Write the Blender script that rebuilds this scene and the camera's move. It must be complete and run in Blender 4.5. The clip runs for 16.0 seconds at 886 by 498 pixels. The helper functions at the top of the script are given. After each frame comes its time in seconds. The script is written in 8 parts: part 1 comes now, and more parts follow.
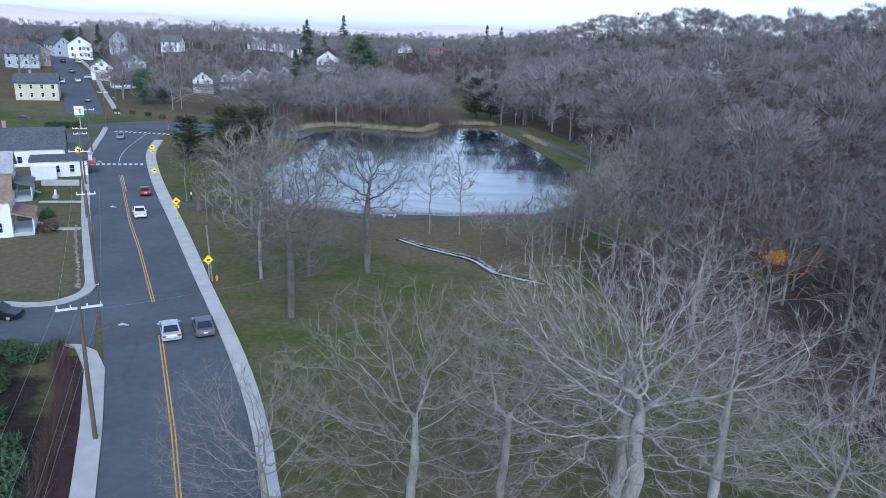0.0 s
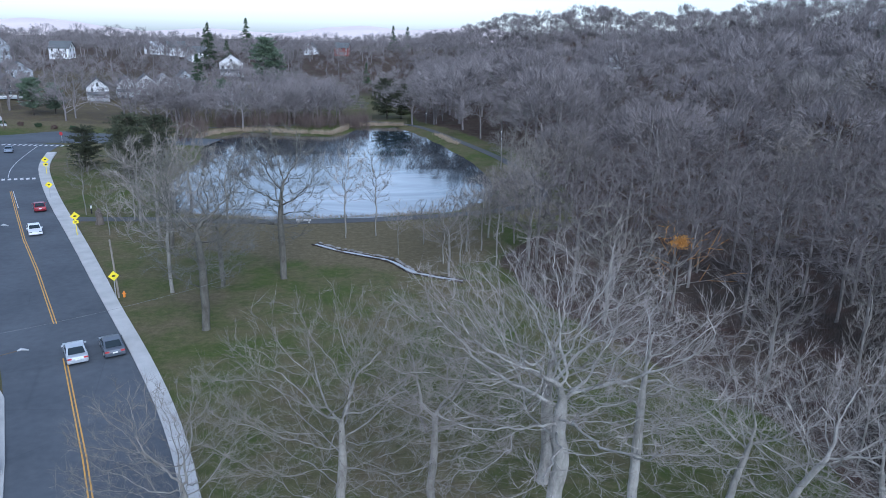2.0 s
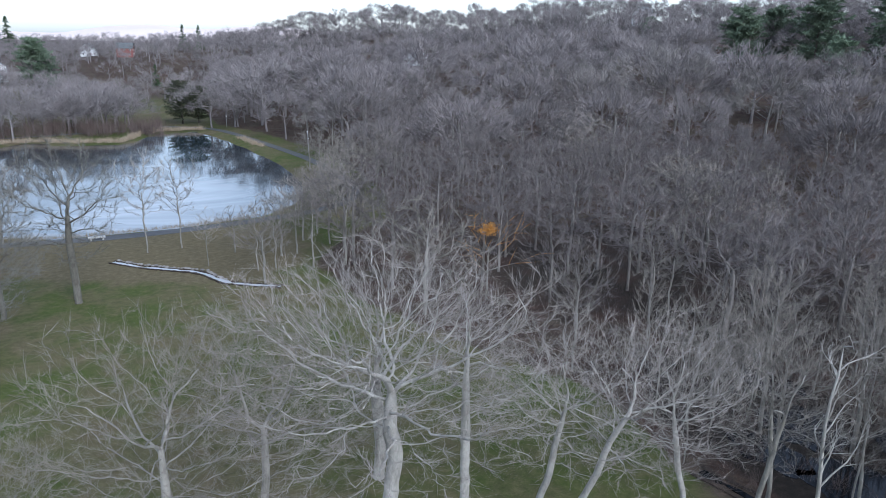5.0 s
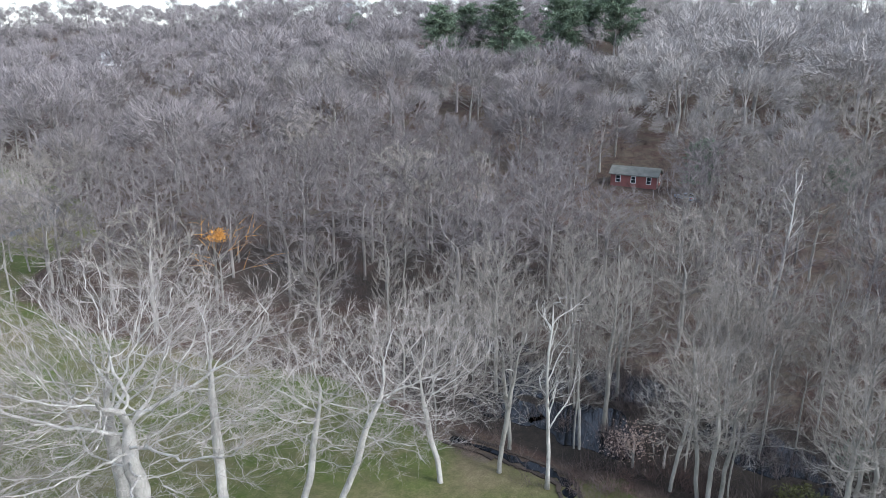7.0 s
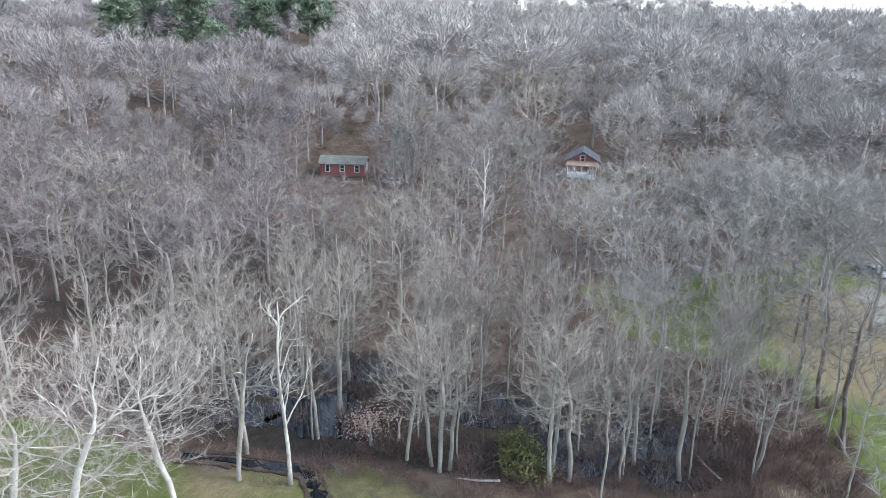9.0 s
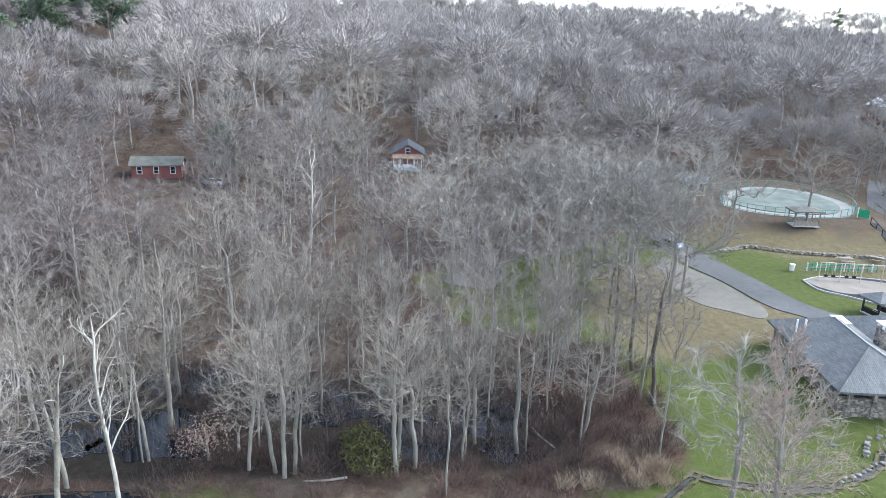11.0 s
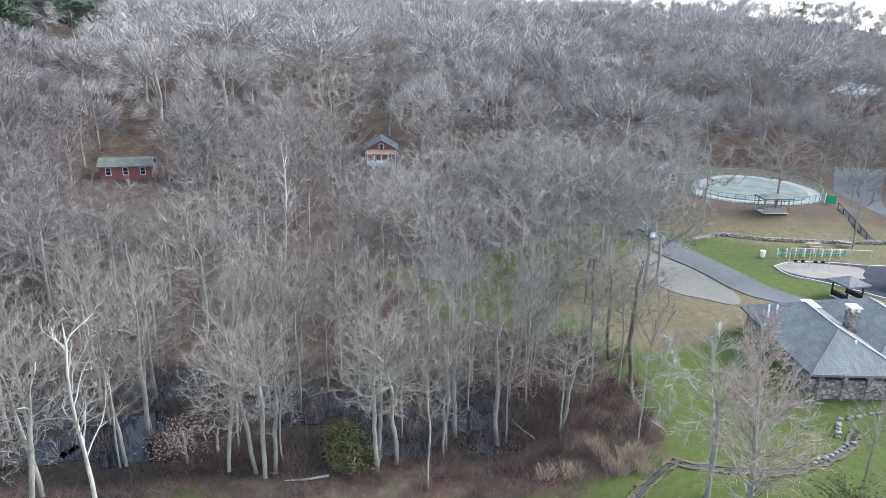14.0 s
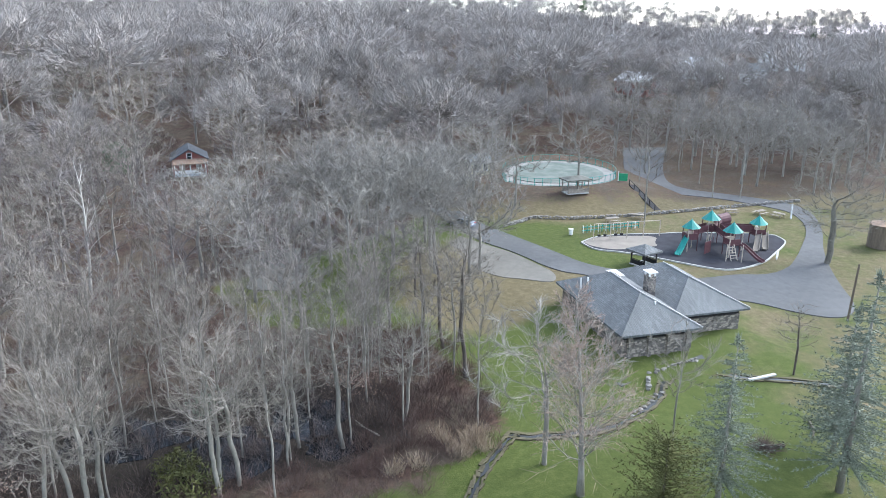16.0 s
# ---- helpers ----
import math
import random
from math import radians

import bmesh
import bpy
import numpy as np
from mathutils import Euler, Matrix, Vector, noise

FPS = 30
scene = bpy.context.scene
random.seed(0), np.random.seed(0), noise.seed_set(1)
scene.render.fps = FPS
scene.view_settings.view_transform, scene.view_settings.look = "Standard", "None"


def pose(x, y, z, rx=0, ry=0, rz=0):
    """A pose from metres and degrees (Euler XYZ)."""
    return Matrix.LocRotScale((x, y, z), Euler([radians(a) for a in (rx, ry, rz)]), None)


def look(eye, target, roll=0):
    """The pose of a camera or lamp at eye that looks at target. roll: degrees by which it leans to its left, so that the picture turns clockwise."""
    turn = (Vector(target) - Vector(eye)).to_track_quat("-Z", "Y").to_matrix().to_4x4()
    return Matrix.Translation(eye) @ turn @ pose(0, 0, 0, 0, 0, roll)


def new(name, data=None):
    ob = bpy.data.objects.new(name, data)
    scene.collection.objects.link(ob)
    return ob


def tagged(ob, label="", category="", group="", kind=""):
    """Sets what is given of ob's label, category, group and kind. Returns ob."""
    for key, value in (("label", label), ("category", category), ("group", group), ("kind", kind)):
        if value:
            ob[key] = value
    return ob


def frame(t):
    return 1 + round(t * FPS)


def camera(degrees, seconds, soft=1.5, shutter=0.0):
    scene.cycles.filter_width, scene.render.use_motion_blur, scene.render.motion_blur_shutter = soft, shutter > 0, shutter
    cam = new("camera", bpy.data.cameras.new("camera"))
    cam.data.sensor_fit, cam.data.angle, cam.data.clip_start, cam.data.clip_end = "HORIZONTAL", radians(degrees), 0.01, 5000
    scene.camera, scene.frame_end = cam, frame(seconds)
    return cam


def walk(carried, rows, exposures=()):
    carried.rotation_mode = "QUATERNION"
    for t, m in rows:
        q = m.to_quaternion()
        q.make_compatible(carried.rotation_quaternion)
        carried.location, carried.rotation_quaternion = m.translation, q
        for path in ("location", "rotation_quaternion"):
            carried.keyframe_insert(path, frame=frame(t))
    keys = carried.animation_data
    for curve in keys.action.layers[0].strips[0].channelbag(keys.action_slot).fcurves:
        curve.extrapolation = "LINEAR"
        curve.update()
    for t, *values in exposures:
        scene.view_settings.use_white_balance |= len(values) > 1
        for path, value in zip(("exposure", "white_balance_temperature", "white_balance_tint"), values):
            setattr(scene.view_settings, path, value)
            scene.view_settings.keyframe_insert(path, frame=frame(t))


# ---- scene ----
cam = camera(64.8, 16.0, soft=0.85)
# seconds, yaw, pitch, roll: the camera hovers at one place and turns to its right
PATH = [
    (0.0, -0.00, -17.10, 2.25),
    (0.5, -1.69, -17.02, 2.46),
    (1.0, -3.45, -16.97, 2.19),
    (1.5, -5.01, -16.92, 1.71),
    (2.0, -7.05, -16.87, 1.28),
    (2.5, -9.54, -16.85, 1.08),
    (3.0, -14.11, -16.79, 1.23),
    (3.2, -15.24, -16.75, 1.34),
    (5.3, -23.82, -16.74, 0.85),
    (5.5, -24.90, -16.74, 0.88),
    (6.0, -32.42, -16.71, 0.64),
    (6.5, -39.69, -16.74, 0.56),
    (7.0, -45.08, -16.75, 0.51),
    (7.5, -50.80, -16.82, 0.41),
    (8.0, -58.68, -16.87, 0.79),
    (8.5, -66.88, -16.97, 1.21),
    (9.0, -68.93, -17.07, 1.35),
    (9.5, -71.01, -17.14, 1.65),
    (10.0, -76.42, -17.11, 1.75),
    (10.2, -78.22, -17.10, 1.71),
    (12.3, -86.13, -17.25, 2.18),
    (12.5, -86.08, -17.29, 2.13),
    (13.0, -85.81, -17.39, 1.82),
    (13.5, -85.46, -17.48, 1.37),
    (14.0, -85.35, -17.51, 1.03),
    (14.5, -87.32, -17.47, 0.60),
    (15.0, -89.61, -17.49, 0.40),
    (15.5, -95.10, -17.48, 0.11),
    (16.0, -100.21, -17.46, -0.17),
]
EYE = (0.0, 0.0, 30.0)
walk(cam, [(t, pose(*EYE, 0, 0, yw) @ pose(0, 0, 0, 90 + pt) @ pose(0, 0, 0, 0, 0, rl)) for t, yw, pt, rl in PATH],
     exposures=[(0.0, 0.6, 5100, 10), (2.5, 0.6, 5100, 10), (3.2, 0.65, 5200, 10), (5.3, 0.95, 5600, 10), (6.5, 1.4, 5850, 10), (7.5, 1.85, 5900, 10), (8.5, 2.15, 5950, 9), (14.5, 2.12, 5950, 8), (16.0, 2.08, 5950, 8)])

# ---- light ----
SUN_BEARING, SUN_HEIGHT = 165.0, 38.0
world = bpy.data.worlds.new("sky")
scene.world = world
world.use_nodes = True
wn, wl = world.node_tree.nodes, world.node_tree.links
sky = wn.new("ShaderNodeTexSky")
sky.sky_type, sky.sun_disc = "NISHITA", False
sky.sun_elevation, sky.sun_rotation = radians(SUN_HEIGHT), radians(SUN_BEARING)
sky.air_density, sky.dust_density, sky.ozone_density = 1.0, 1.2, 1.5
veil = wn.new("ShaderNodeHueSaturation")
veil.inputs["Saturation"].default_value = 0.5
wl.new(sky.outputs["Color"], veil.inputs["Color"])
wl.new(veil.outputs["Color"], wn["Background"].inputs["Color"])
wn["Background"].inputs["Strength"].default_value = 0.145
sun = new("sun", bpy.data.lights.new("sun", "SUN"))
sun.data.energy, sun.data.angle, sun.data.color = 1.2, radians(20), (1.0, 0.95, 0.88)
sb, sh = radians(SUN_BEARING), radians(SUN_HEIGHT)
sun.matrix_world = look((math.sin(sb) * math.cos(sh) * 50, math.cos(sb) * math.cos(sh) * 50, math.sin(sh) * 50), (0, 0, 0))

# ---- materials ----
def nodes_of(name):
    m = bpy.data.materials.new(name)
    m.use_nodes = True
    nt = m.node_tree
    return m, nt.nodes, nt.links, nt.nodes["Principled BSDF"]


def noise_tex(n, l, coord, scale, detail=4.0, rough=0.55, distort=0.0):
    t = n.new("ShaderNodeTexNoise")
    t.inputs["Scale"].default_value, t.inputs["Detail"].default_value = scale, detail
    t.inputs["Roughness"].default_value, t.inputs["Distortion"].default_value = rough, distort
    l.new(coord, t.inputs["Vector"])
    return t.outputs["Fac"]


def ramp(n, l, fac, stops):
    r = n.new("ShaderNodeValToRGB")
    el = r.color_ramp.elements
    while len(el) < len(stops):
        el.new(0.5)
    for e, (pos, col) in zip(el, stops):
        e.position, e.color = pos, (*col, 1) if len(col) == 3 else col
    l.new(fac, r.inputs["Fac"])
    return r.outputs["Color"]


def mix(n, l, a, b, fac, how="MIX"):
    m = n.new("ShaderNodeMix")
    m.data_type, m.blend_type = "RGBA", how
    for sock, v in ((m.inputs["Factor"], fac), (m.inputs["A"], a), (m.inputs["B"], b)):
        if isinstance(v, (int, float)):
            sock.default_value = v
        elif isinstance(v, tuple):
            sock.default_value = (*v, 1)
        else:
            l.new(v, sock)
    return m.outputs["Result"]


def calc(n, l, op, a, b=None):
    m = n.new("ShaderNodeMath")
    m.operation, m.use_clamp = op, False
    for sock, v in zip(m.inputs, (a, b)):
        if v is None:
            continue
        if isinstance(v, (int, float)):
            sock.default_value = v
        else:
            l.new(v, sock)
    return m.outputs["Value"]


def bumped(n, l, p, height, strength, distance=0.05):
    b = n.new("ShaderNodeBump")
    b.inputs["Strength"].default_value, b.inputs["Distance"].default_value = strength, distance
    l.new(height, b.inputs["Height"])
    l.new(b.outputs["Normal"], p.inputs["Normal"])


def surface(name, dark, light, scale=1.0, fine=20.0, rough=0.8, bump=0.3, metal=0.0, vary=0.25, spec=0.3, stretch=None):
    """A surface with broad stains, fine grain, relief, and a tint that differs from thing to thing."""
    m, n, l, p = nodes_of(name)
    co = n.new("ShaderNodeTexCoord").outputs["Object"]
    if stretch:
        mp = n.new("ShaderNodeMapping")
        mp.inputs["Scale"].default_value = stretch
        l.new(co, mp.inputs["Vector"])
        co = mp.outputs["Vector"]
    broad, grain = noise_tex(n, l, co, scale), noise_tex(n, l, co, fine, 6.0, 0.7)
    f = calc(n, l, "ADD", calc(n, l, "MULTIPLY", broad, 0.6), calc(n, l, "MULTIPLY", grain, 0.4))
    col = ramp(n, l, f, [(0.32, dark), (0.68, light)])
    if vary:
        rnd = n.new("ShaderNodeObjectInfo").outputs["Random"]
        v = calc(n, l, "ADD", calc(n, l, "MULTIPLY", rnd, vary), 1.0 - vary / 2)
        hsv = n.new("ShaderNodeHueSaturation")
        l.new(col, hsv.inputs["Color"])
        l.new(v, hsv.inputs["Value"])
        col = hsv.outputs["Color"]
    l.new(col, p.inputs["Base Color"])
    p.inputs["Roughness"].default_value, p.inputs["Metallic"].default_value = rough, metal
    p.inputs["Specular IOR Level"].default_value = spec
    if bump:
        bumped(n, l, p, grain, bump, 0.02)
    return m


def glass_mat(name, tint=(0.02, 0.03, 0.035)):
    m, n, l, p = nodes_of(name)
    p.inputs["Base Color"].default_value = (*tint, 1)
    p.inputs["Roughness"].default_value, p.inputs["Specular IOR Level"].default_value = 0.06, 0.7
    return m


def ground_mat():
    """Lawn, leaf litter and mire in one sheet; the mesh's zone attribute says which grows where."""
    m, n, l, p = nodes_of("ground")
    co = n.new("ShaderNodeNewGeometry").outputs["Position"]
    zone = n.new("ShaderNodeAttribute")
    zone.attribute_name = "zone"
    sep = n.new("ShaderNodeSeparateColor")
    l.new(zone.outputs["Color"], sep.inputs["Color"])
    big, mid, fin, tiny = (noise_tex(n, l, co, s, 5.0, 0.62) for s in (0.035, 0.22, 1.3, 9.0))
    speck = calc(n, l, "ADD", calc(n, l, "MULTIPLY", fin, 0.5), calc(n, l, "MULTIPLY", tiny, 0.5))
    lush = ramp(n, l, speck, [(0.3, (0.037, 0.052, 0.012)), (0.52, (0.066, 0.085, 0.022)), (0.72, (0.112, 0.122, 0.041))])
    dry = ramp(n, l, speck, [(0.3, (0.065, 0.058, 0.030)), (0.52, (0.125, 0.105, 0.060)), (0.72, (0.20, 0.165, 0.105))])
    f = calc(n, l, "ADD", calc(n, l, "MULTIPLY", big, 0.9), calc(n, l, "MULTIPLY", mid, 0.7))
    patch = calc(n, l, "SUBTRACT", f, calc(n, l, "MULTIPLY", sep.outputs["Blue"], 0.75))
    lawn = mix(n, l, lush, dry, ramp(n, l, patch, [(0.66, (0, 0, 0)), (0.92, (1, 1, 1))]))
    litter = ramp(n, l, speck, [(0.28, (0.018, 0.012, 0.010)), (0.46, (0.046, 0.030, 0.024)), (0.60, (0.098, 0.062, 0.047)), (0.76, (0.185, 0.135, 0.107))])
    litter = mix(n, l, litter, ramp(n, l, speck, [(0.3, (0.04, 0.034, 0.026)), (0.7, (0.13, 0.11, 0.08))]), ramp(n, l, mid, [(0.4, (0, 0, 0)), (0.65, (1, 1, 1))]))
    mire = ramp(n, l, speck, [(0.3, (0.010, 0.009, 0.009)), (0.55, (0.030, 0.025, 0.020)), (0.75, (0.075, 0.058, 0.042))])
    edge = calc(n, l, "SUBTRACT", calc(n, l, "ADD", calc(n, l, "MULTIPLY", fin, 0.5), calc(n, l, "MULTIPLY", mid, 0.5)), 0.5)
    wood_f = ramp(n, l, calc(n, l, "ADD", sep.outputs["Red"], calc(n, l, "MULTIPLY", edge, 1.1)), [(0.42, (0, 0, 0)), (0.58, (1, 1, 1))])
    mire_f = ramp(n, l, calc(n, l, "ADD", sep.outputs["Green"], calc(n, l, "MULTIPLY", edge, 1.1)), [(0.42, (0, 0, 0)), (0.6, (1, 1, 1))])
    col = mix(n, l, mix(n, l, lawn, litter, wood_f), mire, mire_f)
    l.new(col, p.inputs["Base Color"])
    p.inputs["Roughness"].default_value, p.inputs["Specular IOR Level"].default_value = 0.95, 0.15
    bumped(n, l, p, speck, 0.8, 0.12)
    return m


def asphalt_mat(name, dark, light):
    m, n, l, p = nodes_of(name)
    co = n.new("ShaderNodeNewGeometry").outputs["Position"]
    big, mid, grit = noise_tex(n, l, co, 0.12, 4), noise_tex(n, l, co, 1.1, 5), noise_tex(n, l, co, 26.0, 3, 0.7)
    f = calc(n, l, "ADD", calc(n, l, "MULTIPLY", big, 0.45), calc(n, l, "ADD", calc(n, l, "MULTIPLY", mid, 0.3), calc(n, l, "MULTIPLY", grit, 0.25)))
    col = ramp(n, l, f, [(0.33, dark), (0.66, light)])
    vor = n.new("ShaderNodeTexVoronoi")
    vor.feature = "DISTANCE_TO_EDGE"
    vor.inputs["Scale"].default_value = 0.11
    l.new(co, vor.inputs["Vector"])
    crack = ramp(n, l, vor.outputs["Distance"], [(0.0, (0.62, 0.62, 0.62)), (0.006, (1, 1, 1))])
    col = mix(n, l, col, crack, 0.35, "MULTIPLY")
    l.new(col, p.inputs["Base Color"])
    p.inputs["Roughness"].default_value, p.inputs["Specular IOR Level"].default_value = 0.85, 0.25
    bumped(n, l, p, grit, 0.4, 0.01)
    return m


def water_mat(name, tint, rough, scale, strength):
    m, n, l, p = nodes_of(name)
    co = n.new("ShaderNodeNewGeometry").outputs["Position"]
    broad = noise_tex(n, l, co, 0.03, 3, 0.5, 0.6)
    rip = noise_tex(n, l, co, scale, 3, 0.6)
    p.inputs["Base Color"].default_value = (*tint, 1)
    l.new(ramp(n, l, broad, [(0.35, (rough * 0.5,) * 3), (0.65, (rough * 1.6,) * 3)]), p.inputs["Roughness"])
    p.inputs["IOR"].default_value = 1.33
    bumped(n, l, p, rip, strength, 0.02)
    return m


GROUND = ground_mat()
ASPHALT = asphalt_mat("asphalt", (0.062, 0.071, 0.083), (0.112, 0.124, 0.141))
PATH_TAR = asphalt_mat("worn_asphalt", (0.060, 0.063, 0.067), (0.115, 0.118, 0.122))
GRAVEL = asphalt_mat("gravel", (0.10, 0.096, 0.085), (0.175, 0.167, 0.149))
CONCRETE = surface("concrete", (0.34, 0.34, 0.33), (0.52, 0.51, 0.49), 0.4, 14, 0.85, 0.25, vary=0.12)
YELLOW_LINE = surface("yellow_line", (0.50, 0.27, 0.05), (0.66, 0.38, 0.08), 3, 30, 0.7, 0.1, vary=0)
WHITE_LINE = surface("white_line", (0.45, 0.46, 0.47), (0.72, 0.72, 0.72), 3, 30, 0.7, 0.1, vary=0)
def pond_mat():
    """Open water; the sky's glare is painted pale along the middle and nearer half."""
    m = water_mat("pond_water", (0.018, 0.028, 0.036), 0.05, 0.9, 0.05)
    n, l = m.node_tree.nodes, m.node_tree.links
    p = n["Principled BSDF"]
    co = n.new("ShaderNodeNewGeometry").outputs["Position"]
    sep = n.new("ShaderNodeSeparateXYZ")
    l.new(co, sep.inputs["Vector"])
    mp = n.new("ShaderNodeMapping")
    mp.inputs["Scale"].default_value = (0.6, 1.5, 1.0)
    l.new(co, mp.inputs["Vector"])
    # painted glare: grows towards the near shore, fades to both sides
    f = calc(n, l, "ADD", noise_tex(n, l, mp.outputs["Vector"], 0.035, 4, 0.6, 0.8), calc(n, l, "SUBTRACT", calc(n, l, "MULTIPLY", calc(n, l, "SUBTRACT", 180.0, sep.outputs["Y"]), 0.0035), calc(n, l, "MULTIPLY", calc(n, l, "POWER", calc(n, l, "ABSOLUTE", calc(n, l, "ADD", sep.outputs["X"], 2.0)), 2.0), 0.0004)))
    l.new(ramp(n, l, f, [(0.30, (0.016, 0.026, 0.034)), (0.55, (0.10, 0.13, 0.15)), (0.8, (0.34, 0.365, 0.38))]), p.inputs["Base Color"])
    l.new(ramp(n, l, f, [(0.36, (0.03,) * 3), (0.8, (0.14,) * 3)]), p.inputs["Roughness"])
    return m


POND = pond_mat()
BROOK = water_mat("brook_water", (0.035, 0.038, 0.038), 0.12, 3.0, 0.3)
# the sky's white reflection is put into this water colour
BROOK_PALE = water_mat("pale_brook_water", (0.42, 0.44, 0.46), 0.12, 3.0, 0.3)
BOG = water_mat("bog_water", (0.004, 0.006, 0.009), 0.04, 1.5, 0.05)
EARTH = surface("dark_earth", (0.020, 0.016, 0.013), (0.075, 0.058, 0.045), 0.8, 9, 0.95, 0.6, vary=0.1)
BARK_PALE = surface("pale_bark", (0.17, 0.162, 0.145), (0.49, 0.471, 0.43), 1.6, 9, 0.85, 0.4, vary=0.2, stretch=(1, 1, 0.35))
BARK_GREY = surface("grey_bark", (0.12, 0.113, 0.099), (0.36, 0.342, 0.305), 1.6, 12, 0.9, 0.5, vary=0.35, stretch=(1, 1, 0.3))
BARK_DARK = surface("dark_bark", (0.045, 0.038, 0.032), (0.17, 0.145, 0.125), 1.6, 12, 0.9, 0.5, vary=0.4, stretch=(1, 1, 0.3))
TWIG_PALE = surface("pale_twigs", (0.17, 0.153, 0.138), (0.38, 0.349, 0.319), 0.5, 3, 0.9, 0, vary=0.25)
TWIG_GREY = surface("grey_twigs", (0.125, 0.112, 0.098), (0.29, 0.264, 0.232), 0.4, 3, 0.9, 0, vary=0.6)
TWIG_TAN = surface("tan_twigs", (0.125, 0.112, 0.096), (0.29, 0.262, 0.226), 0.5, 3, 0.9, 0, vary=0.25)
DOME_GREY = surface("dome_twigs", (0.165, 0.152, 0.142), (0.31, 0.288, 0.27), 0.3, 3, 0.95, 0, vary=0.5, spec=0.05)
# browner than DOME_GREY, and darkened for the shade between north-side crowns
DOME_BROWN = surface("brown_dome_twigs", (0.13, 0.117, 0.115), (0.25, 0.227, 0.222), 0.3, 3, 0.95, 0, vary=0.5, spec=0.05)
BARK_MIRE = surface("mire_bark", (0.095, 0.09, 0.077), (0.31, 0.297, 0.263), 1.6, 10, 0.9, 0.5, vary=0.45, stretch=(1, 1, 0.3))
BARK_VINED = surface("vined_bark", (0.06, 0.055, 0.046), (0.20, 0.19, 0.16), 1.6, 12, 0.9, 0.6, vary=0.2, stretch=(1, 1, 0.4))
TWIG_VINED = surface("vined_twigs", (0.095, 0.09, 0.077), (0.24, 0.23, 0.20), 0.5, 3, 0.9, 0, vary=0.3)
# purple-brown twigs, darkened as well for the shaded gaps of the north wood
TWIG_BROWN = surface("brown_twigs", (0.085, 0.075, 0.073), (0.215, 0.192, 0.184), 0.4, 3, 0.9, 0, vary=0.4)
BARK_BROWN = surface("brown_bark", (0.10, 0.09, 0.083), (0.31, 0.285, 0.262), 1.6, 12, 0.9, 0.5, vary=0.4, stretch=(1, 1, 0.3))
TWIG_OLIVE = surface("olive_twigs", (0.14, 0.132, 0.118), (0.315, 0.298, 0.27), 0.4, 3, 0.9, 0, vary=0.3)
TWIG_RUST = surface("rust_twigs", (0.24, 0.175, 0.15), (0.47, 0.36, 0.30), 0.5, 3, 0.9, 0, vary=0.2)
NEEDLES = surface("needles", (0.030, 0.052, 0.028), (0.095, 0.145, 0.070), 0.7, 5, 0.8, 0, vary=0.4)
NEEDLES_PINE = surface("pine_needles", (0.065, 0.095, 0.065), (0.18, 0.235, 0.155), 0.5, 4, 0.8, 0, vary=0.35)
NEEDLES_BLUE = surface("soft_needles", (0.095, 0.114, 0.09), (0.225, 0.248, 0.195), 0.7, 5, 0.8, 0, vary=0.3)
NEEDLES_GOLD = surface("golden_needles", (0.042, 0.05, 0.018), (0.135, 0.135, 0.045), 0.7, 5, 0.8, 0, vary=0.2)
NEEDLES_DUSK = surface("dusky_needles", (0.030, 0.036, 0.024), (0.088, 0.096, 0.055), 0.7, 5, 0.8, 0, vary=0.3)
LEAF_ORANGE = surface("orange_leaves", (0.33, 0.15, 0.03), (0.62, 0.32, 0.08), 1, 5, 0.8, 0, vary=0.2)
LEAF_TAN = surface("tan_leaves", (0.19, 0.135, 0.11), (0.36, 0.275, 0.23), 1, 5, 0.8, 0, vary=0.2)
REED = surface("dry_reeds", (0.25, 0.195, 0.135), (0.48, 0.40, 0.30), 0.4, 4, 0.9, 0, vary=0.1)
BRUSH = surface("brush_twigs", (0.058, 0.043, 0.038), (0.18, 0.138, 0.122), 0.25, 3, 0.9, 0, vary=0.1)
# darker copy of BRUSH: shade under the woodland trees put into the colour
BRUSH_SHADED = surface("dark_brush", (0.030, 0.023, 0.021), (0.105, 0.082, 0.074), 0.25, 3, 0.9, 0, vary=0.1)
BRUSH_RED = surface("red_brush", (0.050, 0.032, 0.029), (0.15, 0.10, 0.086), 0.25, 3, 0.9, 0, vary=0.1)
REED_DARK = surface("brown_grass", (0.12, 0.09, 0.05), (0.30, 0.23, 0.14), 0.4, 4, 0.9, 0, vary=0.1)
# distance haze is put into this pale hill colour
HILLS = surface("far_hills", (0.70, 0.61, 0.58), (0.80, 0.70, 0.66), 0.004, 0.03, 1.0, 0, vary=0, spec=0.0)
BANK = surface("brook_bank", (0.045, 0.042, 0.026), (0.13, 0.115, 0.07), 0.8, 9, 0.95, 0.6, vary=0.1)

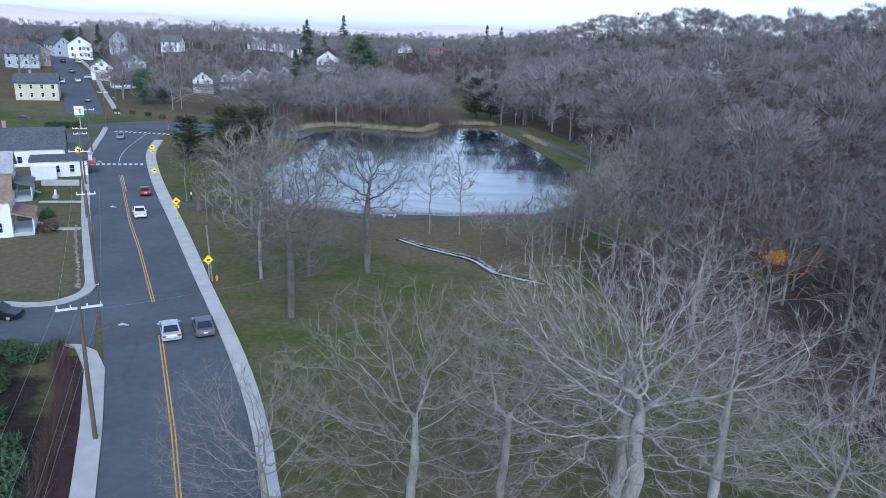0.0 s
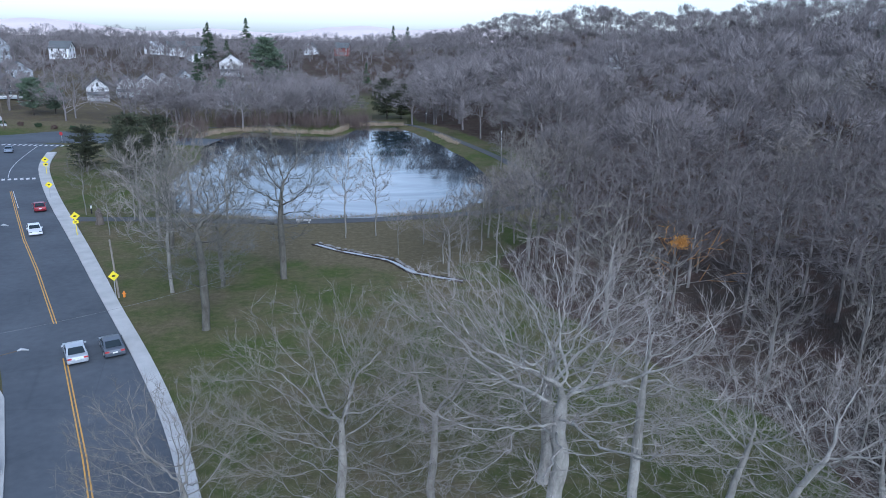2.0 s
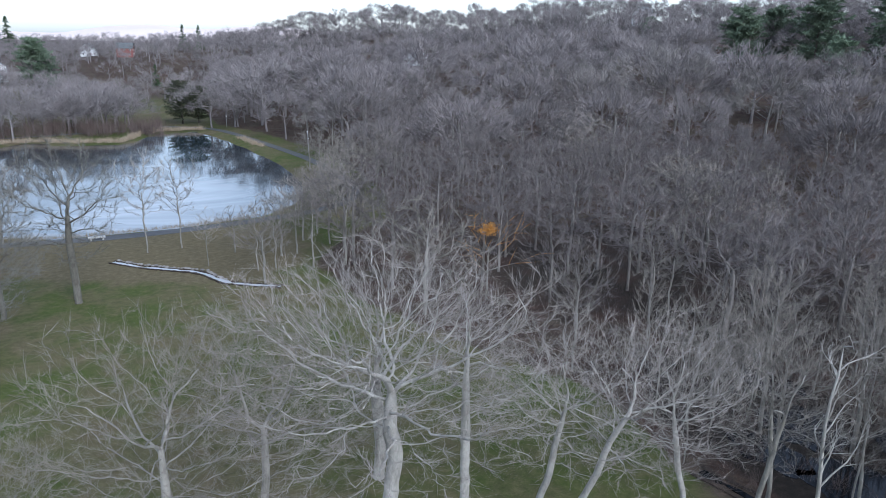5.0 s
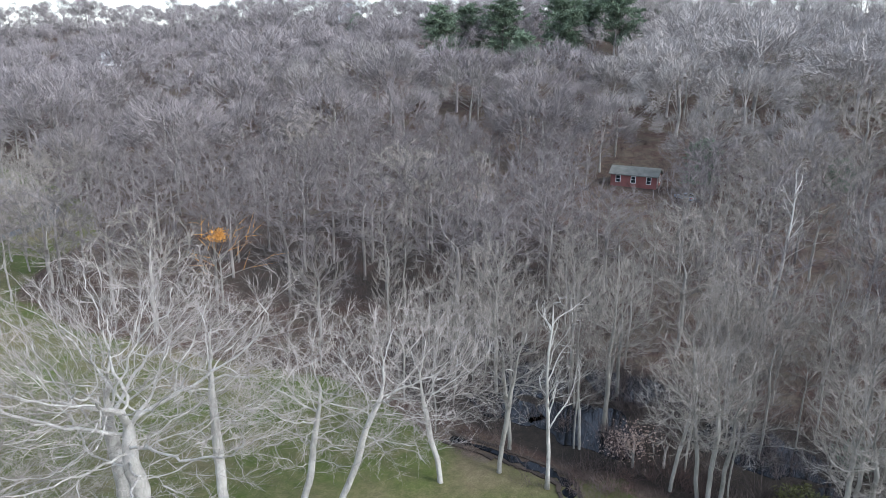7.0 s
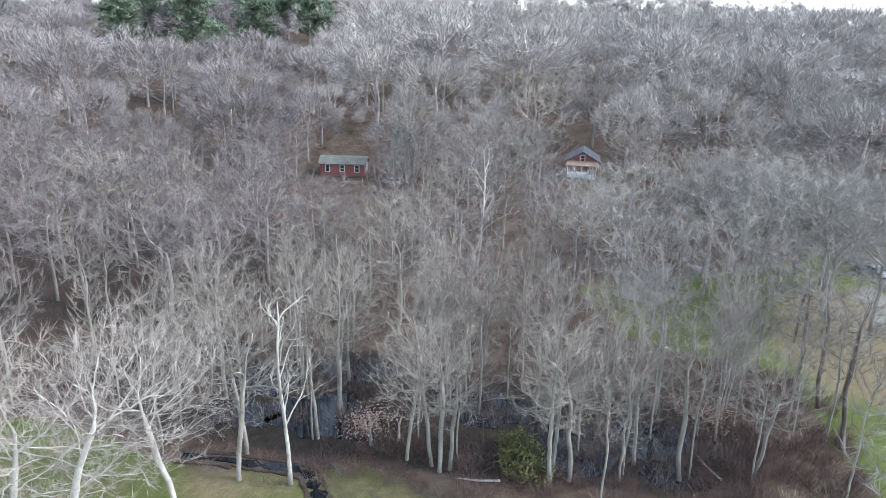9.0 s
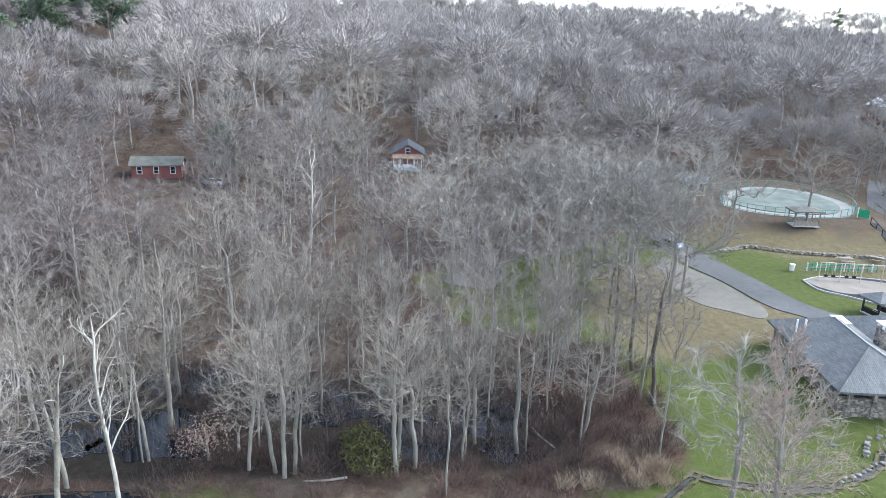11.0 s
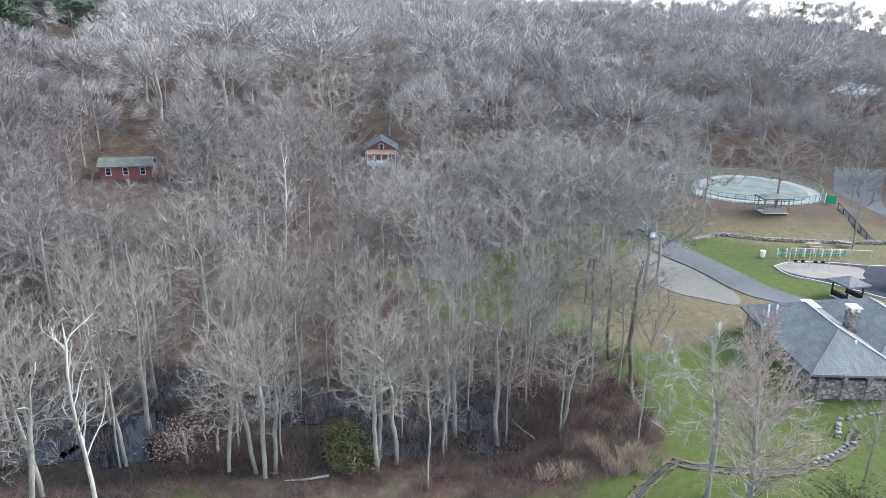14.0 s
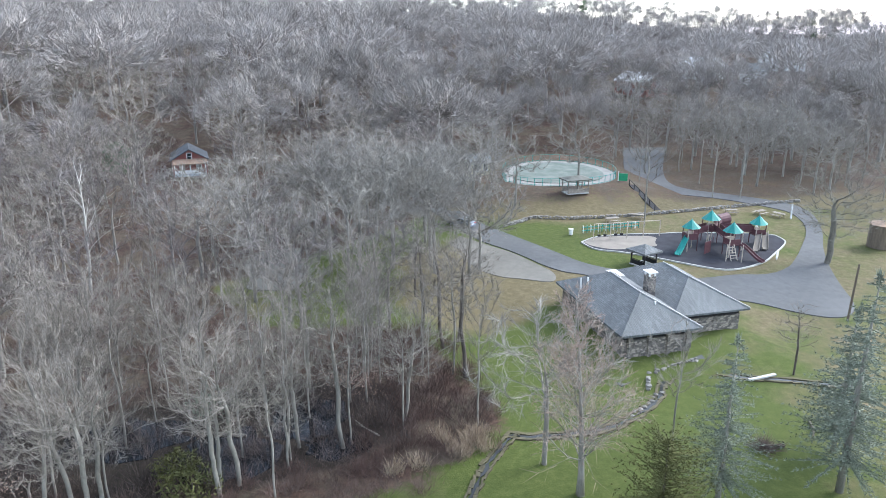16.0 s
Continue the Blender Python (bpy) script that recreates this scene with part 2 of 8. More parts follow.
# ---- builders ----
class Shape:
    """Collects boxes, tubes and faces for one mesh."""

    def __init__(self):
        self.v, self.f = [], []

    def add(self, verts, faces):
        k = len(self.v)
        self.v += [tuple(p) for p in verts]
        self.f += [tuple(i + k for i in q) for q in faces]
        return self

    def box(self, cx, cy, cz, sx, sy, sz, turn=0.0, m=None):
        c, s = math.cos(radians(turn)), math.sin(radians(turn))
        pts = []
        for z in (-sz / 2, sz / 2):
            for x, y in ((-sx / 2, -sy / 2), (sx / 2, -sy / 2), (sx / 2, sy / 2), (-sx / 2, sy / 2)):
                q = Vector((cx + x * c - y * s, cy + x * s + y * c, cz + z))
                pts.append(m @ q if m else q)
        return self.add(pts, ((3, 2, 1, 0), (4, 5, 6, 7), (0, 1, 5, 4), (1, 2, 6, 5), (2, 3, 7, 6), (3, 0, 4, 7)))

    def tube(self, pts, radii, sides=6, cap=True):
        pts = [Vector(p) for p in pts]
        ring, faces = [], []
        for i, p in enumerate(pts):
            d = (pts[min(i + 1, len(pts) - 1)] - pts[max(i - 1, 0)]).normalized()
            a = d.cross(Vector((0.31, 0.87, 0.21)) if abs(d.z) > 0.8 else Vector((0, 0, 1))).normalized()
            b = d.cross(a)
            r = radii[i] if isinstance(radii, (list, tuple)) else radii
            ring += [p + r * (math.cos(k * math.tau / sides) * a + math.sin(k * math.tau / sides) * b) for k in range(sides)]
        for i in range(len(pts) - 1):
            for k in range(sides):
                a, b = i * sides + k, i * sides + (k + 1) % sides
                faces.append((a, b, b + sides, a + sides))
        if cap:
            faces += [tuple(reversed(range(sides))), tuple(range((len(pts) - 1) * sides, len(pts) * sides))]
        return self.add(ring, faces)

    def prism(self, outline, z0, z1):
        """An upright slab over an outline of (x, y)."""
        k = len(outline)
        return self.add([(x, y, z0) for x, y in outline] + [(x, y, z1) for x, y in outline],
                        [tuple(reversed(range(k))), tuple(range(k, 2 * k))] + [(i, (i + 1) % k, k + (i + 1) % k, k + i) for i in range(k)])

    def mesh(self, name, smooth=False):
        me = bpy.data.meshes.new(name)
        me.from_pydata([tuple(p) for p in self.v], [], self.f)
        bm = bmesh.new()
        bm.from_mesh(me)
        bmesh.ops.recalc_face_normals(bm, faces=bm.faces)
        bm.to_mesh(me)
        bm.free()
        if smooth:
            me.polygons.foreach_set("use_smooth", [True] * len(me.polygons))
        return me


def part(name, shape, material, parent=None, label="", smooth=False):
    """One mesh object under a thing or part; shape is a Shape or a ready mesh."""
    me = shape.mesh(name, smooth) if isinstance(shape, Shape) else shape
    if not me.materials:
        me.materials.append(material)
    ob = new(name, me)
    if parent:
        ob.parent = parent
    return tagged(ob, label)


def thing(name, m, label, category, group="", kind=""):
    ob = new(name)
    ob.empty_display_size = 0.3
    ob.matrix_world = m
    return tagged(ob, label, category, group, kind)


def fast_mesh(name, verts, faces, material, smooth=False):
    """A mesh from arrays of vertices and of triangles or quads."""
    me = bpy.data.meshes.new(name)
    verts, faces = np.asarray(verts, np.float32), np.asarray(faces, np.int32)
    k = faces.shape[1]
    me.vertices.add(len(verts))
    me.vertices.foreach_set("co", verts.ravel())
    me.loops.add(faces.size)
    me.loops.foreach_set("vertex_index", faces.ravel())
    me.polygons.add(len(faces))
    me.polygons.foreach_set("loop_start", np.arange(0, faces.size, k, dtype=np.int32))
    if smooth:
        me.polygons.foreach_set("use_smooth", np.ones(len(faces), bool))
    me.update(calc_edges=True)
    me.materials.append(material)
    return me


# ---- terrain ----
BEARING = [-180, -60, -35, -20, -8, 3, 9, 14, 28, 45, 75, 90, 100, 110, 118, 130, 180]
RISE = [8, 8, 17, 16, 14, 16, 23, 30, 37.5, 42, 43, 40, 37, 33, 29.5, 23, 8]
FOOT = [220, 220, 230, 245, 300, 420, 270, 215, 170, 152, 150, 158, 165, 170, 175, 180, 200]
CREST = [430, 430, 430, 430, 520, 560, 430, 430, 430, 420, 420, 430, 430, 440, 450, 460, 430]
POND_EDGE = [(-34, 124), (-14, 117.6), (2, 118.6), (17.7, 122), (27, 133), (30.5, 152), (30, 172), (27, 192), (23.7, 211.7), (17.5, 236),
             (14, 245), (-1, 243), (-5, 228), (-9, 220), (-20, 222), (-34, 231), (-44, 222), (-43, 200), (-40, 175), (-41, 145)]
WOODS = [(35, 46), (29, 58), (21, 76), (19, 92), (27, 104), (36, 112), (42, 130), (44, 160), (42, 195), (33, 235), (22, 262), (20, 330), (30, 420),
         (60, 700), (700, 700), (900, -200), (420, -330), (200, -230), (112, -134), (122, -108), (140, -92), (162, -90), (168, -50), (155, -30), (118, -22), (103, -8),
         (84, 14), (70, 6), (68.5, -6), (62, -11.0), (55.2, -12.0), (51.7, -13.4), (47.6, -13.4), (44.3, -10.7), (42.2, -6.9), (40.4, -3.5), (38.4, 6), (37.4, 14.5), (38.6, 18.4), (39.0, 20.8), (37.2, 23.4), (36.2, 25), (35.6, 28.2), (33.8, 31.5), (33.6, 35)]
MIRE = [(36, 40), (38, 27), (41, 14), (43, 3), (46, -5), (50, -7), (56, -5), (58, 4), (55, 16), (56, 30), (52, 44), (43, 52)]

# outline where the wood floor turns darker in patches, in the mire colour
DARK_FLOOR = [(38, 60), (52, 42), (64, 30), (90, 42), (104, 60), (92, 96), (60, 106), (42, 96), (34, 78)]


def inside(poly, x, y):
    """Signed distance to an outline: positive within."""
    x, y = np.asarray(x, float), np.asarray(y, float)
    d, odd = np.full(x.shape, 1e9), np.zeros(x.shape, bool)
    for (ax, ay), (bx, by) in zip(poly, poly[1:] + poly[:1]):
        t = np.clip(((x - ax) * (bx - ax) + (y - ay) * (by - ay)) / ((bx - ax) ** 2 + (by - ay) ** 2), 0, 1)
        d = np.minimum(d, np.hypot(x - ax - t * (bx - ax), y - ay - t * (by - ay)))
        odd ^= ((ay > y) != (by > y)) & (x < (bx - ax) * (y - ay) / (by - ay + 1e-12) + ax)
    return np.where(odd, d, -d)


def smooth01(t):
    t = np.clip(t, 0, 1)
    return t * t * (3 - 2 * t)


def terrain(x, y):
    x, y = np.asarray(x, float), np.asarray(y, float)
    b, r = np.degrees(np.arctan2(x, y)), np.hypot(x, y)
    rise, foot, crest = np.interp(b, BEARING, RISE), np.interp(b, BEARING, FOOT), np.interp(b, BEARING, CREST)
    hill = rise * np.clip((r - foot) / (crest - foot), 0, 1) ** 1.15
    wave = np.sin(x * 0.031 + 1.3) * np.sin(y * 0.027 - 0.4) * 3.0 * smooth01((r - 190) / 120)
    fall = -0.75 * hill * smooth01((r - crest - 60) / 700)
    knoll = 2.6 * smooth01((np.minimum(x - 107.5, 165 - x) + 0.0) / 12) * smooth01((-22 - y) / 10) * smooth01((y + 66) / 9)
    mound = 1.0 * smooth01((np.minimum(np.minimum(x - 53.6, 74.5 - x), np.minimum(y + 43.5, -22.5 - y)) + 1.0) / 2.8)
    flat = -0.06 + mound + hill + wave * smooth01(hill / 6) + fall + knoll
    pond = inside(POND_EDGE, x, y)
    return flat - 1.6 * smooth01((pond + 2.0) / 9.0) * (r < 300)


def ground_at(x, y):
    return float(terrain(np.array([x]), np.array([y]))[0])


def build_ground():
    k, a, cx, cy = 220, 70.0, 45.0, 50.0
    u = np.linspace(-1, 1, k + 1)
    s = a * np.sinh(u * math.asinh(4700 / a))
    gx, gy = np.meshgrid(cx + s, cy + s, indexing="ij")
    gz = terrain(gx, gy)
    rng = np.random.default_rng(4)
    gz += rng.normal(0, 0.012, gz.shape)
    v = np.stack([gx, gy, gz], -1).reshape(-1, 3)
    i, j = np.meshgrid(np.arange(k), np.arange(k), indexing="ij")
    q = (i * (k + 1) + j).ravel()
    me = fast_mesh("ground", v, np.stack([q, q + k + 1, q + k + 2, q + 1], 1), GROUND, True)
    x, y = v[:, 0], v[:, 1]
    r = np.hypot(x, y)
    col = np.ones((len(v), 4), np.float32)
    wood = smooth01((inside(WOODS, x, y) + 3) / 6)
    wood = np.maximum(wood, 0.9 * smooth01((r - 300) / 150))
    col[:, 0] = wood
    col[:, 1] = smooth01((inside(MIRE, x, y) + 2.5) / 5)
    col[:, 2] = np.clip(-0.02 + 0.58 * smooth01((30 - np.abs(y + 18)) / 25) * (x > 25) * (1 - 0.6 * smooth01((x - 85) / 25)), 0, 1)
    col[:, 1] = np.maximum(col[:, 1], 0.55 * smooth01((inside(DARK_FLOOR, x, y) + 10) / 20))
    col[:, 2] -= 0.42 * smooth01((inside([(-34, 116), (-22, 100), (-12, 96), (6, 90), (18, 92), (20, 112), (8, 116), (-8, 114)], x, y) + 3) / 7)
    col[:, 2] -= 1.05 * smooth01((inside([(60, -14), (72, -6), (90, -10), (100, -20), (84, -30), (76, -36), (70, -30), (65, -20)], x, y) + 3) / 9)
    col[:, 2] -= 0.5 * smooth01((inside([(-86, 70), (-46, 76), (-58, 100), (-64, 112), (-90, 100)], x, y) + 2) / 5)
    col[:, 2] -= 0.6 * smooth01((x - 103) / 10) * (y < -20) * (y > -140)
    col[:, 0] = np.maximum(col[:, 0], 0.58 * smooth01((x - 106) / 9) * (y < -24) * (y > -140))
    # the corner yard takes the same dark colour as the mire
    col[:, 1] = np.maximum(col[:, 1], 0.95 * smooth01((inside([(-60, 63), (-38, 61), (-27, 47), (-20, 26), (-34, 20), (-60, 30)], x, y) + 1) / 5))
    town = smooth01((y - 232) / 8) * smooth01((-52 - x) / 10)
    col[:, 0] = np.maximum(col[:, 0], 0.47 * town)
    col[:, 2] -= 0.5 * town
    at = me.color_attributes.new("zone", "FLOAT_COLOR", "POINT")
    at.data.foreach_set("color", col.ravel())
    return tagged(new("ground", me), "park lawn, leaf litter and wooded hillside", "ground", kind="structure")


build_ground()


def distant_hills():
    n, v, f = 240, [], []
    for i in range(n + 1):
        b = radians(-60 + 210 * i / n)
        d = math.degrees(b)
        top = 56 + 20 * math.sin(d * 0.19 + 0.6) + 12 * math.sin(d * 0.61 + 2.0) + 5 * noise.noise((d * 0.5, 0, 0))
        for r, z in ((2900, -60), (3400, top * 0.55), (3900, top), (4400, top * 0.8)):
            v.append((r * math.sin(b), r * math.cos(b), z))
    f = [(i * 4 + j, i * 4 + j + 1, i * 4 + j + 5, i * 4 + j + 4) for i in range(n) for j in range(3)]
    tagged(new("backdrop", fast_mesh("backdrop", v, f, HILLS, True)), "far hills coloured pale for haze", "hills", kind="structure")


distant_hills()


def resample(line, step):
    line = [Vector(p) for p in line]
    out = [line[0]]
    for a, b in zip(line, line[1:]):
        k = max(1, round((b - a).length / step))
        out += [a.lerp(b, i / k) for i in range(1, k + 1)]
    return out


def split(line, k):
    """Each stretch of a line cut into k."""
    return [tuple(p + (q - p) * i / k for p, q in zip(a, b)) for a, b in zip(line, line[1:]) for i in range(k)] + [line[-1]]


def smooth_line(line, rounds=2):
    for _ in range(rounds):
        nxt = [line[0]]
        for a, b in zip(line, line[1:]):
            nxt += [tuple(0.75 * p + 0.25 * q for p, q in zip(a, b)), tuple(0.25 * p + 0.75 * q for p, q in zip(a, b))]
        line = nxt + [line[-1]]
    return line


def band(left, right, top, thick=0.12, drape=False, across=1):
    """A paved strip between two edges with as many points."""
    s, n = Shape(), min(len(left), len(right))
    rows = []
    for a, b in zip(left, right):
        row = []
        for i in range(across + 1):
            x, y = a[0] + (b[0] - a[0]) * i / across, a[1] + (b[1] - a[1]) * i / across
            row.append((x, y, top + (ground_at(x, y) + 0.06 if drape else 0.0)))
        rows.append(row)
    w = across + 1
    verts = [p for row in rows for p in row]
    faces = [(i * w + j, i * w + j + 1, (i + 1) * w + j + 1, (i + 1) * w + j) for i in range(n - 1) for j in range(across)]
    k = len(verts)
    verts += [(x, y, z - thick) for x, y, z in verts]
    for i in range(n - 1):
        for j in (0, across):
            faces.append((i * w + j, (i + 1) * w + j, k + (i + 1) * w + j, k + i * w + j))
    faces += [tuple(range(0, w)) + tuple(k + j for j in reversed(range(w))), tuple((n - 1) * w + j for j in range(w)) + tuple(k + (n - 1) * w + j for j in reversed(range(w)))]
    return s.add(verts, faces)


def offset_line(line, d):
    """A line moved sideways to its right by d metres."""
    out = []
    for i, p in enumerate(line):
        a, b = Vector(line[max(i - 1, 0)][:2]), Vector(line[min(i + 1, len(line) - 1)][:2])
        t = (b - a).normalized()
        out.append((p[0] + t.y * d, p[1] - t.x * d))
    return out


def ribbon(line, width, top, thick=0.1, drape=False):
    return band(offset_line(line, -width / 2), offset_line(line, width / 2), top, thick, drape)


def structure(name, shape, material, label, category):
    return tagged(part(name, shape, material), label, category, kind="structure")


ROAD_L = [(6, -60), (-4, -20), (-14, 15), (-22.2, 38.8), (-25.6, 46.9), (-30.2, 57), (-39.8, 75.7), (-43.3, 82.3), (-53.9, 102.4), (-67.3, 128.9), (-78.4, 150.6), (-85.5, 168.4), (-93.8, 190.8), (-99, 206)]
ROAD_R = [(18, -60), (7, -18), (-4, 17), (-11.4, 39.5), (-14.8, 49.1), (-20.3, 61.1), (-29.1, 78.2), (-32.8, 85.4), (-43.0, 105.6), (-56.4, 131.4), (-66.6, 153.0), (-73.0, 168.0), (-78.2, 186.0), (-79.9, 200)]
structure("road", band(smooth_line(ROAD_L), smooth_line(ROAD_R), 0.0, 0.15, across=3), ASPHALT, "two-lane asphalt road with patched dark surface", "road")
CROSS_N = [(-240, 212), (-150, 222), (-124, 227), (-110, 230), (-88, 226.5), (-70, 220), (-40, 211)]
CROSS_S = [(-240, 200), (-150, 208), (-124, 208), (-106, 206), (-90, 203), (-74, 203), (-42, 199)]
structure("cross_road", band(smooth_line(CROSS_N), smooth_line(CROSS_S), 0.012, 0.15, across=2), ASPHALT, "asphalt cross street at the junction", "road")
UP_L, UP_R = [(-123, 226), (-145, 266), (-163, 296), (-180, 318), (-206, 342), (-250, 372)], [(-111.5, 228), (-136, 272), (-154, 303), (-171, 325), (-200, 350), (-246, 381)]
structure("uphill_road", band(split(UP_L, 10), split(UP_R, 10), 0.22, 0.5, True, 2), ASPHALT, "asphalt street climbing between houses", "road")
structure("side_street", band([(-33.2, 61.2), (-36.5, 61.4), (-43, 61.9), (-60, 63.6), (-90, 68)], [(-40.6, 77.4), (-41.5, 71.4), (-45, 69.8), (-60, 71), (-90, 75.5)], 0.006, 0.15), ASPHALT, "narrow asphalt side street", "road")
WALK_R_IN = ROAD_R[:-1]
WALK_R_OUT = [(19.6, -60), (8.6, -18), (-2.6, 17.4), (-10.2, 39.7), (-13.5, 49.4), (-18.9, 61.6), (-27.7, 78.8), (-31.2, 86.2), (-41.2, 106.4), (-54.4, 132.2), (-64.6, 153.8), (-70.9, 168.6), (-76.0, 186.4)]
structure("pavement", band(smooth_line(WALK_R_IN), smooth_line(WALK_R_OUT), 0.14, 0.25), CONCRETE, "pale concrete pavement beside the park", "pavement")
structure("pavement_1", band([(4.2, -60), (-5.8, -20), (-15.7, 15), (-23.9, 38.8), (-27.4, 47), (-31.8, 56.4), (-34.8, 60.6), (-36.4, 61.2)], [(6, -60), (-4, -20), (-14, 15), (-22.2, 38.8), (-25.6, 46.9), (-30.0, 56.6), (-32.4, 60.0), (-34.6, 61.25)], 0.14, 0.25), CONCRETE, "pale concrete pavement curving into a side street", "pavement")
WALK_L = [(-48, 71.2), (-44.5, 71.0), (-42.3, 72.4), (-41.3, 75.6), (-44.8, 82.3), (-55.4, 102.4), (-68.8, 128.9), (-79.9, 150.6), (-87, 168.4), (-95.3, 190.8), (-101, 205)]
WALK_L_IN = [(-48, 70.3), (-44.2, 69.9), (-41.0, 71.4), (-40.0, 75.7), (-43.3, 82.3), (-53.9, 102.4), (-67.3, 128.9), (-78.4, 150.6), (-85.5, 168.4), (-93.8, 190.8), (-99.5, 205)]
structure("pavement_2", band(smooth_line(WALK_L), smooth_line(WALK_L_IN), 0.14, 0.25), CONCRETE, "narrow concrete pavement beside house yards", "pavement")
structure("pavement_3", ribbon(resample([(*p, 0) for p in [(-108.5, 231), (-133.5, 274), (-151.5, 305), (-168.5, 327.5), (-198, 353)]], 9), 1.6, 0.32, 0.5, True), CONCRETE, "pale pavement up the hill street", "pavement")


def dashes(name, line, width, top, material, label, piece=6.0):
    structure(name, ribbon(resample([(*p, 0) for p in line], piece), width, top, 0.02), material, label, "road marking")


MID_A = [(12, -60), (1.5, -19), (-9, 16), (-16.8, 39.1), (-20.2, 47), (-28.1, 64.3)]
MID_B = [(-32.3, 72.9), (-42, 91.9), (-49.6, 106.1), (-66.5, 140.1)]
for k, seg in enumerate((MID_A, MID_B)):
    for side in (-0.13, 0.13):
        dashes("road_line_%d" % (2 * k + (side > 0)), offset_line(seg, side), 0.11, 0.012, YELLOW_LINE, "worn yellow centre line")
dashes("road_line_4", smooth_line([(-72.8, 153.2), (-76.2, 161.5), (-79.5, 172.5), (-82.9, 187.3), (-85.0, 197.5)]), 0.12, 0.012, WHITE_LINE, "thin white line curving through the bend")
dashes("road_line_5", [(-59, 126), (-62.5, 133), (-66, 140)], 0.10, 0.012, WHITE_LINE, "thin white lane line")


def crosswalk(name, a, b, count, w, d, turn):
    for i in range(count):
        t = i / (count - 1)
        s = Shape().box(a[0] + (b[0] - a[0]) * t, a[1] + (b[1] - a[1]) * t, 0.012, w, d, 0.02, turn)
        structure(name + "_%d" % (i + 1), s, WHITE_LINE, "white painted crosswalk bar", "crosswalk")


crosswalk("crosswalk_near", (-77.2, 150.2), (-67.4, 152.4), 10, 0.62, 1.8, 24)
crosswalk("crosswalk_mid", (-94.5, 199.3), (-77.5, 197.3), 13, 0.6, 2.0, 5)
crosswalk("crosswalk_far", (-121, 227.0), (-110, 227.4), 7, 0.8, 2.6, 28)

# water
pool_edge = smooth_line(POND_EDGE + POND_EDGE[:1], 2)[:-1]
cxy = (-4.0, 175.0)
water = Shape()
ring = [((x - cxy[0]) * 1.05 + cxy[0], (y - cxy[1]) * 1.035 + cxy[1]) for x, y in pool_edge]
water.add([(x, y, -0.5) for x, y in ring] + [(*cxy, -0.5)], [(i, (i + 1) % len(ring), len(ring)) for i in range(len(ring))])
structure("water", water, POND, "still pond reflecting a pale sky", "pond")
PATH_W = [(-47.2, 117.8), (-43, 117.9), (-30.2, 117.2), (-20, 115.4), (-8.3, 114.8), (5, 116.2), (17.3, 119), (28.3, 123), (36, 131), (39, 146), (38, 160), (37.5, 175), (31.4, 205), (21.5, 246), (12, 256), (-6, 262)]
structure("park_path", ribbon(smooth_line(PATH_W), 2.6, 0.0, 0.1), PATH_TAR, "worn grey asphalt path along the pond", "path")

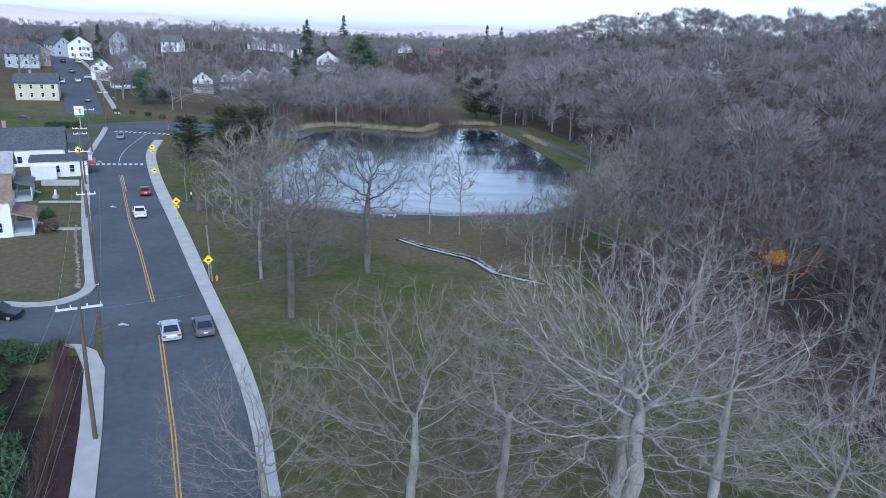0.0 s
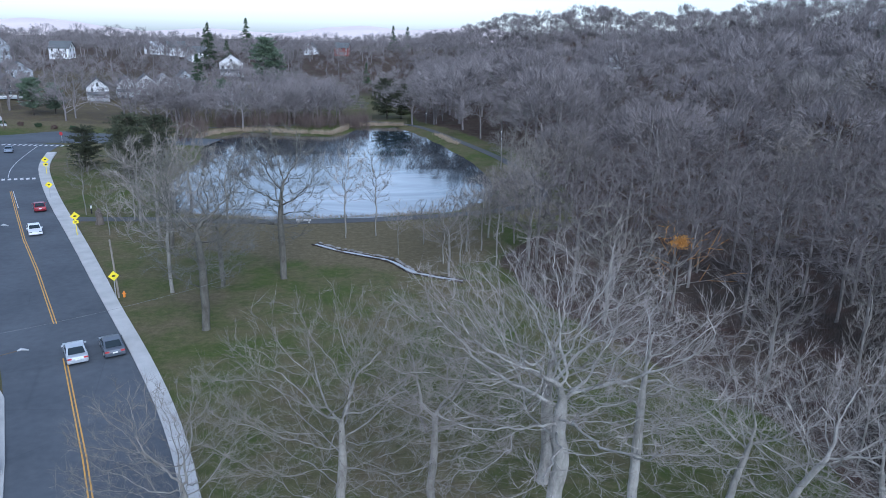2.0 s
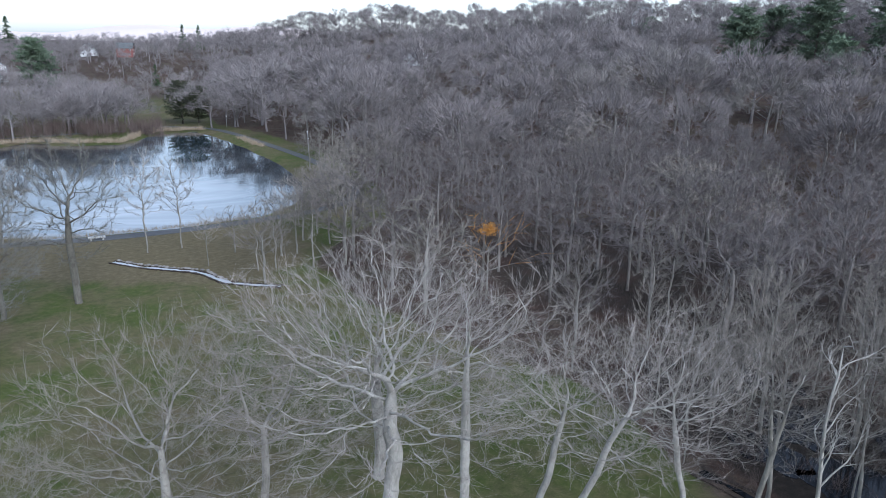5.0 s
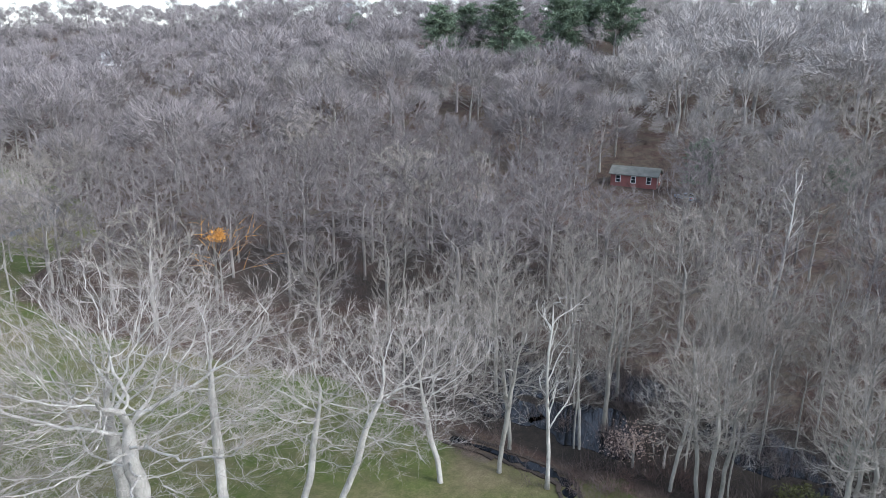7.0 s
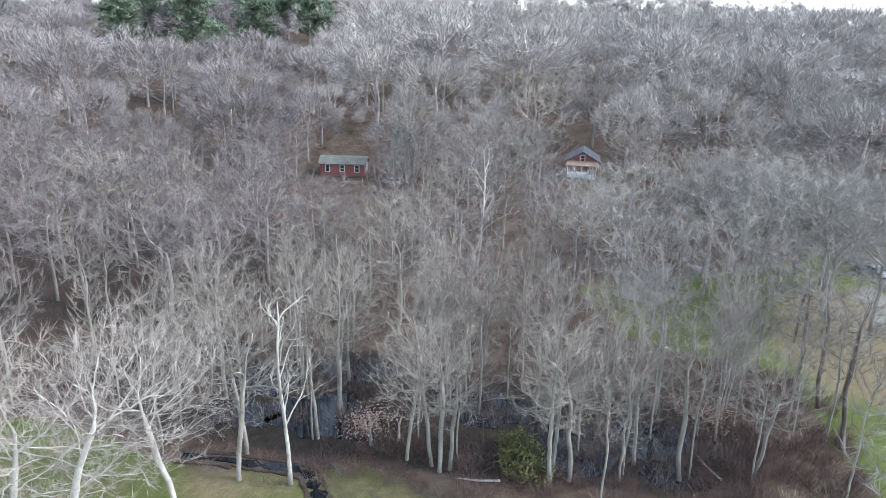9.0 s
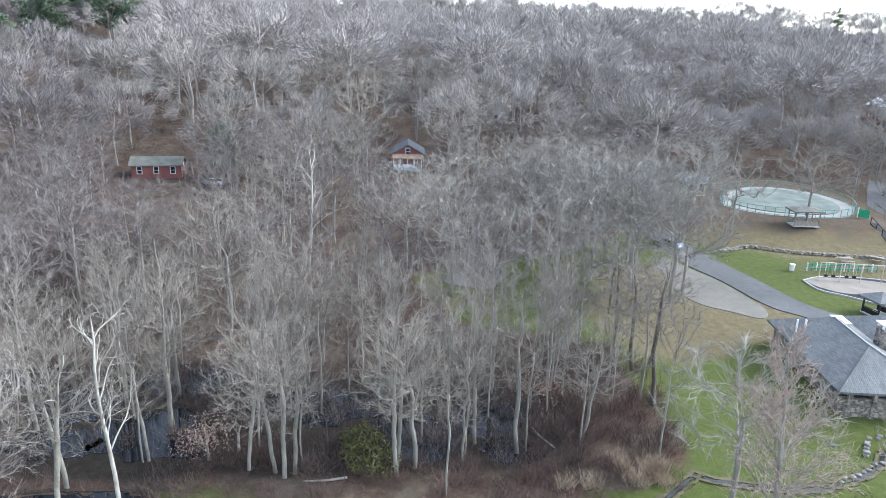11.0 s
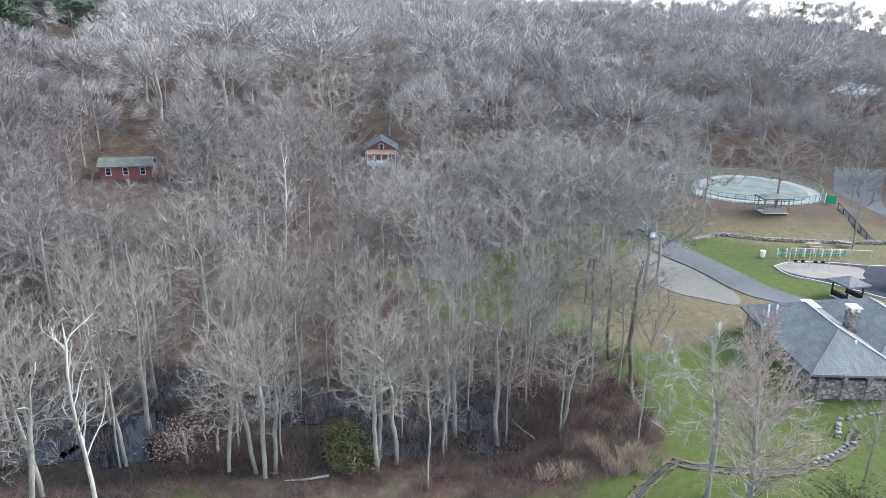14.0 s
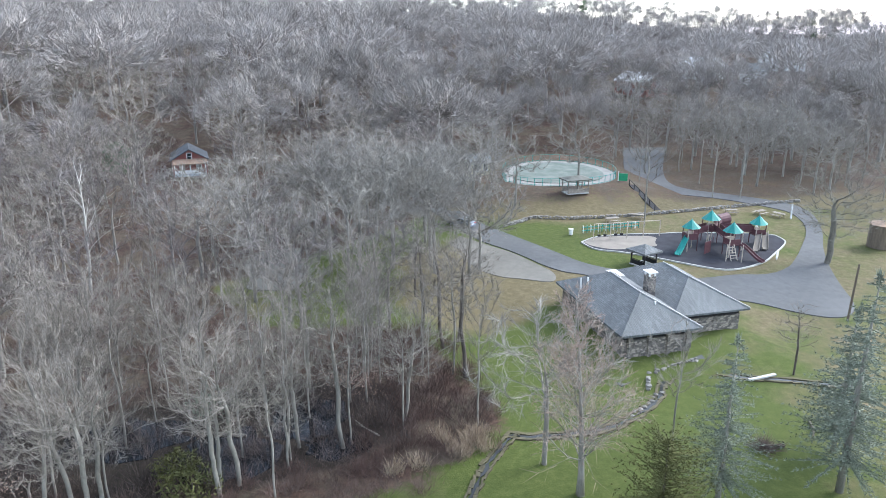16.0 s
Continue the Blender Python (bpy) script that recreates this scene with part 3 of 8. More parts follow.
# ---- trees ----
class Wood:
    """Grows the limbs of one tree; thick limbs become tubes, fine ones slender points."""

    def __init__(self, seed):
        self.rng = random.Random(seed)
        self.tubes, self.cones, self.slips = [], [], []

    def wander(self, p, d, length, steps, bend, lift):
        pts, p, d = [p.copy()], p.copy(), d.normalized()
        g = self.rng.gauss
        for _ in range(steps):
            d = (d + Vector((g(0, bend), g(0, bend), g(0, bend) + lift))).normalized()
            p = p + d * (length / steps)
            pts.append(p.copy())
        return pts

    def side(self, d, angle):
        """A way that leans from d by about angle degrees."""
        az = self.rng.uniform(0, math.tau)
        a = d.orthogonal().normalized()
        b = d.cross(a).normalized()
        an = radians(angle * self.rng.uniform(0.7, 1.3))
        return (d * math.cos(an) + (a * math.cos(az) + b * math.sin(az)) * math.sin(an)).normalized()

    def limb(self, p, d, length, r, level, spec):
        n_steps, bend, lift = spec["steps"][level], spec["bend"][level], spec["lift"][level]
        pts = self.wander(p, d, length, n_steps, bend, lift)
        tip = r * (0.10 if level else spec.get("taper", 0.35))
        radii = [r + (tip - r) * (i / n_steps) for i in range(n_steps + 1)]
        if level == 0 and spec.get("flare", True):
            radii[0] *= 1.35
        if level or tip < 0.5 * r:
            radii[-1] *= 0.3
        kind = spec["kind"][level]
        if kind >= 3:
            self.tubes.append((level, pts, radii, kind))
        elif kind == 2:
            self.cones.append((pts[0], pts[-1], r))
        else:
            self.slips.append((pts[0], pts[-1], r))
        if level + 1 >= len(spec["count"]) + 1 or level >= len(spec["count"]):
            return
        count = spec["count"][level]
        for c in range(count):
            t = spec["from"][level] + (1 - spec["from"][level]) * ((c + self.rng.random()) / count)
            s = min(t * n_steps, n_steps - 1e-4)
            i = int(s)
            q = pts[i].lerp(pts[i + 1], s - i)
            here = (pts[i + 1] - pts[i]).normalized()
            rr = radii[i] * (1 - s + i) + radii[i + 1] * (s - i)
            shape = 1.0 - spec["shrink"][level] * (t - spec["from"][level]) / (1 - spec["from"][level] + 1e-6)
            le = length * spec["ratio"][level] * shape * self.rng.uniform(0.7, 1.25)
            self.limb(q, self.side(here, spec["angle"][level]), le, max(rr * spec["thin"][level], spec["min"][level + 1]), level + 1, spec)

    def meshes(self, name, bark, twig):
        """Trunk mesh (the two thickest orders) and crown mesh."""
        trunk, rest = Shape(), Shape()
        limbs = 0
        for level, pts, radii, sides in sorted(self.tubes, key=lambda q: q[0]):
            (trunk if level <= self.split else rest).tube(pts, radii, sides, level == 0)
            if level <= 2:
                limbs = len(rest.f)
        tm = bpy.data.meshes.new(name + "_trunk")
        tm.from_pydata([tuple(v) for v in trunk.v], [], trunk.f)
        tm.polygons.foreach_set("use_smooth", [True] * len(tm.polygons))
        tm.materials.append(bark)
        v = [np.array([tuple(p) for p in rest.v], float).reshape(-1, 3)]
        tri, limb_tris = [], 0
        for k, f in enumerate(rest.f):
            tri += [(f[0], f[i], f[i + 1]) for i in range(1, len(f) - 1)]
            if k + 1 == limbs:
                limb_tris = len(tri)
        tris = [np.array(tri, int).reshape(-1, 3)]
        cv, ct = fine_wood(self.cones, self.slips, len(rest.v))
        crown = fast_mesh(name + "_crown", np.concatenate(v + [cv]), np.concatenate(tris + [ct]), twig)
        crown.materials.append(bark)
        thick = np.array([c[2] > self.bark_from for c in self.cones], bool)
        crown.polygons.foreach_set("material_index", np.concatenate([(np.arange(len(tri)) < limb_tris).astype(np.int32), np.tile(thick, 3).astype(np.int32), np.zeros(len(self.slips), np.int32)]))
        return tm, crown

    split, bark_from = 1, 0.0165


def fine_wood(cones, slips, base):
    """Three-sided points and flat slips as arrays."""
    rng = np.random.default_rng(len(cones) + 7)
    out_v, out_t = [], []
    if cones:
        a, b = np.array([tuple(c[0]) for c in cones]), np.array([tuple(c[1]) for c in cones])
        r = np.array([c[2] for c in cones])[:, None]
        d = b - a
        d /= np.linalg.norm(d, axis=1, keepdims=True) + 1e-9
        u = np.cross(d, rng.normal(size=d.shape))
        u /= np.linalg.norm(u, axis=1, keepdims=True) + 1e-9
        w = np.cross(d, u)
        rings = [a + r * (math.cos(k * 2.0944) * u + math.sin(k * 2.0944) * w) for k in range(3)]
        out_v.append(np.stack(rings + [b], 1).reshape(-1, 3))
        i = base + 4 * np.arange(len(cones))[:, None]
        out_t.append(np.concatenate([i + np.array([[0, 1, 3]]), i + np.array([[1, 2, 3]]), i + np.array([[2, 0, 3]])]))
        base += 4 * len(cones)
    if slips:
        a, b = np.array([tuple(c[0]) for c in slips]), np.array([tuple(c[1]) for c in slips])
        r = np.array([c[2] for c in slips])[:, None]
        u = np.cross(b - a, rng.normal(size=a.shape))
        u /= np.linalg.norm(u, axis=1, keepdims=True) + 1e-9
        out_v.append(np.stack([a - r * u, a + r * u, b], 1).reshape(-1, 3))
        out_t.append(base + 3 * np.arange(len(slips))[:, None] + np.array([[0, 1, 2]]))
    if not out_v:
        return np.zeros((0, 3)), np.zeros((0, 3), int)
    return np.concatenate(out_v), np.concatenate(out_t)


# Each kind for a height of 1 x its length in metres; kinds of section: 3 or more sides, 2 point, 1 slip
ROUND = dict(steps=[4, 4, 2, 1, 1], bend=[0.05, 0.15, 0.17, 0.2, 0.2], lift=[0.02, 0.07, 0.05, 0.04, 0.0], count=[10, 7, 5, 5],
             ratio=[1.0, 0.52, 0.60, 0.8], angle=[46, 42, 38, 36], shrink=[0.25, 0.5, 0.4, 0.3], thin=[0.55, 0.5, 0.5, 0.5],
             kind=[6, 3, 2, 2, 1], min=[0.06, 0.055, 0.034, 0.018, 0.012], taper=0.45)
ROUND["from"] = [0.45, 0.2, 0.12, 0.1]
LARCH = dict(steps=[8, 3, 2, 1], bend=[0.02, 0.08, 0.15, 0.2], lift=[0.03, 0.16, 0.06, 0.0], count=[72, 12, 8],
             ratio=[0.31, 0.45, 0.5], angle=[50, 40, 38], shrink=[0.8, 0.5, 0.4], thin=[0.3, 0.5, 0.6],
             kind=[7, 3, 2, 1], min=[0.06, 0.03, 0.02, 0.016], taper=0.12)
LARCH["from"] = [0.16, 0.15, 0.15]
SNAG = dict(steps=[9, 5, 3, 2], bend=[0.05, 0.20, 0.22, 0.2], lift=[0.03, 0.10, 0.05, 0.0], count=[12, 4, 3],
            ratio=[0.30, 0.42, 0.5], angle=[27, 40, 42], shrink=[0.45, 0.4, 0.3], thin=[0.55, 0.5, 0.6],
            kind=[8, 5, 3, 2], min=[0.06, 0.04, 0.02, 0.012], taper=0.3)
SNAG["from"] = [0.32, 0.3, 0.2]


def grown(name, seed, spec, stem, radius, bark, twig, lean=(0, 0), height=1.0):
    """One tree of about unit-true size: returns its trunk and crown meshes, scaled to stand height metres tall."""
    w = Wood(seed)
    w.limb(Vector((0, 0, -0.15)), Vector((lean[0], lean[1], 1)), stem, radius, 0, spec)
    tm, cm = w.meshes(name, bark, twig)
    top = max((v.co.z for v in cm.vertices), default=max(v.co.z for v in tm.vertices))
    for me in (tm, cm):
        me.transform(Matrix.Scale(height / top, 4))
    return tm, cm


class Colony:
    """A tree that grows node by node towards points strewn through its crown space, as real crowns fill their light."""

    def __init__(self, seed, spaces, stem, step, count, kill=1.7, up=0.05, wander=0.22, gaps=0.12, shell=0.25, reach=4.0):
        rs = np.random.default_rng(seed)
        goal = []
        size = np.array([sp[3] * sp[4] * sp[5] for sp in spaces])
        for sp, share in zip(spaces, size / size.sum()):
            kept, want = [], int(count * share) + 1
            off = rs.uniform(0, 50, 3)
            while len(kept) < want:
                d = rs.normal(size=3)
                d /= np.linalg.norm(d)
                p = d * rs.random() ** (1 / 3 * (1 - shell)) * np.array(sp[3:]) + np.array(sp[:3])
                if noise.noise(Vector((p + off) * (1.6 / max(sp[3:])))) > -0.25 - gaps + rs.uniform(-0.1, 0.1) and p[2] > 0.8:
                    kept.append(p)
            goal += kept
        goal = np.array(goal)
        pos = [np.array(stem[0], float)]
        par = [-1]
        for q in stem[1:]:
            a, b = pos[-1], np.array(q, float)
            k = max(1, int(np.linalg.norm(b - a) / step))
            for i in range(1, k + 1):
                pos.append(a + (b - a) * i / k + rs.normal(0, 0.02, 3) * (i < k))
                par.append(len(pos) - 2)
        dist, near = np.full(len(goal), 1e9), np.zeros(len(goal), int)
        fresh = list(range(len(pos) // 3, len(pos)))
        spent = {}
        for _ in range(160):
            f = np.array([pos[i] for i in fresh])
            dd = np.linalg.norm(goal[:, None] - f[None], axis=2)
            j = dd.argmin(1)
            m = dd[np.arange(len(goal)), j]
            better = m < dist
            dist[better], near[better] = m[better], np.array(fresh)[j[better]]
            live = dist > kill * step
            goal, dist, near = goal[live], dist[live], near[live]
            if not len(goal):
                break
            seen = dist < reach
            if not seen.any():
                seen = dist < dist.min() + reach * 0.3
            fresh = []
            for i in np.unique(near[seen]):
                if spent.get(i, 0) > 3:
                    continue
                spent[i] = spent.get(i, 0) + 1
                d = goal[seen & (near == i)] - pos[i]
                d = (d / (np.linalg.norm(d, axis=1, keepdims=True) + 1e-9)).mean(0)
                d = d / (np.linalg.norm(d) + 1e-9) + rs.normal(0, wander, 3) + np.array([0, 0, up])
                if par[i] >= 0:
                    back = pos[i] - pos[par[i]]
                    d += 0.35 * back / (np.linalg.norm(back) + 1e-9)
                pos.append(pos[i] + step * d / np.linalg.norm(d))
                par.append(int(i))
                fresh.append(len(pos) - 1)
            if not fresh:
                reach *= 1.5
                if reach > 40:
                    break
                fresh = [len(pos) - 1]
        self.pos, self.par, self.rs = np.array(pos), np.array(par), rs

    def thicken(self, base, tip):
        n = len(self.pos)
        leaf = np.ones(n, bool)
        leaf[self.par[1:]] = False
        e = math.log(max(2, leaf.sum())) / math.log(base / tip)
        w = np.zeros(n)
        w[leaf] = 1.0
        for i in range(n - 1, 0, -1):
            w[self.par[i]] += w[i]
        self.rad = tip * w ** (1 / e)
        self.leaf = leaf

    def meshes(self, name, bark, fine, base, tip, twigs, length, width, ribbon=0.035, limb=0.3, bark_from=0.02, ends=0.05, upward=0.3, flare=1.3, spread=0.38):
        """Trunk mesh (stem and great limbs) and crown mesh (boughs, branches and twigs)."""
        self.thicken(base, tip)
        pos, par, rad, rs = self.pos, self.par, self.rad, self.rs
        n = len(pos)
        heir = np.full(n, -1)
        for i in range(1, n):
            p = par[i]
            if heir[p] < 0 or rad[i] > rad[heir[p]]:
                heir[p] = i
        trunk, rest = Shape(), Shape()
        ra, rb, wa, wb, bark_r = [], [], [], [], []
        for i in range(n):
            if i and heir[par[i]] == i:
                continue
            chain = [i] if i == 0 else [par[i], i]
            while heir[chain[-1]] >= 0:
                chain.append(heir[chain[-1]])
            r = rad[chain].copy()
            if i:
                r[0] = r[1]
            else:
                r[0] *= flare
            thick = 0
            while thick < len(chain) and r[thick] > ribbon:
                thick += 1
            if thick >= 2:
                big = r[0] >= limb * base
                sides = 8 if r[0] > 0.2 else 6 if r[0] > 0.09 else 4 if r[0] > 0.05 else 3
                (trunk if big else rest).tube([Vector(pos[c]) for c in chain[:thick]], [float(q) for q in r[:thick]], sides, i == 0)
            for k in range(max(0, thick - 1), len(chain) - 1):
                ra.append(pos[chain[k]])
                rb.append(pos[chain[k + 1]])
                wa.append(r[k])
                wb.append(r[k + 1] if heir[chain[k + 1]] >= 0 else r[k + 1] * 0.5)
        tm = bpy.data.meshes.new(name + "_trunk")
        tm.from_pydata([tuple(v) for v in trunk.v], [], trunk.f)
        tm.polygons.foreach_set("use_smooth", [True] * len(tm.polygons))
        tm.materials.append(bark)
        tri = [(f[0], f[i], f[i + 1]) for f in rest.f for i in range(1, len(f) - 1)]
        vs, ts, mats = [np.array([tuple(p) for p in rest.v], float).reshape(-1, 3)], [np.array(tri, int).reshape(-1, 3)], [np.ones(len(tri), np.int32)]
        at = len(rest.v)
        if ra:
            ra, rb, wa, wb = np.array(ra), np.array(rb), np.array(wa)[:, None], np.array(wb)[:, None]
            d = rb - ra
            u = np.cross(d, rs.normal(size=d.shape))
            u /= np.linalg.norm(u, axis=1, keepdims=True) + 1e-9
            vs.append(np.stack([ra - u * wa, ra + u * wa, rb + u * wb, rb - u * wb], 1).reshape(-1, 3))
            q = at + 4 * np.arange(len(ra))[:, None]
            ts += [q + np.array([[0, 1, 2]]), q + np.array([[0, 2, 3]])]
            mats += [(wa[:, 0] > bark_from).astype(np.int32)] * 2
            at += 4 * len(ra)
        slim = np.nonzero(rad < ends)[0]
        slim = slim[slim > 3]
        src = np.repeat(slim, twigs)
        a = pos[src] + (pos[par[src]] - pos[src]) * rs.random((len(src), 1))
        d = pos[src] - pos[par[src]]
        d /= np.linalg.norm(d, axis=1, keepdims=True) + 1e-9
        d = d + rs.normal(0, spread, d.shape) + np.array([0, 0, upward])
        d /= np.linalg.norm(d, axis=1, keepdims=True) + 1e-9
        b = a + d * length * rs.uniform(0.45, 1.2, (len(src), 1))
        u = np.cross(d, rs.normal(size=d.shape))
        u /= np.linalg.norm(u, axis=1, keepdims=True) + 1e-9
        vs.append(np.stack([a - width * u, a + width * u, b], 1).reshape(-1, 3))
        ts.append(at + np.arange(3 * len(src)).reshape(-1, 3))
        mats.append(np.zeros(len(src), np.int32))
        crown = fast_mesh(name + "_crown", np.concatenate(vs), np.concatenate(ts), fine)
        crown.materials.append(bark)
        crown.polygons.foreach_set("material_index", np.concatenate(mats))
        return tm, crown


def crown_tree(name, seed, height, width, fork, r, step, count, bark, fine, twigs=4, length=0.8, thin=0.008, tip=0.008, lean=(0, 0), stem=0.5, flat=1.0, low=0.8, **more):
    """A tree of one rounded crown space over a stem that reaches part of the way up it."""
    shape = {k: more.pop(k) for k in ("ribbon", "limb", "bark_from", "ends", "upward", "spread") if k in more}
    z0 = fork * low
    mid, half = (height + z0) / 2, (height - z0) / 2
    lx, ly = lean
    top = fork + (height - fork) * stem
    rs = random.Random(seed)
    line = [(0, 0, -0.25)] + [(lx * z + rs.gauss(0, 0.007) * height, ly * z + rs.gauss(0, 0.007) * height, z) for z in (fork * 0.5, fork, (fork + top) / 2, top)]
    spaces = [(lx * mid, ly * mid, mid + half * 0.1, width / 2, width / 2 * flat, half * 0.92)]
    for _ in range(3):
        a = rs.uniform(0, 6.28)
        k = rs.uniform(0.35, 0.55)
        spaces.append((lx * mid + math.cos(a) * width * 0.3, ly * mid + math.sin(a) * width * 0.3 * flat, mid + half * rs.uniform(-0.25, 0.45), width * k * 0.6, width * k * 0.6, half * k))
    return Colony(seed, spaces, line, step, count, **more).meshes(name, bark, fine, r, tip, twigs, length, thin, **shape)


def tree_thing(name, meshes, m, label, category="tree", group="", crown_label=""):
    ob = thing(name, m, label, category, group)
    part("trunk", meshes[0], None, ob)
    part("crown", meshes[1], None, ob, crown_label)
    return ob


def stand(x, y, turn=0.0, scale=1.0, sink=0.1):
    return Matrix.Translation((x, y, ground_at(x, y) - sink)) @ Matrix.Rotation(radians(turn), 4, "Z") @ Matrix.Scale(scale, 4)


# the near park trees
BIG = [crown_tree("plane", 11 + k, 20.0, 20.0, 6.0, 0.42, 0.45, 3000, BARK_PALE, TWIG_PALE, 4, 1.15, 0.0075, 0.0075, stem=0.3, up=0.14, wander=0.24, low=0.9, reach=4.5) for k in range(2)]
OAKS = [crown_tree("oak", 31 + k, 17.0, 16.0, 4.0, 0.28, 0.45, 2100, BARK_GREY, TWIG_TAN, 5, 1.1, 0.0075, 0.007, stem=0.4, up=0.10, wander=0.24, low=0.7, reach=4.0) for k in range(2)]
WHITE = [crown_tree("white_plane", 52, 17.0, 9.0, 7.0, 0.30, 0.42, 900, BARK_PALE, TWIG_PALE, 5, 1.0, 0.008, 0.010, stem=0.5, up=0.14, wander=0.30)]
LEANERS = [crown_tree("leaning_plane", 61 + k, 15.0, 12.5, 4.0, 0.22, 0.42, 1700, BARK_PALE, TWIG_PALE, 4, 1.1, 0.0075, 0.008, lean=((0.2, 0.06), (0.36, 0.1))[k], stem=0.4, up=0.2, wander=0.26, reach=3.5, low=0.7) for k in range(2)]
VINED = [crown_tree("vined_tree", 67 + k, 17.0, 11.5, 3.5, 0.36, 0.5, 1200, BARK_VINED, TWIG_VINED, 9, 1.0, 0.011, 0.012, stem=0.4, up=0.14, wander=0.36, low=0.7, reach=3.5, spread=0.55) for k in range(2)]
LARCHES = [grown("larch", 71, dict(LARCH, ratio=[0.37, 0.48, 0.5], count=[66, 11, 8]), 14.5, 0.24, BARK_GREY, TWIG_RUST, height=16.0)]
SNAGS = [grown("snag", 81 + k, SNAG, 13.0, 0.125, BARK_PALE, BARK_PALE, height=15.0) for k in range(2)]
TALLS = [crown_tree("tall_tree", 101 + k, 14.0, 6.2 + 0.9 * (k % 3), 4.6 + 0.9 * (k % 2), 0.105, 0.6, 330, BARK_GREY, TWIG_GREY, 7, 1.3, 0.014, 0.009, stem=0.4, up=0.42, wander=0.2, ribbon=0.05, reach=3.5, upward=0.5, spread=0.32) for k in range(6)]
ROUNDS = [crown_tree("round_tree", 131 + k, 14.0, 11.0 + 1.2 * (k % 3), 4.2, 0.20, 0.7, 400, BARK_GREY, TWIG_GREY, 7, 1.5, 0.024, 0.011, stem=0.3 + 0.1 * (k % 3), up=0.22, wander=0.2, ribbon=0.055, reach=4.0, upward=0.35) for k in range(5)]
BROWN_TREES = [crown_tree("maple", 141 + k, 14.0, 10.5 + 1.2 * (k % 3), 4.2, 0.18, 0.7, 380, BARK_BROWN, TWIG_BROWN, 7, 1.5, 0.024, 0.011, stem=0.35 + 0.1 * (k % 3), up=0.24, wander=0.2, ribbon=0.055, reach=4.0, upward=0.35) for k in range(4)]
DARKS = [crown_tree("dark_tree", 161 + k, 14.0, 7.5, 5.0, 0.19, 0.5, 450, BARK_DARK, TWIG_GREY, 6, 1.1, 0.011, 0.010, lean=(0.08, 0.03), stem=0.6, up=0.1, wander=0.30) for k in range(2)]
GROVE = [crown_tree("grove_tree", 181 + k, 14.0, 14.0, 5.2, 0.21, 0.7, 440, BARK_GREY, TWIG_OLIVE, 9, 1.4, 0.019, 0.010, stem=0.25, up=0.18, wander=0.2, ribbon=0.055, reach=4.0) for k in range(3)]
for kind, k, x, y, turn, h in ((BIG, 0, 11.6, 35.2, 20, 20.4), (BIG, 1, 12.6, 41.5, 150, 17.5)):
    tree_thing("plane_tree", kind[k], stand(x, y, turn, h / 20.0) @ Matrix.Diagonal((1.15, 1.15, 0.97, 1)), "tall bare plane tree with spreading pale limbs", "tree", "park trees")
tree_thing("oak_tree", OAKS[0], stand(-1.2, 34.6, 0, 17.6 / 17), "bare grey oak with wide level boughs on the lawn", "tree", "park trees")
tree_thing("oak_tree", OAKS[1], stand(4.3, 36.6, 75, 15.8 / 17), "bare grey oak with thin dense twigs on the lawn", "tree", "park trees")
tree_thing("plane_tree", WHITE[0], stand(15.9, 33.9, 200, 1.02), "bare plane tree with a bleached white trunk", "tree", "park trees")
tree_thing("plane_tree", LEANERS[0], stand(20.1, 32.6, 330, 15.2 / 15), "leaning bare plane tree with mottled white bark", "tree", "park trees")
tree_thing("plane_tree", LEANERS[1], stand(22.6, 32.4, 300, 15.6 / 15), "forked leaning plane tree with pale bark", "tree", "park trees")
tree_thing("plane_tree", LEANERS[0], stand(30.2, 30.1, 140, 13.6 / 15), "bare spreading tree at the edge of the mire", "tree", "park trees")
tree_thing("oak_tree", OAKS[1], stand(-9.6, 33.4, 210, 13.0 / 17), "small bare tree leaning over the pavement", "tree", "park trees")
for k, (x, y, h, turn) in enumerate(((-16.3, 70.4, 20, 40), (-9.8, 86.4, 20, 190), (-17, 84, 13, 300), (-27, 100, 14, 80))):
    tree_thing("vine_grown_tree", VINED[k % 2], stand(x, y, turn, h / 17), "old dark tree tangled with vines on the pond lawn", "tree", "park trees")
for x, y, h in ((-2.2, 105, 15), (2.4, 105.7, 14), (5.4, 95.7, 8), (-29, 112, 13), (-37, 117, 12), (-46, 121, 11), (-38, 108, 9)):
    tree_thing("young_tree", TALLS[int(abs(x)) % 6], stand(x, y, x * 40, h / 14), "slim bare tree by the pond path", "tree", "pond trees")
tree_thing("dead_tree", SNAGS[0], stand(35.0, 24.4, 30, 16.0 / 15) @ Matrix.Diagonal((1.15, 1.15, 1, 1)), "barkless white dead tree in the mire", "dead tree", "dead trees")
tree_thing("dead_tree", SNAGS[1], stand(84.2, 27.6, 250, 17.2 / 15) @ Matrix.Diagonal((1.35, 1.35, 1, 1)), "tall broken white dead trunk", "dead tree", "dead trees")
tree_thing("larch_tree", LARCHES[0], stand(37.8, -16.2, 10, 1.0), "bare larch with rusty fine twigs", "tree")
for k, (x, y, h) in enumerate(((55.5, -12.0, 13.5), (61.9, -11.2, 13.8), (62.2, -9.1, 13.6), (63.1, -12.8, 12.7), (76.3, -10.4, 11), (68.3, -5.6, 12),
                              (50.6, -41.5, 7.5))):
    tree_thing("dark_tree", DARKS[k % 2], stand(x, y, k * 77, h / 14), "bare tree with a dark leaning trunk on grass", "tree", "grove trees")
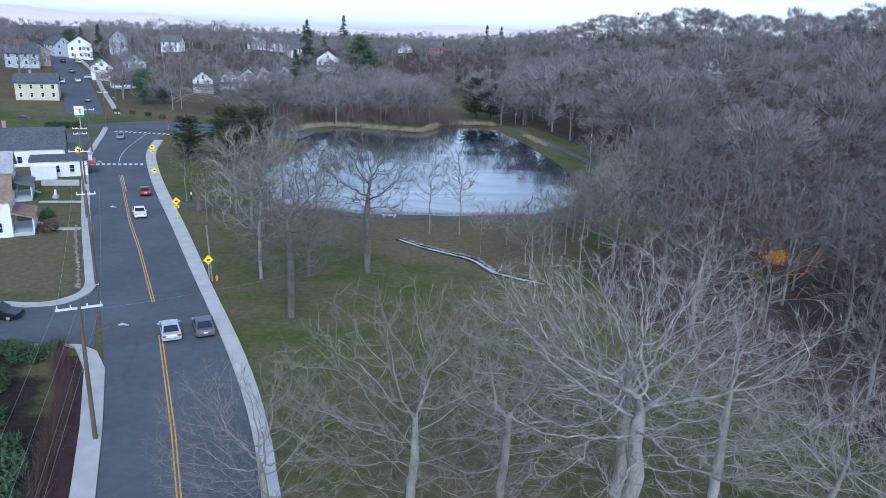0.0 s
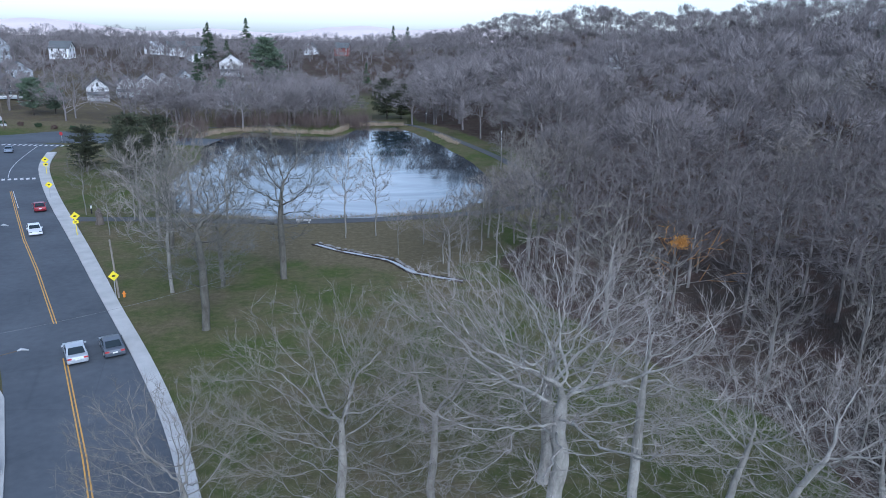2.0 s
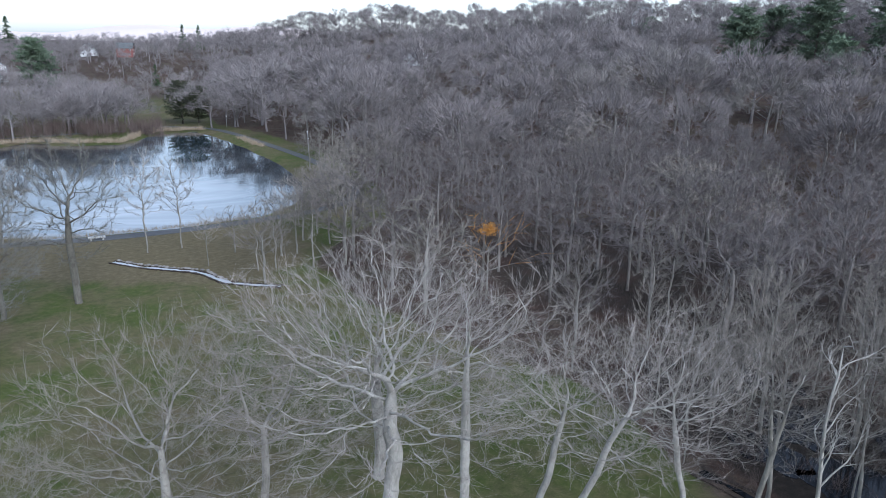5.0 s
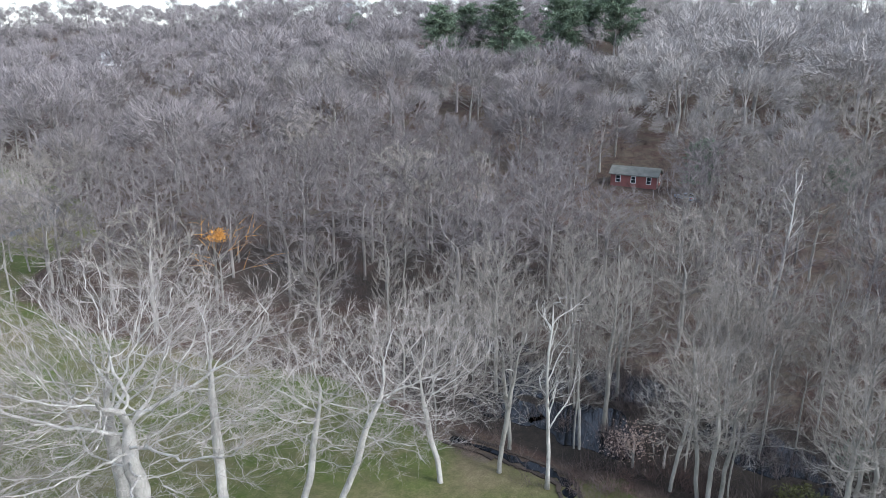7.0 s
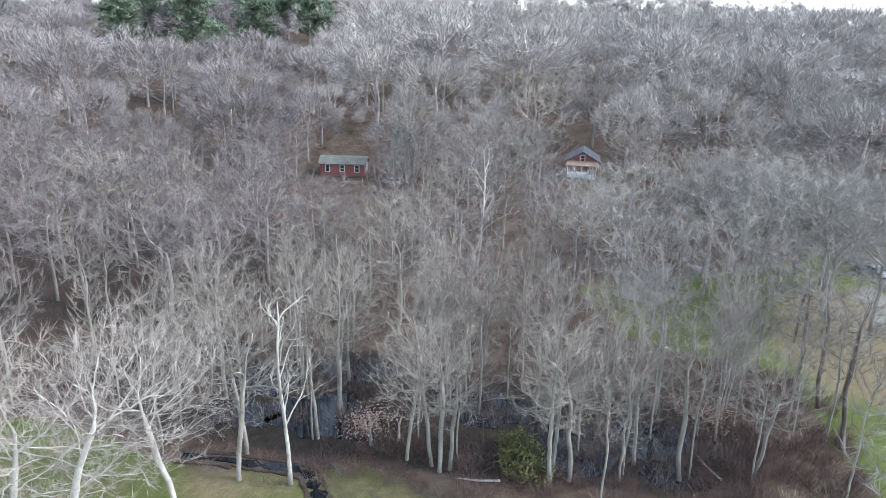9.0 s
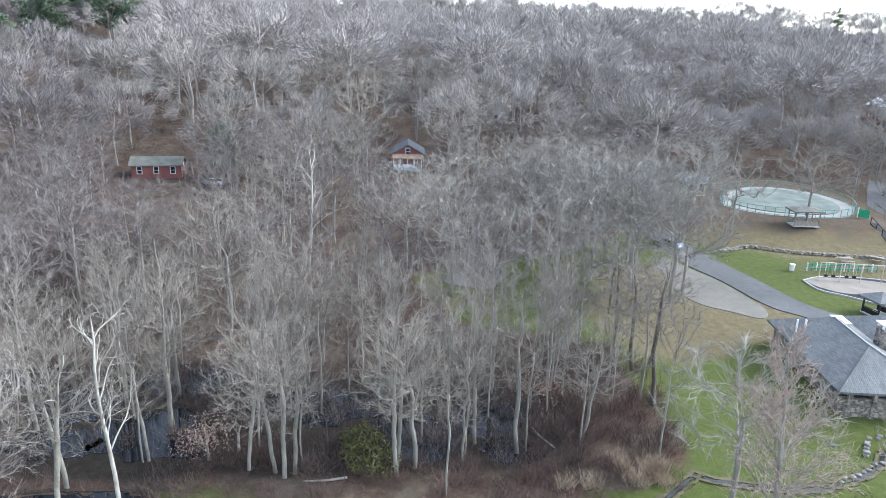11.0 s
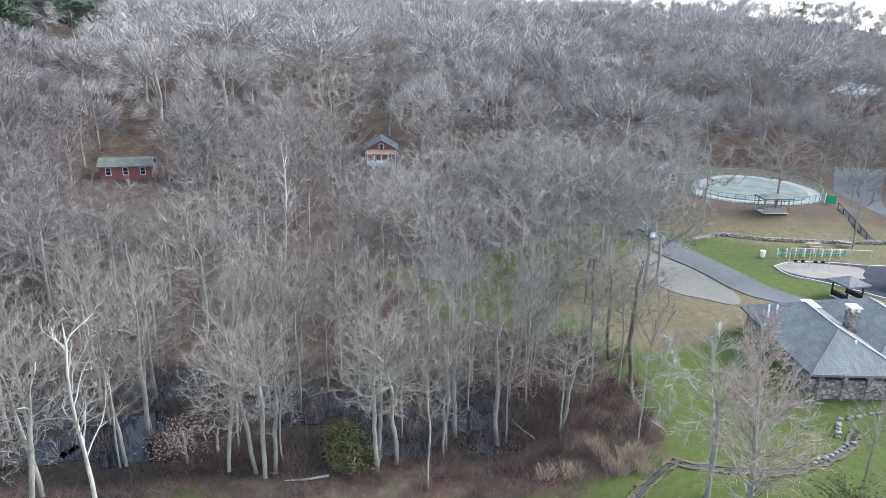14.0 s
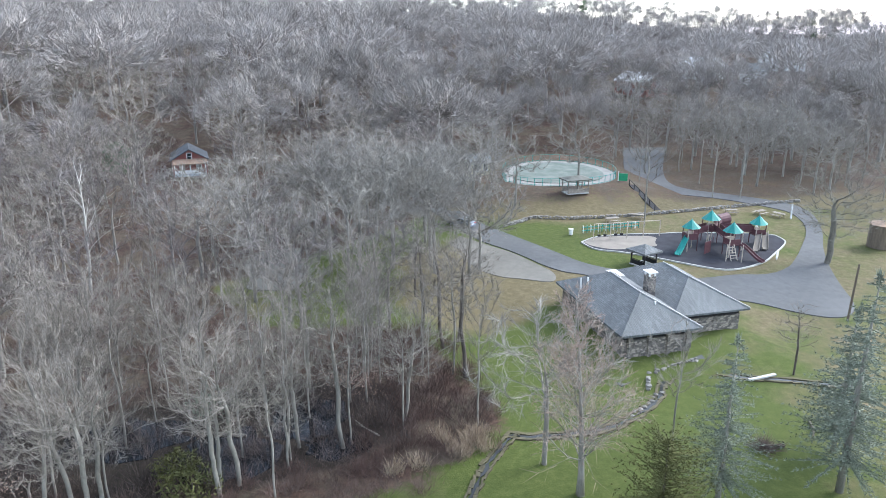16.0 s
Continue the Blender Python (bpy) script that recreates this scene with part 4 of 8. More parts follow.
for k, (x, y, h) in enumerate(((41.6, -14.9, 12.3), (42.3, -25.3, 10.3), (100, -50.7, 17.8), (115.9, -71.8, 17.6), (114.9, -76.9, 15.5), (116.5, -45.5, 13.2), (121.6, -94, 9),
                              (84, -20, 12), (96, -13, 13), (103, -22, 14), (91, -5, 13), (80, 2, 12), (99, 2, 13), (130, -92, 14), (104, -108, 13), (140, -78, 13))):
    tree_thing("park_tree", (TALLS + GROVE)[(k * 4 + 6) % 9], stand(x, y, k * 53, h / 14), "bare grey tree on the playground lawn", "tree", "playground trees")

for k, (x, y, h) in enumerate(((-30.5, 107, 16), (-22, 116.5, 13), (-35, 113.5, 14), (-33, 139, 15), (-22.5, 82, 15))):
    tree_thing("broad_tree", (ROUNDS + OAKS)[k % 7], stand(x, y, k * 67, h / (14 if k % 7 < 5 else 17)), "broad bare grey tree between road and pond", "tree", "pond trees")
for k, (x, y, h) in enumerate(((11.5, 86, 11), (15.5, 97, 10), (20, 104, 11), (9.5, 101, 7), (25, 108, 12), (23, 90, 12), (32, 121, 12), (33, 130, 11), (34.5, 137, 12), (35, 145, 11), (34, 153, 12), (33.5, 162, 10), (29, 119, 10), (40, 126, 12), (43, 140, 13))):
    tree_thing("broad_tree", ROUNDS[k % 5], stand(x, y, k * 41, h / 14), "bare grey tree at the edge of the pond lawn", "tree", "pond trees")
for k, (x, y, h) in enumerate(((13.8, 91.7, 10), (17.8, 97.4, 11), (22.9, 107, 11), (21.3, 113.6, 9), (11.4, 91.4, 8), (23.5, 100.9, 12), (26.5, 113, 11), (18.6, 90, 12), (29, 126, 9))):
    tree_thing("young_tree", TALLS[k % 6], stand(x, y, k * 59, h / 14) @ Matrix.Diagonal((1.3, 1.3, 1, 1)), "slim bare tree at the foot of the pond", "tree", "pond trees")
for k, (x, y, h) in enumerate(((87, -9, 15), (94, -15, 15), (81, -3, 14), (100, -8, 15), (104, -16, 14))):
    tree_thing("broad_tree", GROVE[k % 3], stand(x, y, k * 61, h / 14), "bare tree with a broad hazy grey crown by the parking place", "tree", "grove trees")

MIRE_TREES = [crown_tree("mire_tree", 201 + k, 14.0, 7.5 + 1.2 * k, 4.4, 0.17, 0.5, 620, BARK_MIRE, TWIG_GREY, 5, 1.2, 0.010, 0.010, lean=((0.05, 0.02), (-0.08, 0.05), (0.1, -0.06))[k], stem=0.45, up=0.32, wander=0.27, reach=3.2, upward=0.4) for k in range(3)]
for k, (x, y, h) in enumerate(((40.4, 15.4, 13), (41.0, 14.9, 12), (40.9, 16.2, 11.5), (44.2, 25.8, 15), (40.7, 25.6, 9.5), (40.8, 18.2, 10.5), (41.9, 7.7, 12.5), (34.0, 28.0, 14), (36.9, 29.4, 13), (42.6, 7.9, 12), (43.1, 6.6, 13), (46.2, -0.7, 14), (47.0, 2.6, 12), (44.4, 3.3, 8), (49.3, -5.7, 11), (55.1, 1.8, 13), (52, 10, 13.5), (48.5, 20, 13.5), (47, 31, 13.5), (43, 36, 14), (54, 20, 14), (50, 28, 13))):
    tree_thing("mire_tree", MIRE_TREES[k % 3], stand(x, y, k * 71, h / 14), "tall grey-barked tree with pale crooked limbs in the mire", "tree", "mire trees")
clump = random.Random(77)
for k in range(9):
    while True:
        cx_, cy_ = clump.uniform(37, 62), clump.uniform(-10, 50)
        if float(inside(WOODS, np.array([cx_]), np.array([cy_]))[0]) > 1.0 and math.hypot(cx_, cy_) < 66:
            break
    for j in range(clump.choice((2, 3, 3))):
        x, y, h = cx_ + clump.gauss(0, 1.5), cy_ + clump.gauss(0, 1.5), clump.uniform(9, 13.5)
        m = stand(x, y, clump.uniform(0, 360), h / 14) @ Matrix.Rotation(radians(clump.uniform(0, 5)), 4, "X") @ Matrix.Diagonal((0.75, 0.75, 1, 1))
        tree_thing("mire_tree", TALLS[clump.randrange(6)], m, "slim pale tree growing in a clump in the mire", "tree", "mire trees")
for k, (x, y, h) in enumerate(((74, -4, 14), (78, 8, 15), (86, 15, 15), (72, 4, 13), (92, -1, 15), (84, -14, 14), (106, -4, 15), (97, 10, 15), (81, -18, 15), (97.5, -15, 15.5), (91.5, -9.5, 16.5), (100, -5.5, 17), (105, 1, 16), (87, -14, 16), (110, -25, 16), (113, -33, 13))):
    tree_thing("broad_tree", GROVE[(k + 2) % 3], stand(x, y, k * 83, h / 14), "bare tree with a broad hazy grey crown over the clearing", "tree", "grove trees")

tree_thing("vine_grown_tree", VINED[0], stand(78.0, -66.2, 200, 15.0 / 17) @ Matrix.Diagonal((1.2, 1.2, 1, 1)), "spreading dark bare tree beside the park road", "tree", "playground trees")
for k, (x, y, h) in enumerate(((142, -82, 14), (123.6, -86, 17), (137, -106, 16), (120, -103, 14.5), (110, -103, 14.5), (145, -104, 14), (154, -94, 15), (131, -97, 15), (150, -84, 14), (126, -112, 15), (116, -93, 13), (103, -98, 12), (160, -72, 14), (148, -66, 13), (128, -76, 14), (134, -90, 15), (126, -84, 13), (146, -94, 15), (152, -76, 14), (140, -70, 13), (158, -84, 15), (118, -98, 14), (112, -110, 14), (124, -96, 15), (140, -98, 15), (217, -104, 14), (222, -113, 13), (214, -97, 14), (240, -139, 14), (246, -145, 13), (262, -181, 14), (256, -190, 14), (127, -30, 13), (118, -30, 12), (128, -63, 12))):
    tree_thing("park_tree", (GROVE + TALLS[:2])[k % 5], stand(x, y, k * 97, h / 14), "bare grey tree behind the playground", "tree", "playground trees")

# the wood: trees scattered over the flat and the slope
BUILT = [[(87, 45), (128, 62), (128, 83), (82, 57)], [(106, 13), (152, 17), (152, 36), (106, 23)], [(127, 63), (144, 64), (144, 87), (127, 86)], [(150, 19), (167, 19), (167, 36), (150, 36)], [(112, -66), (160, -66), (160, -30), (112, -30)], POND_EDGE]


def free_of_buildings(x, y):
    return all(float(inside(b, np.array([x]), np.array([y]))[0]) < 1.0 for b in BUILT)


def strewn(seed, count, low, high, near, far, power=2.0):
    """Places in the woods, clear of buildings, between two bearings and two distances."""
    rs = np.random.default_rng(seed)
    b, r = np.radians(rs.uniform(low, high, count)), rs.uniform(near ** power, far ** power, count) ** (1 / power)
    x, y = r * np.sin(b), r * np.cos(b)
    ok = inside(WOODS, x, y) > 0.5
    for poly in BUILT:
        ok &= inside(poly, x, y) < 1.0
    return [(float(p), float(q)) for p, q in zip(x[ok], y[ok])]


def spaced(places, gap, most, kept=()):
    """Thins places out until each stands gap(x, y) from the rest."""
    out = np.array(list(kept), float).reshape(-1, 2)
    first = len(out)
    for x, y in places:
        if len(out) - first >= most:
            break
        if not len(out) or ((out[:, 0] - x) ** 2 + (out[:, 1] - y) ** 2).min() > gap(x, y) ** 2:
            out = np.concatenate([out, [(x, y)]])
    return [(float(p), float(q)) for p, q in out[first:]]


rng = random.Random(5)
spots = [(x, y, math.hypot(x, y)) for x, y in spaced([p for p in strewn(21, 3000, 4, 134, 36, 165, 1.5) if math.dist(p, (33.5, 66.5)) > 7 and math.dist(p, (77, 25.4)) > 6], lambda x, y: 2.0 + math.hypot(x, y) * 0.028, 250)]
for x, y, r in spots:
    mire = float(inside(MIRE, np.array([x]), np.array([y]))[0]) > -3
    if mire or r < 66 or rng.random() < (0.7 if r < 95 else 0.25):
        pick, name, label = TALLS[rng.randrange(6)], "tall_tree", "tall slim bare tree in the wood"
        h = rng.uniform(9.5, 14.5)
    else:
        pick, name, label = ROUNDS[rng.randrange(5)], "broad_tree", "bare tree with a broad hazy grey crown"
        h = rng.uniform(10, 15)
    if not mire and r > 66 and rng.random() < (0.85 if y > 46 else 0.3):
        pick, name, label = BROWN_TREES[rng.randrange(4)], "maple_tree", "bare maple with dark brown twigs and a rounded crown"
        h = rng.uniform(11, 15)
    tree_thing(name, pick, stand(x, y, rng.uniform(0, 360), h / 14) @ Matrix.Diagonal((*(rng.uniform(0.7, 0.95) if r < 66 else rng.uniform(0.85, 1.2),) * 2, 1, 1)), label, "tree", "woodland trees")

# the far wood and the trees between the houses: one mass
def far_forms(seed, count, twigs, length, width):
    """Broad domed trees for the distance: a bare stem, arching boughs and sprays of twigs over the dome, as plain arrays."""
    out = []
    for k in range(count):
        rs = np.random.default_rng(seed + k)
        wide, base = 7.4 + 0.9 * (k % 3), 6.6 + 0.5 * (k % 2)
        lumps = [(rs.uniform(0, 6.28), int(rs.integers(2, 6)), rs.uniform(0.05, 0.12), rs.uniform(1, 4)) for _ in range(4)]

        def shell(d):
            az = np.arctan2(d[:, 1], d[:, 0])
            g = 1 + sum(w * np.sin(az * f + ph + d[:, 2] * q) for ph, f, w, q in lumps)
            return np.stack([d[:, 0] * wide * g, d[:, 1] * wide * g, base + d[:, 2] * (13.4 - base) * (0.6 + 0.4 * g)], 1)

        def ways(m, low):
            z = rs.uniform(low, 1.0, m)
            az = rs.uniform(0, 6.283, m)
            q = np.sqrt(1 - z * z)
            return np.stack([q * np.cos(az), q * np.sin(az), z], 1)

        t = Shape()
        t.tube([(0, 0, -0.5), (rs.normal(0, 0.2), rs.normal(0, 0.2), 4.5), (rs.normal(0, 0.4), rs.normal(0, 0.4), 9.0)], [0.28, 0.22, 0.08], 4, False)
        tri = [(f[0], f[i], f[i + 1]) for f in t.f for i in range(1, len(f) - 1)]
        vs, ts, at = [np.array([tuple(p) for p in t.v])], [np.array(tri)], len(t.v)

        def blade(a, b, w):
            nonlocal at
            u = np.cross(b - a, rs.normal(size=a.shape))
            u /= np.linalg.norm(u, axis=1, keepdims=True) + 1e-9
            vs.append(np.stack([a - u * w, a + u * w, b], 1).reshape(-1, 3))
            ts.append(at + np.arange(3 * len(a)).reshape(-1, 3))
            at += 3 * len(a)

        d = ways(12, 0.0)
        foot = np.stack([np.zeros(12), np.zeros(12), rs.uniform(3.6, 7.0, 12)], 1)
        tip = shell(d)
        knee = foot + (tip - foot) * 0.5 + np.array([0, 0, 0.5])
        blade(foot, knee + (knee - foot) * 0.15, width * 1.5)
        blade(knee, foot + (tip - foot) * 0.95, width * 1.2)
        m = 44 if twigs > 1000 else 22
        dm = ways(m, -0.06)
        head = shell(dm)
        j = ((dm[:, None] * d[None]).sum(2)).argmax(1)
        blade(knee[j] + (tip[j] - knee[j]) * rs.uniform(-0.3, 0.5, (m, 1)), head, width)
        q = np.repeat(np.arange(m), twigs // m)
        o = dm[q] + rs.normal(0, 0.45, (len(q), 3)) + np.array([0, 0, 0.3])
        o /= np.linalg.norm(o, axis=1, keepdims=True)
        a = head[q] * 1.0 + rs.normal(0, 0.5, (len(q), 3)) - o * length * rs.uniform(0.2, 1.1, (len(q), 1))
        blade(a, a + o * length * rs.uniform(0.6, 1.2, (len(q), 1)), width)
        out.append((np.concatenate(vs), np.concatenate(ts), len(t.v), len(tri)))
    return out


def woods_mesh(name, places, material, seed, forms, sink=0.0, old=0.0):
    rs = np.random.default_rng(seed)
    vs, ts, base = [], [], 0
    for x, y in places:
        v, t = forms[rs.integers(len(forms))][:2]
        h, a, wide = rs.uniform(0.75, 1.25), rs.uniform(0, 6.283), rs.uniform(1.0, 1.3)
        h *= 1 + old * float(smooth01((385 - math.hypot(x, y)) / 120))
        c, s = math.cos(a), math.sin(a)
        p = np.stack([(v[:, 0] * c - v[:, 1] * s) * wide * h + x, (v[:, 0] * s + v[:, 1] * c) * wide * h + y, v[:, 2] * h + ground_at(x, y) - sink], 1)
        vs.append(p)
        ts.append(t + base)
        base += len(v)
    return fast_mesh(name, np.concatenate(vs), np.concatenate(ts), material)


# the foot of the slope: tall old trees with broad crowns
hill = spaced(strewn(22, 3000, 5, 133, 150, 226), lambda x, y: 13.0, 170)
DOMES = []
for v, t, nv, nt in far_forms(360, 6, 2640, 1.5, 0.05):
    for twigs in (DOME_GREY, DOME_BROWN):
        DOMES.append((fast_mesh("dome_trunk", v[:nv], t[:nt], BARK_GREY, True), fast_mesh("dome_crown", v[nv:], t[nt:] - nv, twigs)))
for x, y in hill:
    brown = y > 0.62 * x and rng.random() < 0.8
    pick = DOMES[2 * rng.randrange(6) + brown] if rng.random() < 0.65 else (BROWN_TREES[rng.randrange(4)] if brown else ROUNDS[rng.randrange(5)])
    m = stand(x, y, rng.uniform(0, 360), rng.uniform(14, 21) / 14) @ Matrix.Diagonal((*(rng.uniform(0.95, 1.2),) * 2, 1, 1))
    tree_thing("maple_tree" if brown else "hill_tree", pick, m, "old brown-twigged tree on the slope" if brown else "tall old bare tree with a domed grey crown on the slope", "tree", "hillside trees")

def island_twigs(name, dark, light):
    """Twigs of a mass of trees: the tint changes from tree to tree."""
    m, n, l, p = nodes_of(name)
    co = n.new("ShaderNodeNewGeometry").outputs["Position"]
    f = calc(n, l, "ADD", calc(n, l, "MULTIPLY", noise_tex(n, l, co, 0.09, 3, 0.7), 0.7), calc(n, l, "MULTIPLY", noise_tex(n, l, co, 2.0, 2), 0.3))
    l.new(ramp(n, l, f, [(0.34, dark), (0.66, light)]), p.inputs["Base Color"])
    p.inputs["Roughness"].default_value = 0.95
    p.inputs["Specular IOR Level"].default_value = 0.1
    return m


FAR_TWIGS = island_twigs("far_twigs", (0.20, 0.185, 0.176), (0.385, 0.357, 0.34))
# darker copy of the twig colour, so lit ridge crowns look dark against sky
RIDGE_TWIGS = island_twigs("oak_twigs", (0.085, 0.076, 0.076), (0.19, 0.172, 0.17))
# purple-brown, with the dark of the wood's shaded gaps put into the colour
DARK_TWIGS = island_twigs("maple_twigs", (0.145, 0.132, 0.131), (0.30, 0.274, 0.27))
forms, thin_forms = far_forms(300, 8, 1760, 1.5, 0.062), far_forms(320, 5, 594, 1.7, 0.06)
slope, town, crest = [], [], []
SEEN_HOUSES = ((115.7, 259), (120, 298), (125.5, 341), (123.6, 286))
for x, y in spaced(strewn(23, 6000, 5, 133, 215, 455), lambda x, y: 14.0, 720):
    b, r = math.degrees(math.atan2(x, y)), math.hypot(x, y)
    if (43 < b < 61 and 245 < r < 300) or (any(0 < hr - r < 60 and abs(b - hb) < 2.0 for hb, hr in SEEN_HOUSES) and rng.random() < 0.75):
        continue
    slope.append((x, y))
north_side = [p for p in slope if p[1] > 0.62 * p[0]]
tagged(new("far_woods", woods_mesh("far_woods", [p for p in slope if p[1] <= 0.62 * p[0]], FAR_TWIGS, 1, forms, 0.0, 0.45)), "hazy grey bare woods covering the hillside", "woods", kind="stuff")
tagged(new("maple_woods", woods_mesh("maple_woods", north_side, DARK_TWIGS, 4, forms, 0.0, 0.3)), "hazy purple-brown bare woods on the hillside, darkened for shade", "woods", kind="stuff")

# ---- evergreens ----
def conifer_meshes(name, seed, height, spread, whorls, droop, needle, sparse=1.0, start=0.12, tuft=0.55, irregular=0.2, dome=False):
    rg = random.Random(seed)
    trunk = Shape().tube([(0, 0, -0.2), (0.04, 0.02, height * 0.5), (0, 0, height)], [height * 0.017, height * 0.011, 0.02], 6)
    slips, cones = [], []
    for w in range(int(whorls * 5.5 * sparse)):
        t = start + (1 - start) * rg.random() ** (0.9 if dome else 1.25)
        form = math.sqrt(max(0.06, 1 - ((t - 0.5) / 0.54) ** 2)) if dome else (1 - t) ** 0.8
        z, ln = height * t, spread * form * rg.uniform(1 - irregular, 1 + irregular * 0.5) + 0.2
        a = rg.uniform(0, math.tau)
        out = Vector((math.cos(a), math.sin(a), 0))
        rise = droop + rg.gauss(0, 0.10)
        p0, p1 = Vector((0, 0, z)), Vector((0, 0, z + ln * rise)) + out * ln
        cones.append((p0, p1, 0.035))
        steps = max(3, int(ln / (0.42 if dome else 0.34)))
        for i in range(steps):
            f = (i + 0.6) / steps
            if f < 0.25 and rg.random() < 0.5:
                continue
            q = p0.lerp(p1, f)
            for _ in range(6):
                d = (out * rg.uniform(0.0, 0.8) + Vector((rg.gauss(0, 0.6), rg.gauss(0, 0.6), rg.gauss(0.25, 0.45)))).normalized()
                slips.append((q, q + d * tuft * rg.uniform(0.6, 1.2) * (1.15 - 0.4 * f), tuft * 0.13))
    for _ in range(10):
        slips.append((Vector((0, 0, height * 0.97)), Vector((rg.gauss(0, 0.2), rg.gauss(0, 0.2), height * 1.03)), 0.06))
    v, t = fine_wood(cones, slips, 0)
    return trunk.mesh(name + "_trunk", True), fast_mesh(name + "_crown", v, t, needle)


SPRUCES = [conifer_meshes("spruce", 400 + k, 18.0, 4.9, 30, -0.12, NEEDLES, tuft=0.75) for k in range(2)]
PINES = [conifer_meshes("pine", 410 + k, 16.0, 5.2, 20, 0.16, NEEDLES_PINE, 1.2, 0.2, 1.25, 0.35, True) for k in range(3)]
HEMLOCKS = [conifer_meshes("hemlock", 420 + k, 13.0, 4.0, 58, -0.08, NEEDLES_BLUE, 1.0, 0.16, 0.26, 0.5) for k in range(2)]
GOLDS = [conifer_meshes("cypress", 430, 7.5, 2.9, 52, 0.35, NEEDLES_GOLD, 1.3, 0.05, 0.22, 0.3, True)]
CEDARS = [conifer_meshes("cedar", 440 + k, 12.0, 4.6, 30, 0.12, NEEDLES_DUSK, 1.1, 0.12, 0.7, 0.35, True) for k in range(2)]
for me in [m[0] for m in SPRUCES + CEDARS + PINES + HEMLOCKS + GOLDS]:
    me.materials.append(BARK_DARK if me.name[:3] != "hem" else BARK_GREY)


def evergreen(kind, base, x, y, h, label, group="evergreens"):
    m = kind[int(abs(x * 7 + y)) % len(kind)]
    tree_thing("evergreen_tree", m, stand(x, y, x * 31, h / base), label, "evergreen tree", group)


for x, y, h in ((-47.5, 152, 13.5), (-44.5, 160, 12.5), (-59.5, 160, 10.0), (-54, 168, 9.5)):
    evergreen(CEDARS, 12, x, y, h, "broad dusky green cedar beside the road bend")
evergreen(HEMLOCKS, 13, 35.3, -24.8, 12.1, "slender grey-green hemlock on the lawn")
evergreen(HEMLOCKS, 13, 39.1, -36.4, 11.5, "grey-green hemlock with drooping boughs")
evergreen(HEMLOCKS, 13, 34.9, -33.6, 15.7, "tall grey-green hemlock on the lawn")
evergreen(GOLDS, 7.5, 32.2, -19.0, 7.6, "bushy golden-green cypress on the lawn")
for x, y, h in ((-162.5, 334, 16.5), (-62.5, 292, 21), (-78.8, 399, 25), (-88.5, 600, 27), (35, 720, 24), (48, 703, 23), (-70, 402, 17), (-176, 345, 13), (5, 430, 13), (-95, 470, 18)):
    evergreen(SPRUCES, 18, x, y, h, "tall dark spruce between houses")
for x, y, h in ((-108.4, 252, 12), (-103, 256, 10), (-48.1, 384, 23), (-42, 378, 17), (-178, 338, 12), (-55, 300, 11)):
    evergreen(PINES, 16, x, y, h, "dark green pine between houses")
evergreen(CEDARS, 12, 10.5, 266, 15, "broad dark cedar at the head of the pond")
evergreen(CEDARS, 12, 16.0, 268, 13, "broad dark cedar at the head of the pond")
for b, r, h in ((10.7, 330, 11), (44.7, 300, 24), (49.6, 300, 28), (54.3, 302, 28.5), (58.5, 305, 28), (51.2, 268, 18),
                (33.8, 290, 9), (34.9, 300, 9), (38.1, 330, 15), (47, 315, 22), (56.5, 320, 24), (61.5, 400, 17), (66, 420, 16), (80, 410, 14)):
    evergreen(PINES, 16, r * math.sin(radians(b)), r * math.cos(radians(b)), h, "green pine standing above the bare woods")
for b, r, h in ((36.9, 415, 11), (39.7, 415, 11), (68.7, 410, 12), (111, 420, 17), (124.7, 440, 15), (127.0, 440, 15), (128.4, 450, 14), (84, 420, 10), (71, 400, 11)):
    evergreen(SPRUCES, 18, r * math.sin(radians(b)), r * math.cos(radians(b)), h, "dark spruce on the ridge")
evergreen(PINES, 16, 136, 62, 11, "dark green pine by the shed")
evergreen(PINES, 16, 150, 40, 8, "dark green pine by the red house")


def leafy(name, x, y, h, width, material, label, seed, clump=99.0):
    """A small tree that still holds its dry leaves."""
    rg = random.Random(seed)
    w = Wood(seed)
    w.limb(Vector((0, 0, -0.1)), Vector((0, 0, 1)), h * 0.55, 0.12, 0, dict(ROUND, count=[8, 5], kind=[6, 3, 2]))
    ends = [c[1] for c in w.cones] + [t[1][-1] for t in w.tubes]
    slips = []
    heads = ends if clump > 50 else [Vector((rg.gauss(0, 0.3), rg.gauss(0, 0.3), 0.2)) * clump + Vector((0, 0, h * 0.68)) for _ in range(7)]
    for p in heads:
        for _ in range(16 if clump > 50 else 90):
            q = p + Vector((rg.gauss(0, 0.45), rg.gauss(0, 0.45), rg.gauss(0, 0.35 if clump < 50 else 0.22))) * width
            d = Vector((rg.gauss(0, 1), rg.gauss(0, 1), rg.gauss(0, 1))).normalized()
            slips.append((q, q + d * (0.24 if clump < 50 else 0.17), 0.07 if clump < 50 else 0.045))
    tm, _ = w.meshes(name, BARK_GREY, TWIG_GREY)
    v, t = fine_wood(w.cones, slips, 0)
    tree_thing(name, (tm, fast_mesh(name + "_crown", v, t, material)), stand(x, y), label, "tree", "", "")


